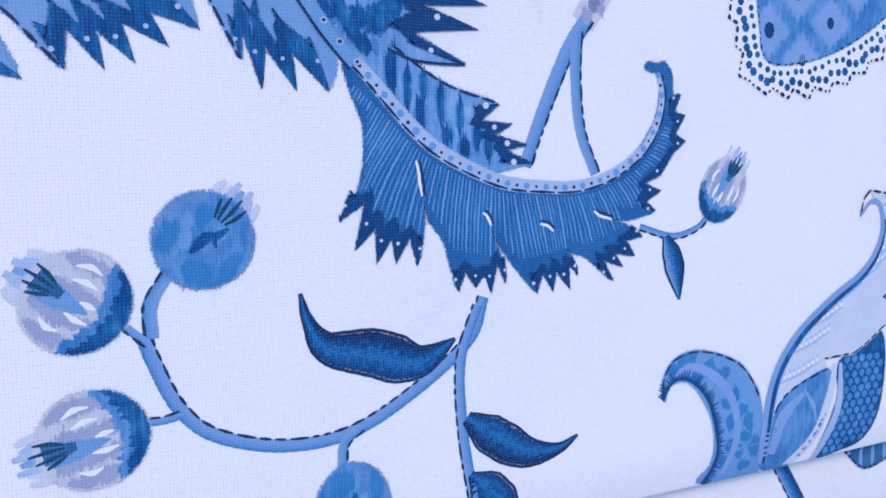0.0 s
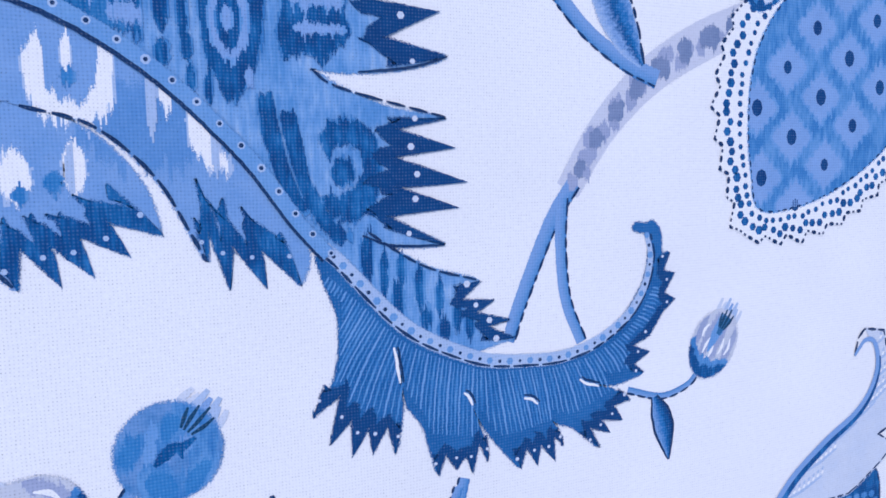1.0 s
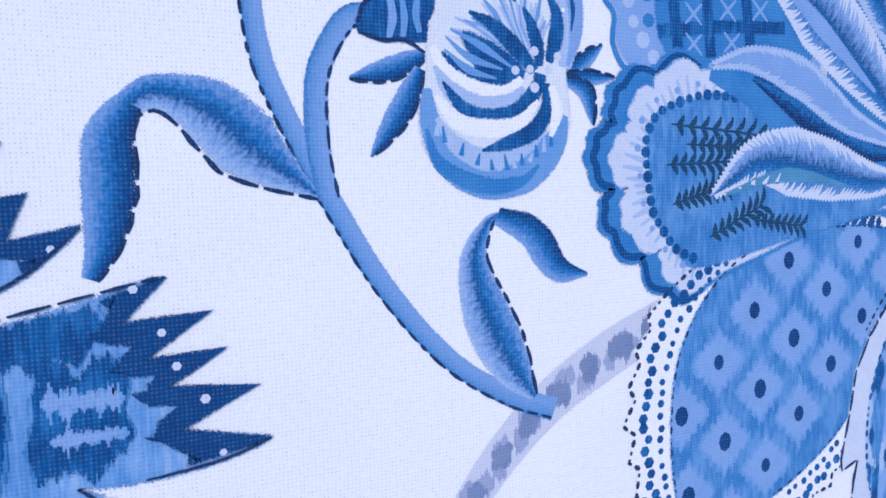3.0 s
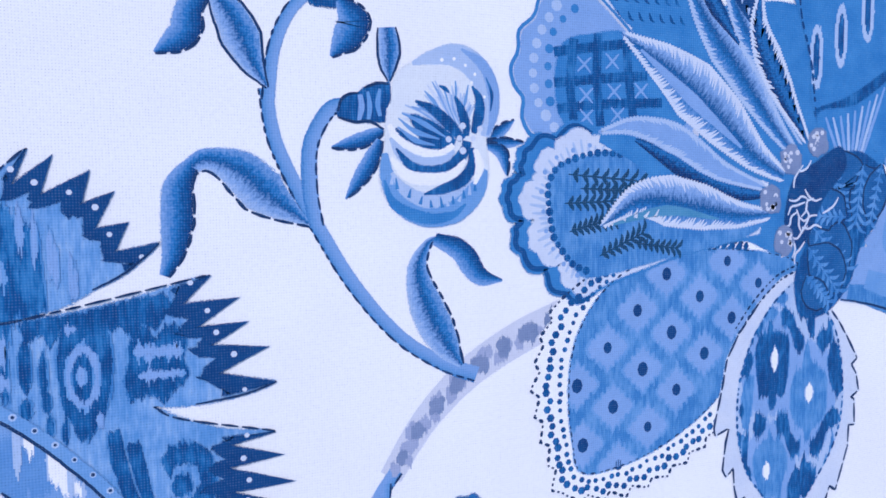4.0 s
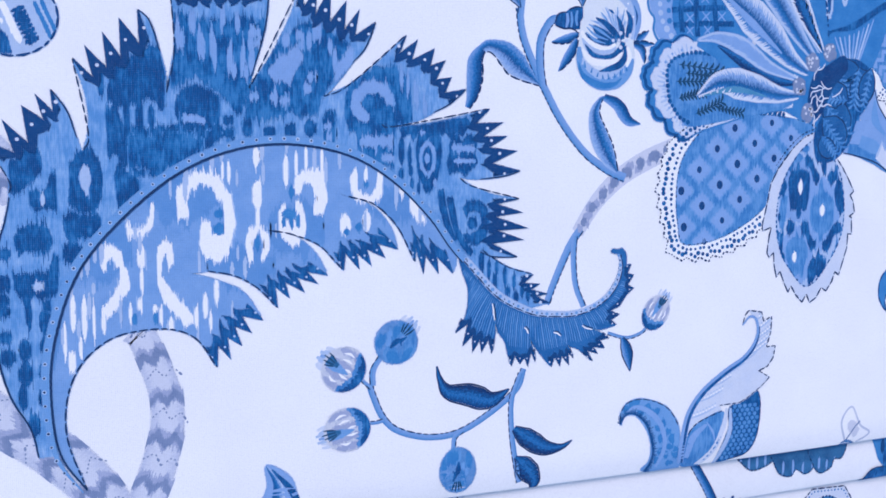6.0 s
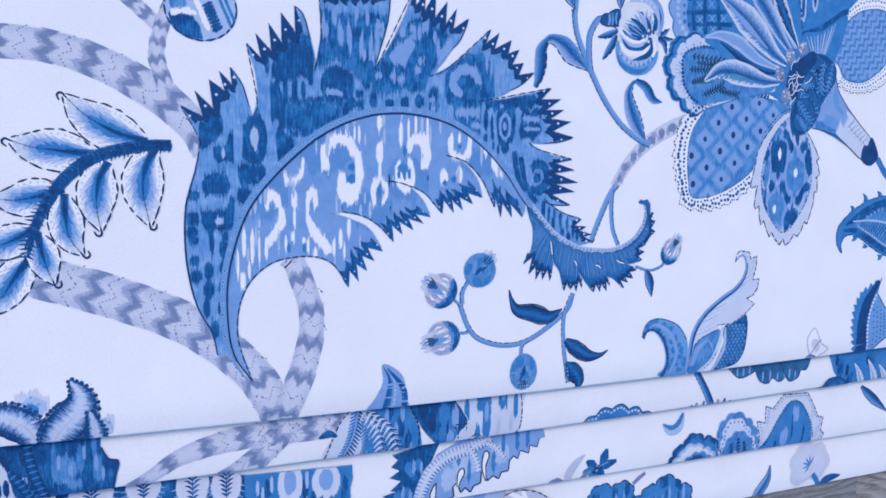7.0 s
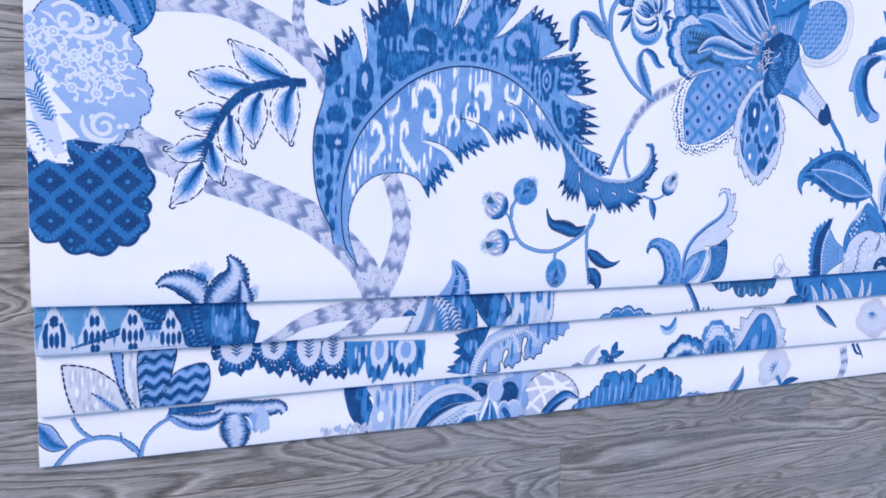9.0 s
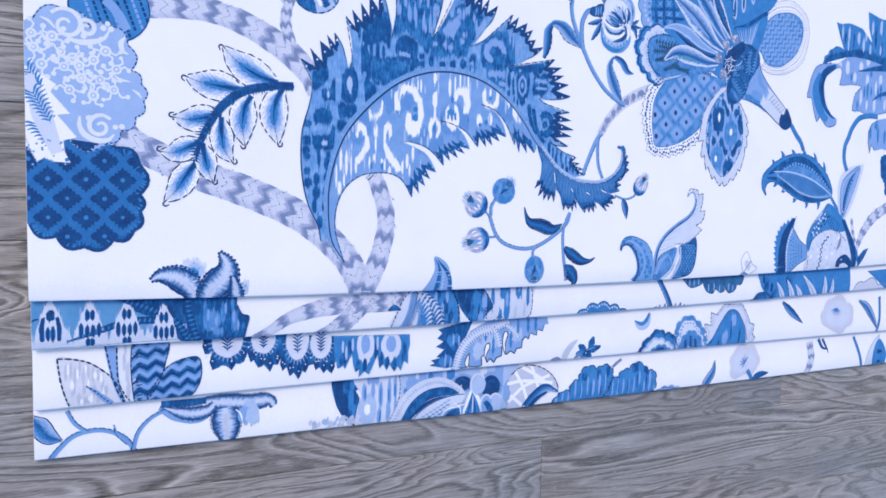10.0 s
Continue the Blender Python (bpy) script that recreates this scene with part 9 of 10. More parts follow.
for o in ([(48.5, -24.9), (65.5, -25.9), (64.7, -37.3), (61.5, -48.4), (55.7, -57.5), (48.7, -58.3)], [(55.7, -58.6), (60.5, -47.7), (66.2, -40.3), (74.0, -36.8), (81.9, -36.5), (83.7, -44.3), (81.7, -52.9), (75.2, -59.4)]):
    b = Print("two", 3)
    q = curve(o, 5, True)
    b.fill(q, deep)
    y0, y1 = min(p[1] for p in q), max(p[1] for p in q)
    x0, x1 = min(p[0] for p in q), max(p[0] for p in q)
    for m, off, th in ((half_blue, 0.0, 2.1), (sky_ink, -0.4, 1.1), (navy, 2.9, 0.7)):
        y = y0 - 4 + off
        while y < y1 + 4:
            zz = []
            x = x0
            i = 0
            while x < x1 + 2.6:
                zz.append(Vector((x, y + (1.5 if i % 2 else -1.5) + rng.uniform(-0.3, 0.3) + (x - x0) * 0.15)))
                x += 4.2
                i += 1
            up_ = [z + Vector((0, th)) for z in zz]
            dn_ = [z - Vector((0, th)) for z in reversed(zz)]
            b.ikat([up_ + dn_], m, 0.5, 0.2, q)
            y += 7.0
    b.stroke(q + [q[0]], 0.7, line, 1.6, 0.4, smooth=False)
    b.done("printed_leaf", "dark blue leaf with zigzag bands")
b = Print("two", 2)
GAR = [(83.7, -22.4), (85.2, -29.8), (85.7, -34.8), (87.8, -34.5), (90.0, -32.3), (88.5, -39.8), (89.6, -44.1), (93.1, -42.7), (94.5, -41.7), (97.5, -42.3), (100.2, -45.0), (102.4, -41.3), (104.6, -41.6), (106.9, -40.6), (109.1, -35.4), (111.1, -41.3), (112.8, -40.0), (115.3, -44.8), (117.0, -44.1), (118.7, -43.1), (122.1, -47.7), (123.3, -43.6), (126.5, -43.9), (128.0, -37.9), (129.4, -47.9), (132.0, -45.7), (133.8, -51.5), (136.2, -49.3), (138.9, -53.9), (140.6, -48.5), (143.0, -50.0), (144.2, -45.8), (148.2, -45.0), (149.4, -48.9), (151.8, -47.2), (154.3, -51.3), (156.1, -49.0), (159.2, -51.8), (160.5, -46.6), (162.3, -42.0), (161.0, -29.3)]
b.fill(GAR, deep)
for tips in ([(85.7, -34.8), (89.6, -44.1), (100.2, -45.0), (106.9, -40.6)], [(112.8, -40.0), (117.0, -44.7), (122.1, -47.7), (126.5, -43.9)], [(129.4, -47.9), (133.8, -51.5), (138.9, -53.9), (143.0, -50.0)], [(149.4, -48.9), (154.3, -51.3), (159.2, -51.8)]):
    for q in tips:
        b.ribbon([(q[0] * 1.0, q[1] + 0.4), (q[0] + 0.2, q[1] + 4), (q[0], q[1] + 8)], [0.3, 3.2, 1.2], navy)
    b.dots([(q[0] + dx, q[1] + dy) for q in tips for dx, dy in ((0, 5.0), (-3.2, 7.6))], 0.5, mist, 6)
for c, rx, ry in (((97.9, -27.8), 8.2, 9.6), ((118.2, -28.5), 6.6, 8), ((138.2, -30.3), 6.6, 11.5), ((152.4, -32.2), 6.2, 9.5)):
    for i in range(13):
        g = math.pi + math.pi * (i + 0.5) / 13
        b.ribbon([(c[0] + rx * 1.02 * math.cos(g), c[1] + ry * 1.02 * math.sin(g)), (c[0] + rx * 1.38 * math.cos(g), c[1] + ry * 1.3 * math.sin(g))], [0.9, 0.3], sky_ink)
    b.fill(ell(c, rx, ry, 0, 22, 0.04), mist)
    b.fill(ell((c[0], c[1] + 1), rx * 0.72, ry * 0.76, 0, 18, 0.05), lilac_pale)
    fern(b, (c[0], c[1] + 5), (c[0], c[1] - ry * 0.66), rx * 0.62, deep, 6)
GAL = [(160.3, -29.2), (161.0, -40.3), (163.0, -49.1), (166.1, -47.2), (167.4, -49.5), (169.8, -43.4), (172.0, -40.4), (173.0, -47.9), (174.4, -52.2), (176.9, -50.6), (176.6, -55.7), (180.1, -51.9), (182.8, -54.5), (185.9, -47.0), (188.5, -42.1), (189.9, -50.7), (192.5, -48.3), (194.6, -52.5), (196.5, -48.8), (199.9, -53.7), (201.9, -50.3), (204.0, -53.5), (205.9, -47.1), (208.6, -49.4), (208.5, -41.7), (209.8, -36.9), (209.7, -31.0)]
b.fill(GAL, mid)
for c, rx, ry in (((180.6, -36.1), 5.6, 10), ((197.3, -37.1), 6.6, 8.5)):
    b.ikat([ell(c, rx, ry)], mist, 0.35, 1.6, GAL)
    b.ikat([ell((c[0], c[1] + 1), rx * 0.5, ry * 0.55)], sky_ink, 0.35, 1.0, GAL)
for c in [(167.3, -42.5), (175.6, -49.1), (180.1, -48.7), (190.8, -46.2), (194.8, -48.6), (199.8, -49.1), (205.8, -44.8), (164.8, -45.4), (170.4, -36.5), (187.5, -39.7), (206.4, -39.9)]:
    b.ikat([bar(c, 2.6, 8)], deep, 0.3, 1.4, GAL)
b.ikat([bar(c, 1.6, 7) for c in [(166.0, -36.0), (168.2, -40.1), (172.3, -35.0), (188.4, -34.9)]], pale, 0.3, 1.2, GAL)
b.done("printed_garland", "row of dark blue fan-shaped petals with sawn edges")
b = Print("two", 2)
for wing in ([(254.8, -23.9), (236.7, -27.6), (230.0, -29.0), (232.9, -31.6), (229.5, -34.7), (233.8, -37.1), (228.5, -40.0), (235.3, -42.3), (240.7, -42.1), (248.6, -37.0)], [(246.1, -40.2), (234.3, -42.5), (229.1, -46.8), (232.3, -47.7), (225.2, -49.1), (228.1, -51.0), (224.6, -52.0), (235.6, -54.5), (243.2, -54.0), (246.3, -47.1)]):
    b.fill(wing, deep)
    b.ikat([bar((wing[5][0] + dx, wing[5][1] + dy), 3.4, 4) for dx, dy in ((4, 1), (9, 2), (6, -2))], mid, 0.35, 1.4, wing)
    b.ikat([bar((wing[5][0] + dx, wing[5][1] + dy), 1.6, 6) for dx, dy in ((7, 1), (11, 0))], sky_ink, 0.35, 1.2, wing)
body2 = [Vector(p) for p in [(240.4, -57.4), (245.4, -55.9), (252.0, -55.6), (249.0, -53.6), (250.4, -48.9), (252.5, -45.6), (252.8, -55.3), (259.5, -55.7), (262.4, -54.9), (261.5, -49.3), (263.7, -47.4), (266.1, -53.2), (268.3, -50.7), (271.5, -53.8), (272.9, -50.4), (276.7, -49.4), (276.9, -43.1), (277.8, -38.2), (280.5, -48.8), (283.5, -46.3), (286.8, -48.5), (288.2, -45.1), (292.1, -44.8), (292.7, -39.6), (295.0, -37.4), (297.4, -39.1), (298.9, -34.9), (303.7, -36.9), (304.4, -32.7), (308.5, -34.2), (309.9, -29.7), (313.1, -29.3), (312.1, -25.6), (288.9, -24.0), (266.0, -25.4), (253.2, -31.3), (246.1, -41.9)]]
b.fill(body2, sky_ink)
b.ikat([bar(c, w, h) for c, w, h in (((268.3, -38.8), 14, 8), ((259.1, -44.9), 8, 10), ((287.4, -35.5), 10, 8))], pale, 0.4, 2.0, body2)
b.ikat([bar(c, 2.2, 9) for c in [(264.4, -33.3), (270.3, -42.5), (283.6, -38.6), (289.2, -30.4), (297.0, -29.4), (303.0, -28.3)]], mid, 0.4, 1.6, body2)
b.stroke(body2[1:-6], 0.75, line, smooth=False)
for loop_ in ([(251.7, -55.6), (249.4, -52.9), (250.4, -48.9), (252.1, -46.3), (252.6, -49.8), (252.4, -53.9)], [(263.7, -48.1), (264.3, -41.9), (266.8, -40.1), (267.7, -42.9), (265.9, -46.2), (264.5, -49.6)], [(279.4, -48.6), (277.2, -41.3), (278.1, -34.1), (280.3, -32.9), (281.2, -35.8), (279.5, -40.5), (279.7, -46.9)]):
    q = curve(loop_, 4, True)
    b.fill(q, unprinted)
    b.stroke(q + [q[0]], 0.75, line, smooth=False)
for pts, w in (([(243.3, -56.4), (245.2, -47.7), (250.1, -39.2), (258.8, -33.1), (269.9, -30.2), (282.0, -26.1)], 6.5), ([(275.3, -42.9), (273.2, -35.7), (269.9, -30.2)], 3.2), ([(289.5, -37.5), (284.6, -31.6), (279.4, -28.6)], 2.6)):
    b.ribbon(pts, [w * 0.8, w, w, w * 0.6], mist)
    e = even(curve(pts, 8), 1.9)
    for u, d in zip(e, normals(e)):
        b.ribbon([u - d * w * 0.5, u - d * w * 0.14], [1.1, 0.4], mid)
        b.ribbon([u + d * w * 0.12, u + d * w * 0.5], [0.4, 1.1], sky_ink)
b.done("printed_plume", "blue plume with a looped dark edge and a pale rib")
b = Print("two", 1)
for base, tip, w, m in (((346.1, -51.3), (358.2, -48.2), 3.4, deep), ((348.6, -49.3), (351.7, -40.7), 3.4, deep), ((345.2, -50.4), (339.0, -46.0), 3.2, deep), ((344.4, -51.8), (337.2, -52.4), 3.0, mid), ((346.2, -52.8), (351.7, -57.2), 3.0, deep), ((344.5, -53.0), (343.0, -57.6), 3.0, mid), ((341.9, -52.3), (336.1, -56.0), 1.6, lilac_dark)):
    u, v = Vector(base), Vector(tip)
    b.ribbon([u, u.lerp(v, 0.5), v], [w * 0.8, w * 1.6, w * 0.4], m)
b.dots([(345.3, -51.2), (347.8, -50.7), (344.5, -53.3)], 1.2, navy)
b.stroke([(346.5, -50.6), (352.9, -48.4)], 0.6, sky_ink)
b.ribbon([(327.7, -57.9), (329.1, -51.1), (333.0, -46.0), (337.9, -42.2)], [3.5, 5, 4, 0.6], lilac)
b.ribbon([(316.8, -55.4), (321.7, -55.0), (326.0, -56.2)], [0.6, 2.8, 0.6], lilac_dark)
b.done("printed_blossom", "small dark blue star blossom")
b = Print("two", 1)
b.ribbon([(387.8, -31.0), (392.7, -35.2), (398.3, -34.1), (401.5, -26.6)], [0.8, 5.5, 6.0, 2.0], pale)
b.ribbon([(387.8, -31.0), (393.6, -33.7), (398.1, -31.8), (401.5, -25.8)], [0.6, 2.4, 2.8, 1.2], mid)
b.done("printed_petal", "small curled blue petal")
b = Print("two", 1)
low = [(412.4, -57.4)][0]
s = scallop([(391.3, -58.5), (394.2, -55.3), (396.5, -51.3), (398.3, -46.4), (403.4, -45.9), (405.2, -41.8), (411.4, -40.1), (416.8, -43.3), (423.2, -43.7), (426.8, -49.0), (428.5, -58.5), (409.9, -58.9)])
b.fill(s, deep, 1.3)
b.stroke(s, 0.9, navy, smooth=False)
b.fill(grown(s, 0.82, low), mid, 1.1)
s2 = scallop([(396.8, -56.3), (400.7, -52.4), (403.5, -48.4), (410.7, -46.3), (417.2, -49.3), (422.6, -51.3), (426.3, -57.5), (409.9, -58.5)])
b.fill(s2, pale, 1.2)
b.fill(grown(s2, 0.86, low), bud_white, 0.9)
s3 = scallop([(405.1, -56.9), (409.0, -53.0), (414.2, -51.6), (419.6, -53.6), (424.2, -58.2), (415.1, -58.4)])
b.fill(s3, half_blue, 1.2)
b.fill(grown(s3, 0.7, low), deep, 1.0)
b.ribbon([(392.3, -58.1), (400.1, -59.1), (407.2, -57.5)], [1.2, 2.6, 0.8], navy)
b.done("printed_blossom", "dark scalloped blue blossom with a white band")
b = Print("two", 1)
s = scallop([(429.5, -57.7), (426.8, -49.8), (428.6, -44.8), (427.7, -38.8), (432.2, -34.0), (438.5, -30.9), (446.5, -34.7), (452.3, -39.3), (455.1, -46.3), (457.7, -52.6), (458.1, -57.8), (443.7, -58.2)])
b.fill(s, half_blue, 1.4)
s2 = scallop([(431.5, -56.1), (430.0, -49.2), (431.8, -44.2), (432.5, -38.2), (439.3, -34.3), (446.8, -39.0), (450.5, -45.2), (454.2, -50.6), (455.8, -56.8), (443.7, -57.8)])
b.fill(s2, mist, 1.0)
b.dots(even(grown(s2, 0.9, [(442.0, -49.5)][0]), 2.9), 0.75, half_blue, 8)
s3 = scallop([(433.8, -57.1), (433.3, -49.4), (437.3, -44.5), (442.6, -42.2), (448.4, -46.0), (452.7, -52.3), (453.6, -57.5), (443.7, -57.8)])
b.fill(s3, half_blue, 1.2)
for foot, top in (((438.7, -57.0), (437.0, -47.9)), ((443.6, -56.9), (441.7, -44.7)), ((449.1, -56.8), (446.3, -47.6))):
    fern(b, foot, top, 2.4, navy, 6)
b.done("printed_blossom", "scalloped blue blossom with a dotted white rim")
b = Print("two", 1)
o = [Vector(p) for p in [(456.0, -57.9), (458.3, -47.9), (455.4, -36.8), (461.7, -38.9), (461.9, -28.4), (467.2, -30.4), (475.0, -22.7), (494.2, -23.1), (499.3, -30.9), (503.3, -38.7), (507.8, -39.9), (506.4, -47.7), (510.0, -51.0), (506.3, -59.1), (505.5, -62.4)]]
b.fill(o, mist)
b.dots(even(grown(o, 0.92)[:-1], 2.0), 0.5, mid, 6)
b.ikat([bar(c, 1.6, 8) for c in [(460.2, -46.1), (464.5, -35.0), (503.2, -49.6), (498.8, -37.5)]], lilac, 0.35, 1.2, o)
b.stroke(o, 0.75, line, 2.6, 0.3, smooth=False)
core = curve([(460.2, -58.3), (466.5, -46.6), (473.9, -34.9), (480.7, -28.0), (488.2, -28.5), (495.6, -38.5), (498.8, -49.2), (497.8, -61.7)], 5, True)
b.fill(core, mid)
b.ikat([bar((477.3, -49.5), 6, 9), bar((485.7, -35.7), 5, 8)], sky_ink, 0.35, 2.2, core)
b.ikat([bar((483.2, -43.8), 1.6, 14), bar((492.4, -50.8), 1.8, 14), bar((471.4, -54.4), 2, 7)], deep, 0.35, 2.0, core)
b.dots(even(curve([(462.8, -52.4), (468.3, -42.6), (474.8, -33.3), (481.7, -27.3), (489.4, -29.4), (496.9, -39.9), (500.7, -51.5)], 6), 2.0), 0.75, navy, 6)
b.done("printed_blossom", "fan-shaped blue blossom with a jagged white rim")
b = Print("two", 1)
leaf(b, [(538.6, -23.3), (548.9, -31.8), (562.7, -41.9)], 6, leaf_wash, True, None, (0.3, 0.9, 1.0, 0.6, 0.1))
o = scallop([(584.5, -44.5), (585.7, -31.5), (595.4, -22.2), (616.8, -26.5), (626.4, -39.2), (618.5, -48.8), (604.6, -53.9)])
b.fill(grown(o, 0.84), lilac_pale, 2.4)
b.fill(grown(o, 0.62), mist, 2.4)
b.ikat([ell(q, 1.6, 1.2, 0, 10, 0.3) for q in even(grown(o, 0.8), 3.0)], lilac_pale, 0.3, 1.4)
b.ikat([ell(sum(o, Vector((0, 0))) / len(o), 4, 4, 0, 14, 0.2)], lilac_pale, 0.3, 2.0)
for k in range(6):
    a0 = Vector((603.0, -30.8))
    g = radians(200 + k * 24)
    b.ribbon([a0, a0 + Vector((math.cos(g), math.sin(g))) * 7], [0.4, 1.2, 0.4], mid)
stem(b, [(657.7, -23.0), (659.1, -40.8), (657.5, -59.0)], [2.4, 2.4], mid)
leaf(b, [(631.2, -25.5), (642.7, -32.5), (656.8, -50.8)], 7, heart_wash, True, None, (0.2, 0.9, 1.0, 0.7, 0.1))
b.done("printed_blossom", "pale lilac blossom with blue rays")

# ---- lowest pleat ----
b = Print("three", 1)
leaf(b, [(-1.1, -63.2), (2.5, -68.7), (6.4, -74.4), (13.0, -77.6)], 10, heart_wash, True, None, (0.2, 0.95, 1.0, 0.8, 0.05))
stem(b, [(5.3, -90.5), (11.6, -82.0), (19.8, -75.3), (32.2, -74.2), (43.4, -79.7), (49.6, -90.3)], [3.0, 2.8, 2.6, 3.0], shade=1)
stem(b, [(15.3, -61.9), (19.0, -69.0), (25.2, -74.7)], [2.2, 2.4], shade=1)
stem(b, [(47.6, -88.2), (50.6, -77.3), (58.0, -69.5), (68.4, -65.4)], [2.6, 2.4, 2.0], shade=1)
stem(b, [(45.1, -83.4), (40.0, -77.7), (38.4, -71.8)], [2.2, 1.4, 0.8], shade=1)
b.done("printed_vine", "thin blue vine with a shaded leaf")
b = Print("three", 2)
b.ribbon([(61.5, -64.7), (69.9, -69.7), (82.0, -72.0), (88.9, -67.4), (87.7, -62.7)], [3, 7, 8, 7, 4], curl_wash)
b.ribbon([(62.4, -62.8), (79.0, -63.2), (91.4, -62.4)], [3, 4, 3], deep)
for spine, w, prof in (([(86.7, -63.9), (97.7, -65.0), (110.6, -66.2), (122.1, -66.0), (125.4, -69.8)], 11, (0.6, 0.9, 1.0, 0.9, 0.9, 0.4)), ([(97.1, -68.3), (97.7, -76.0), (98.3, -83.8), (97.0, -91.0)], 18, (0.7, 1.0, 0.95, 0.7, 0.1)), ([(63.9, -64.9), (75.9, -69.4), (86.7, -69.2), (91.4, -65.4)], 9, (0.1, 0.8, 1.0, 0.5))):
    leaf(b, spine, w, edge_wash, True, None, prof, 1.0)
b.ribbon([(97.7, -71.7), (97.7, -79.4), (98.3, -86.2)], [2.4, 2, 0.6], lilac)
for dx, dy, m in ((0, 2, pale), (-3, -2, sky_ink), (2, -3, pale)):
    b.ikat([ell((Vector((111.0, -71.5))[0] + dx, Vector((111.0, -71.5))[1] + dy), 4, 4.5, 0, 14, 0.2)], m, 0.3, 1.8)
b.stroke([(103.1, -69.8), (105.9, -72.7), (107.0, -77.2)], 0.8, unprinted)
b.done("printed_flower", "dark-edged curled flower on a vine")
b = Print("three", 1)
for k in range(46):
    c = Vector((164.3, -85.9)) + Vector((rng.uniform(-17, 14), rng.uniform(-5, 4)))
    b.ribbon([c + Vector((-0.6, -1.8)), c, c + Vector((0.5, 1.8))], [0.5, rng.uniform(1.4, 2.6), 0.5], (lilac, lilac_pale, pale)[k % 3])
b.done("printed_blossom", "hazy pale lilac blossom")
b = Print("three", 2)
bulb = curve([(161.6, -56.3), (176.3, -55.4), (181.6, -63.6), (175.8, -65.2), (178.4, -71.4), (176.5, -78.4), (178.6, -88.6), (169.8, -82.8), (163.6, -72.1)], 5, True)
b.fill(bulb, deep)
b.ikat([bar((165.5, -64.9), 5, 14), bar((168.7, -75.1), 5, 14)], navy, 0.4, 2.0, bulb)
b.ikat([bar((173.2, -70.7), 3.2, 14), bar((175.2, -79.2), 3, 10), bar((173.8, -61.6), 3, 6)], mid, 0.35, 2.0, bulb)
b.stroke([(175.8, -65.2), (178.4, -71.4), (176.5, -78.4), (178.6, -88.6)], 0.8, line, 1.6, 0.3)
b.stroke([(162.2, -58.0), (163.6, -72.1), (169.8, -82.8), (176.6, -88.4)], 0.8, navy)
lp = curve([(176.3, -56.7), (206.3, -56.4), (205.9, -71.5), (204.2, -89.9), (178.6, -90.0), (177.2, -78.5), (179.7, -68.3)], 5, True)
b.fill(lp, mist)
b.ikat([ell((183.8, -78.1), 6.2, 10)], pale, 0.35, 2.0, lp)
b.ikat([ell((183.8, -78.1), 2.0, 3.4)], unprinted, 0.35, 1.0, lp)
b.ikat([bar(c, w, h) for c, w, h in (((181.7, -66.9), 3, 9), ((187.6, -65.9), 2.6, 8), ((192.6, -69.9), 3, 14), ((191.8, -83.1), 3, 9), ((198.4, -68.9), 2.6, 16), ((197.9, -80.6), 3, 12), ((202.4, -66.0), 2.4, 12), ((202.6, -77.8), 2, 10), ((187.5, -60.0), 8, 2.4))], sky_ink, 0.3, 2.2, lp)
b.ikat([bar(c, 1.3, 8) for c in [(182.3, -67.9), (192.6, -69.9), (198.1, -70.5), (202.4, -67.7), (192.5, -83.9)]], mid, 0.3, 1.6, lp)
b.stroke([(205.3, -58.0), (205.8, -66.4), (204.6, -74.7), (201.3, -82.7), (197.3, -89.0)], 0.75, line, 2, 0.4)
hood = [Vector(p) for p in [(205.7, -56.3), (243.2, -54.5), (283.0, -54.0), (293.0, -57.1), (291.7, -75.1), (282.3, -91.1), (204.9, -90.0), (206.6, -71.6)]]
b.fill(hood, pale)
b.ikat([bar((213.1, -65.6), 7, 10), bar((220.0, -61.3), 9, 6), bar((230.6, -60.1), 10, 5), bar((277.5, -64.2), 7, 14), bar((283.8, -75.7), 5, 12)], sky_ink, 0.4, 2.4, hood)
b.ikat([bar((227.1, -61.1), 4, 5), bar((241.5, -60.2), 6, 5), bar((209.7, -72.0), 3, 8)], mid, 0.4, 2.0, hood)
b.ikat([bar((217.5, -58.6), 2.4, 5), bar((223.6, -65.1), 2, 4), bar((265.8, -61.1), 5, 6), bar((287.5, -70.8), 3, 10)], mist, 0.4, 2.0, hood)
for c, rx, ry in (((250.2, -67.1), 6.4, 4.6), ((271.5, -71.0), 6.8, 7.4)):
    b.fill(ell(c, rx * 1.3, ry * 1.4, 0, 18, 0.05), sky_ink)
    q = ell(c, rx, ry, 0, 22)
    b.fill(q, navy)
    for u in even(q, 1.5):
        if u.y < c[1] + ry * 0.3:
            b.ribbon([u.lerp(Vector(c), 0.2), u + (u - Vector(c)) * 0.22], [1.1, 0.3], navy)
    b.ribbon([(c[0] - rx * 0.5, c[1] + ry * 0.3), (c[0], c[1] + ry * 0.55), (c[0] + rx * 0.5, c[1] + ry * 0.3)], [0.4, 1.2, 0.4], deep)
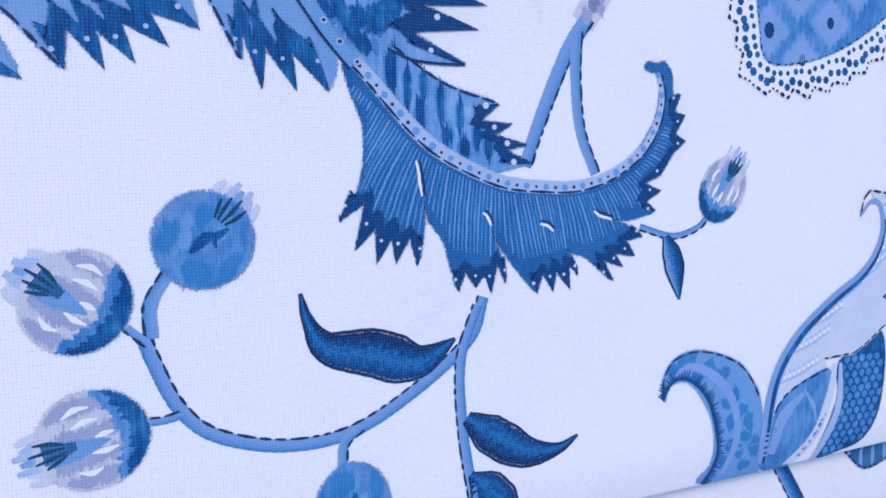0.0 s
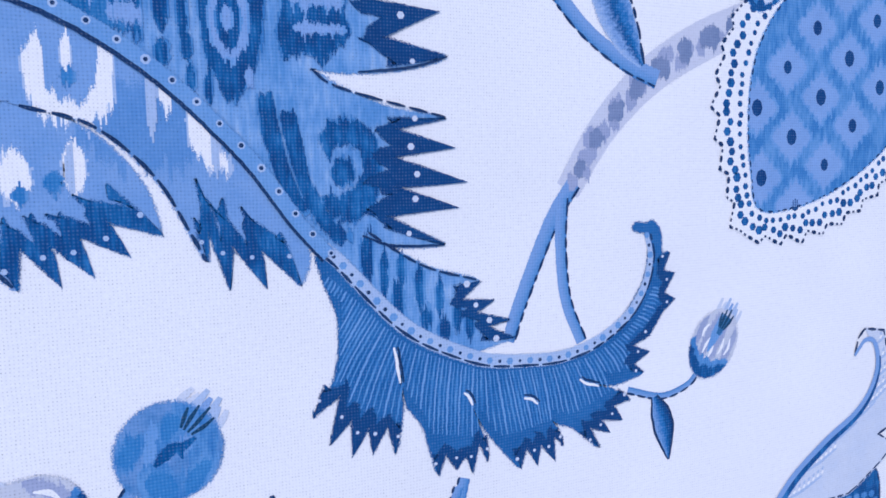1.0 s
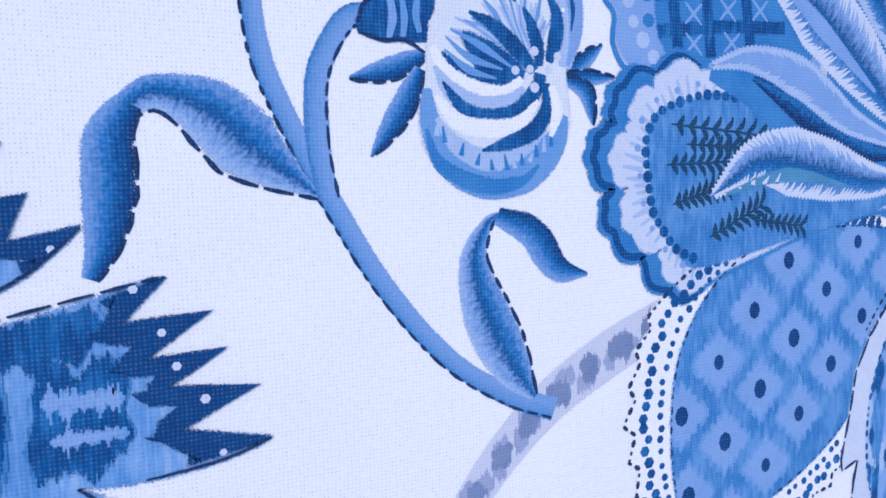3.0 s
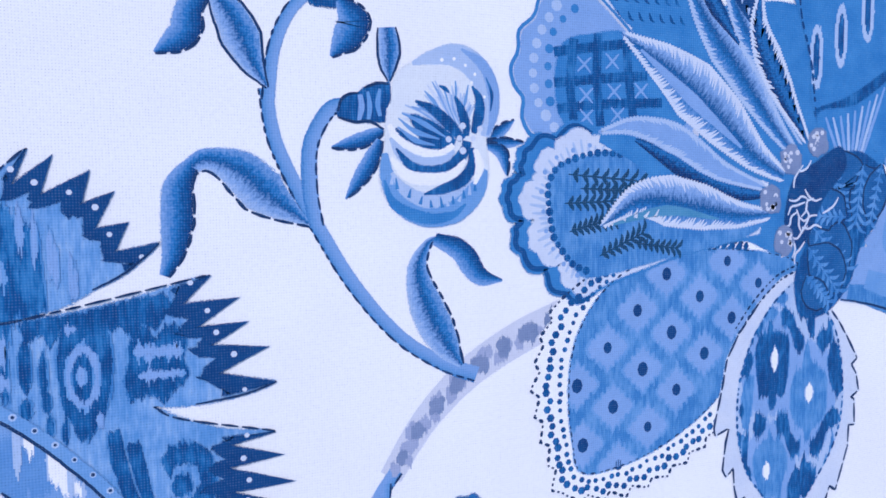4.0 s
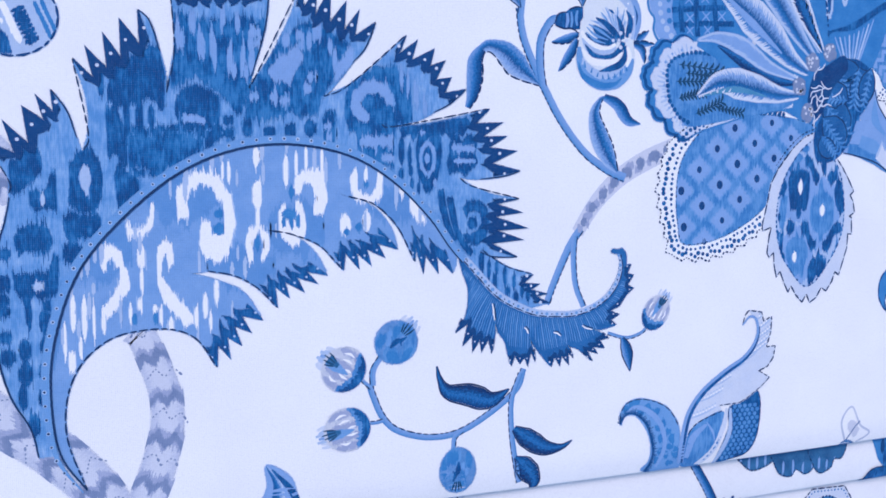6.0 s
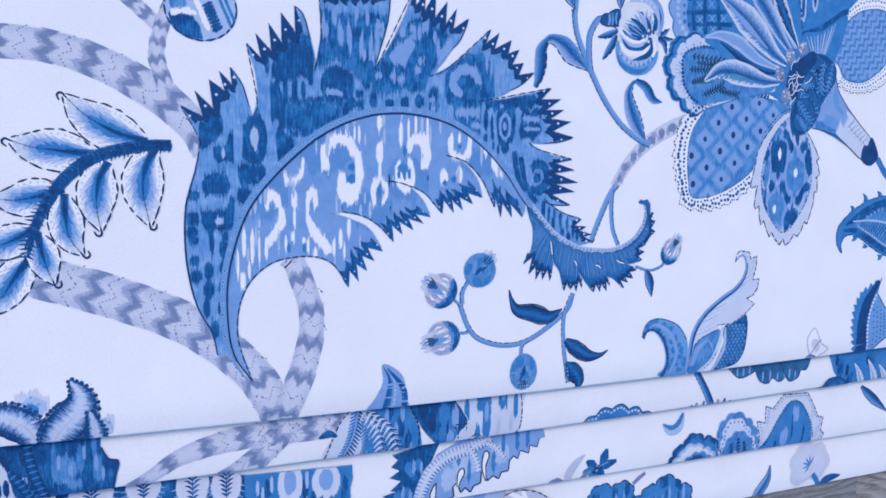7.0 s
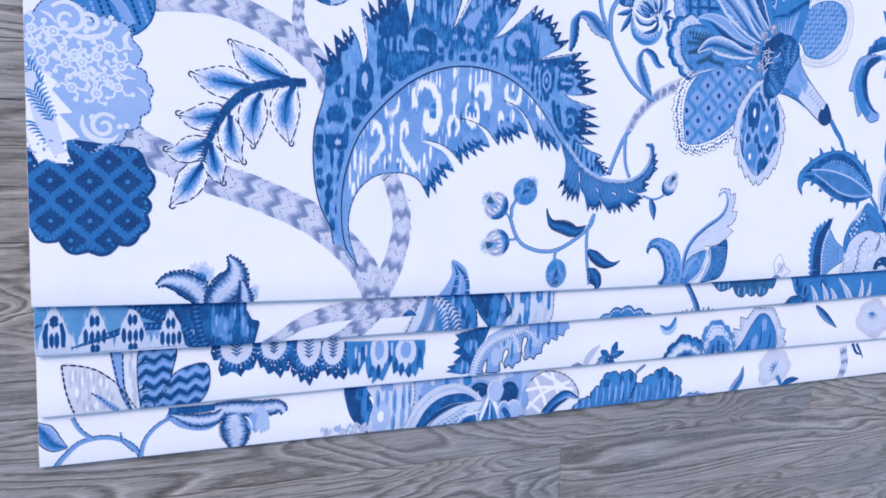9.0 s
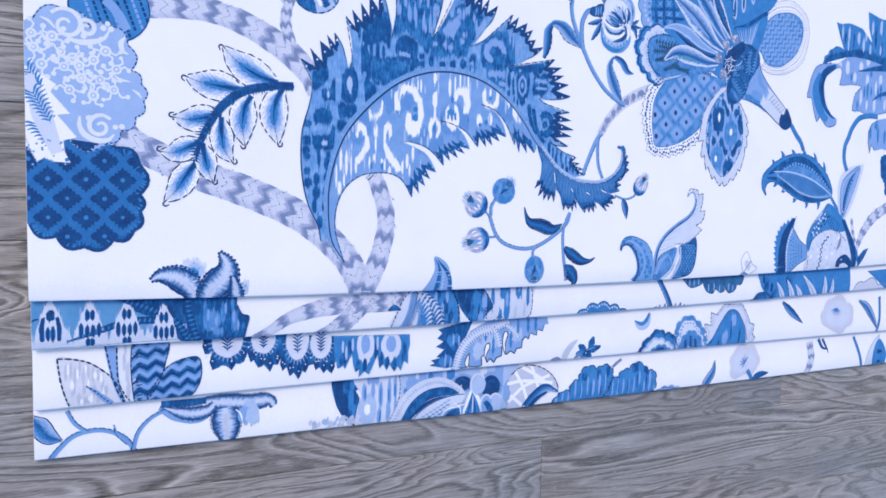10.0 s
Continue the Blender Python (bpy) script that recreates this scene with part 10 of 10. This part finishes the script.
# ruffled white band over a dark one
for pts, w, m in (([(202.8, -88.7), (209.4, -75.3), (220.1, -67.1), (234.3, -65.3), (248.0, -71.4), (251.9, -77.2)], 7.0, mist), ([(209.7, -89.7), (215.8, -78.9), (226.2, -72.3), (240.0, -71.5), (249.3, -76.1)], 6.2, deep), ([(212.5, -90.1), (220.4, -80.8), (231.0, -76.3), (243.7, -75.5)], 2.2, navy)):
    b.ribbon(pts, [w, w, w, w * 0.9, w * 0.3], m)
e = even(curve([(200.0, -87.0), (207.3, -73.7), (219.0, -64.6), (234.3, -62.5), (248.7, -69.1)], 8), 2.0)
for u, d in zip(e, normals(e)):
    b.ribbon([u - d * 2.2, u + d * rng.uniform(0.4, 1.6)], [1.8, 0.5], mist)
    b.ribbon([u - d * 3.6, u - d * rng.uniform(1.4, 2.4)], [0.3, 0.9], sky_ink)
# veined leaf
vl = curve([(213.9, -90.3), (220.4, -82.9), (231.0, -77.0), (243.7, -74.4), (251.8, -74.4), (248.3, -81.0), (238.5, -86.7), (229.5, -91.1)], 5, True)
b.fill(vl, mist)
for k in range(3):
    for j in range(9):
        c = Vector((220.2, -89.1)) + Vector((j * 2.5 - k * 0.6, j * 1.35 - k * 3.1 + 1.2))
        if inside(vl, c):
            b.stroke([c + Vector((-1.3, 0.2)), c + Vector((0, -0.9)), c + Vector((1.2, 0.5))], 0.8, mid if k else sky_ink, smooth=False)
b.stroke([(213.9, -90.3), (220.4, -82.9), (231.0, -77.0), (243.7, -74.4), (251.8, -74.4)], 0.7, deep)
b.stroke([(229.5, -91.1), (238.5, -86.0), (248.3, -80.2)], 0.7, mid)
b.fill(curve([(234.9, -89.7), (238.4, -84.2), (246.9, -82.2), (254.3, -81.0), (257.5, -86.7), (252.3, -90.7)], 5, True), sky_ink)
b.fill(curve([(238.6, -88.8), (242.5, -84.8), (248.4, -84.5), (248.5, -88.7)], 5, True), deep)
b.stroke([(234.9, -89.7), (238.4, -84.2), (246.9, -82.2), (254.3, -81.0)], 1.0, unprinted)
b.stroke([(243.8, -79.7), (248.4, -83.1), (249.6, -88.2)], 0.8, unprinted)
# pointed leaf with white rims
tl = curve([(250.8, -90.5), (253.5, -80.9), (257.0, -71.4), (261.8, -78.4), (266.7, -90.5)], 5, True)
b.fill(tl, mid)
b.stroke([(250.8, -90.5), (253.5, -80.9), (257.0, -71.4)], 1.7, unprinted)
b.stroke([(257.0, -71.4), (261.8, -78.4), (266.7, -90.5)], 1.9, unprinted)
for pts in ([(257.2, -76.1), (255.8, -83.0), (254.5, -89.9)], [(257.9, -77.2), (259.6, -83.5), (261.0, -90.1)]):
    b.stroke(pts, 0.8, navy)
b.stroke([(257.9, -76.1), (258.3, -89.3)], 0.8, mist)
for c, rx, ry, m in (((261.5, -68.4), 5.5, 7, pale), ((275.0, -83.6), 5.5, 7.5, pale), ((268.0, -82.7), 4, 6.5, sky_ink)):
    b.fill(ell(c, rx, ry, 0, 18, 0.06), m)
    b.stroke(ell(c, rx, ry, 0, 24)[2:17], 1.2, mist, smooth=False)
b.ribbon([(267.2, -80.8), (271.2, -86.0), (273.8, -92.5)], [2.6, 4, 3], deep)
# latticed petal with a shaded curl
lat = curve([(285.5, -92.3), (287.3, -74.4), (288.4, -63.0), (299.1, -58.6), (310.2, -60.8), (320.4, -67.3), (325.0, -76.1), (316.3, -78.6), (304.2, -85.0), (298.4, -92.6)], 5, True)
b.fill(lat, lilac)
for pts in ([(285.2, -83.2), (297.6, -73.0), (317.9, -67.0)], [(284.0, -70.3), (297.5, -69.3), (320.6, -72.5)], [(290.0, -62.1), (296.8, -74.0), (301.4, -87.5)], [(303.1, -59.2), (307.3, -70.0), (311.1, -82.3)], [(286.6, -78.7), (294.0, -84.5), (300.3, -90.3)], [(295.1, -59.2), (307.5, -66.3), (322.6, -77.7)]):
    b.ribbon(pts, 1.9, unprinted)
b.ribbon([(296.8, -92.3), (305.3, -81.5), (314.9, -75.5), (325.2, -79.2)], [7, 8, 6.5, 1.5], leaf_wash)
b.ribbon([(300.0, -91.7), (308.2, -83.0), (316.3, -78.6)], [3, 3, 1], navy)
b.stroke([(286.9, -64.3), (293.1, -60.0), (301.1, -58.5), (311.4, -61.0), (320.4, -67.3), (325.0, -75.4), (325.2, -79.9)], 0.8, line, 4, 0.3)
b.done("printed_flower", "large layered blue and white bloom with dark eyes")
b = Print("three", 2)
for o in ([(322.2, -88.5), (325.4, -83.7), (330.3, -80.6), (336.3, -80.8), (337.8, -74.9), (343.8, -73.1), (345.2, -67.6), (351.2, -63.8), (358.8, -66.4), (363.6, -64.3), (370.9, -65.5), (373.1, -71.1), (371.6, -77.9), (368.6, -88.1)], [(367.1, -92.9), (371.0, -82.5), (371.6, -76.8), (378.7, -73.7), (383.1, -69.0), (388.6, -68.8), (393.1, -64.6), (401.7, -67.0), (405.9, -71.4), (410.7, -71.1), (413.1, -78.6), (411.8, -87.2), (413.9, -90.7)]):
    s = scallop(o) + [Vector((367.3, -96.9))]
    b.fill(s, mid)
    x0, x1 = min(q.x for q in s), max(q.x for q in s)
    y1 = max(q.y for q in s)
    b.ikat([bar((rng.uniform(x0 + 4, x1 - 3), y1 - rng.uniform(3, 9)), rng.uniform(3, 6), rng.uniform(4, 7)) for k in range(5)], deep, 0.4, 1.6, s)
    b.ikat([bar((x0 + 3 + (x1 - x0 - 5) * k / 9, y1 - rng.uniform(12, 20) - (3 if k < 3 else 0)), rng.uniform(0.9, 2.2), rng.uniform(6, 15)) for k in range(10)], sky_ink, 0.3, 2.6, s)
    b.ikat([bar((x0 + 5 + (x1 - x0 - 7) * k / 5, y1 - rng.uniform(14, 20)), 1.2, rng.uniform(6, 10)) for k in range(6)], plume_deep, 0.3, 2.0, s)
    b.stroke(s[:-1], 0.9, line, 3.0, 0.3, smooth=False)
b.stroke([(365.2, -92.7), (369.3, -84.3), (373.2, -73.1)], 0.8, line, 1.6, 0.4)
b.ribbon([(372.8, -65.6), (376.2, -62.9), (380.7, -60.2)], [1.8, 2.0, 1.6], lilac_dark)
b.fill(scallop([(413.9, -90.7), (419.5, -86.5), (426.4, -85.7), (433.4, -86.5), (439.7, -89.2)]) + [Vector((426.3, -91.4))], sky_ink)
b.stroke([(415.7, -87.7), (424.4, -85.5), (436.5, -87.7)], 0.7, line, 2, 0.4)
b.done("printed_blossom", "ruffled mid-blue blossom with pale streaks")
b = Print("three", 1)
leaf(b, [(461.9, -90.6), (467.3, -82.0), (471.1, -75.5), (472.5, -67.9)], 8, heart_wash, True, None, (0.3, 1.0, 0.9, 0.5, 0.05))
o = scallop([(494.5, -86.6), (489.0, -74.6), (490.8, -63.2), (508.3, -58.4), (519.4, -65.2), (520.0, -77.0), (507.8, -81.6)])
b.fill(grown(o, 0.84), lilac_pale, 2.4)
b.fill(grown(o, 0.62), mist, 2.4)
b.ikat([ell(q, 1.6, 1.2, 0, 10, 0.3) for q in even(grown(o, 0.8), 3.0)], lilac_pale, 0.3, 1.4)
b.ikat([ell(sum(o, Vector((0, 0))) / len(o), 4, 4, 0, 14, 0.2)], lilac_pale, 0.3, 2.0)
for k in range(6):
    a0 = Vector((504.8, -72.1))
    g = radians(60 + k * 34)
    b.ribbon([a0, a0 + Vector((math.cos(g), math.sin(g))) * 6], [0.4, 1.2, 0.4], mid)
b.ribbon([(507.6, -78.4), (512.9, -84.9), (516.4, -90.8)], [3, 3, 2], mid)
leaf(b, [(514.5, -90.6), (520.4, -84.1), (531.8, -82.6)], 6, deep, False, None, (0.4, 1.0, 0.8, 0.1))
b.done("printed_blossom", "pale lilac bell with a blue stem")
branch([(578.1, -59.5), (581.1, -74.4), (577.3, -90.2)], [8, 8, 8], ("three", 1), 9).done("printed_branch")
b = Print("three", 1)
b.ribbon([(588.9, -57.8), (594.3, -65.5), (601.5, -67.4)], [3, 2, 0.6], deep)
b.ribbon([(593.8, -58.0), (599.2, -65.8), (602.4, -71.0)], [2, 1.6, 0.4], navy)
stem(b, [(633.2, -58.4), (641.7, -73.7), (648.8, -89.5)], [2.6, 2.4], mid, shade=1)
leaf(b, [(654.3, -92.5), (656.9, -77.3), (667.6, -58.4)], 9, mist, True, None, (0.1, 0.8, 1.0, 0.8, 0.1), 1.4)
o = curve([(664.0, -90.7), (660.5, -75.0), (668.0, -62.6), (678.3, -76.2), (676.2, -89.1)], 5, True)
b.fill(o, mid)
b.ikat([bar((669.6, -83.4), 6, 1.6), bar((668.8, -74.0), 6, 1.6)], navy, 0.4, 1.0, o)
b.done("printed_leaf", "narrow blue and white leaves")

# ---- the boards ----
floor = tagged(new("floor"), "grey-stained brushed oak boards laid in rows", "floor", kind="structure")
ROW, LONG = 0.0715, 0.62


def board_mesh():
    bm = bmesh.new()
    w, l, h, b = ROW / 2 - 0.00012, LONG / 2 - 0.00012, 0.012, 0.0005
    rings = [(-h, 0), (-b, 0), (0, b)]
    loops = [[bm.verts.new((x * (l - i), y * (w - i), z)) for x, y in ((-1, -1), (1, -1), (1, 1), (-1, 1))] for z, i in rings]
    for a0, b0 in zip(loops, loops[1:]):
        for i in range(4):
            bm.faces.new((a0[i], a0[(i + 1) % 4], b0[(i + 1) % 4], b0[i]))
    bm.faces.new(loops[-1])
    me = bpy.data.meshes.new("board")
    bm.to_mesh(me)
    bm.free()
    me.materials.append(wood)
    return me


BOARD = board_mesh()
for row in range(-14, 20):
    y = -0.1136 - ROW / 2 + ROW * row
    start = 0.317 if row == 0 else 0.317 + LONG * ((row * 0.381) % 1.0)
    for k in range(-4, 4):
        board = new("board", BOARD)
        board.location = (start + LONG * (k + 0.5), y, 0)
        board.parent = floor
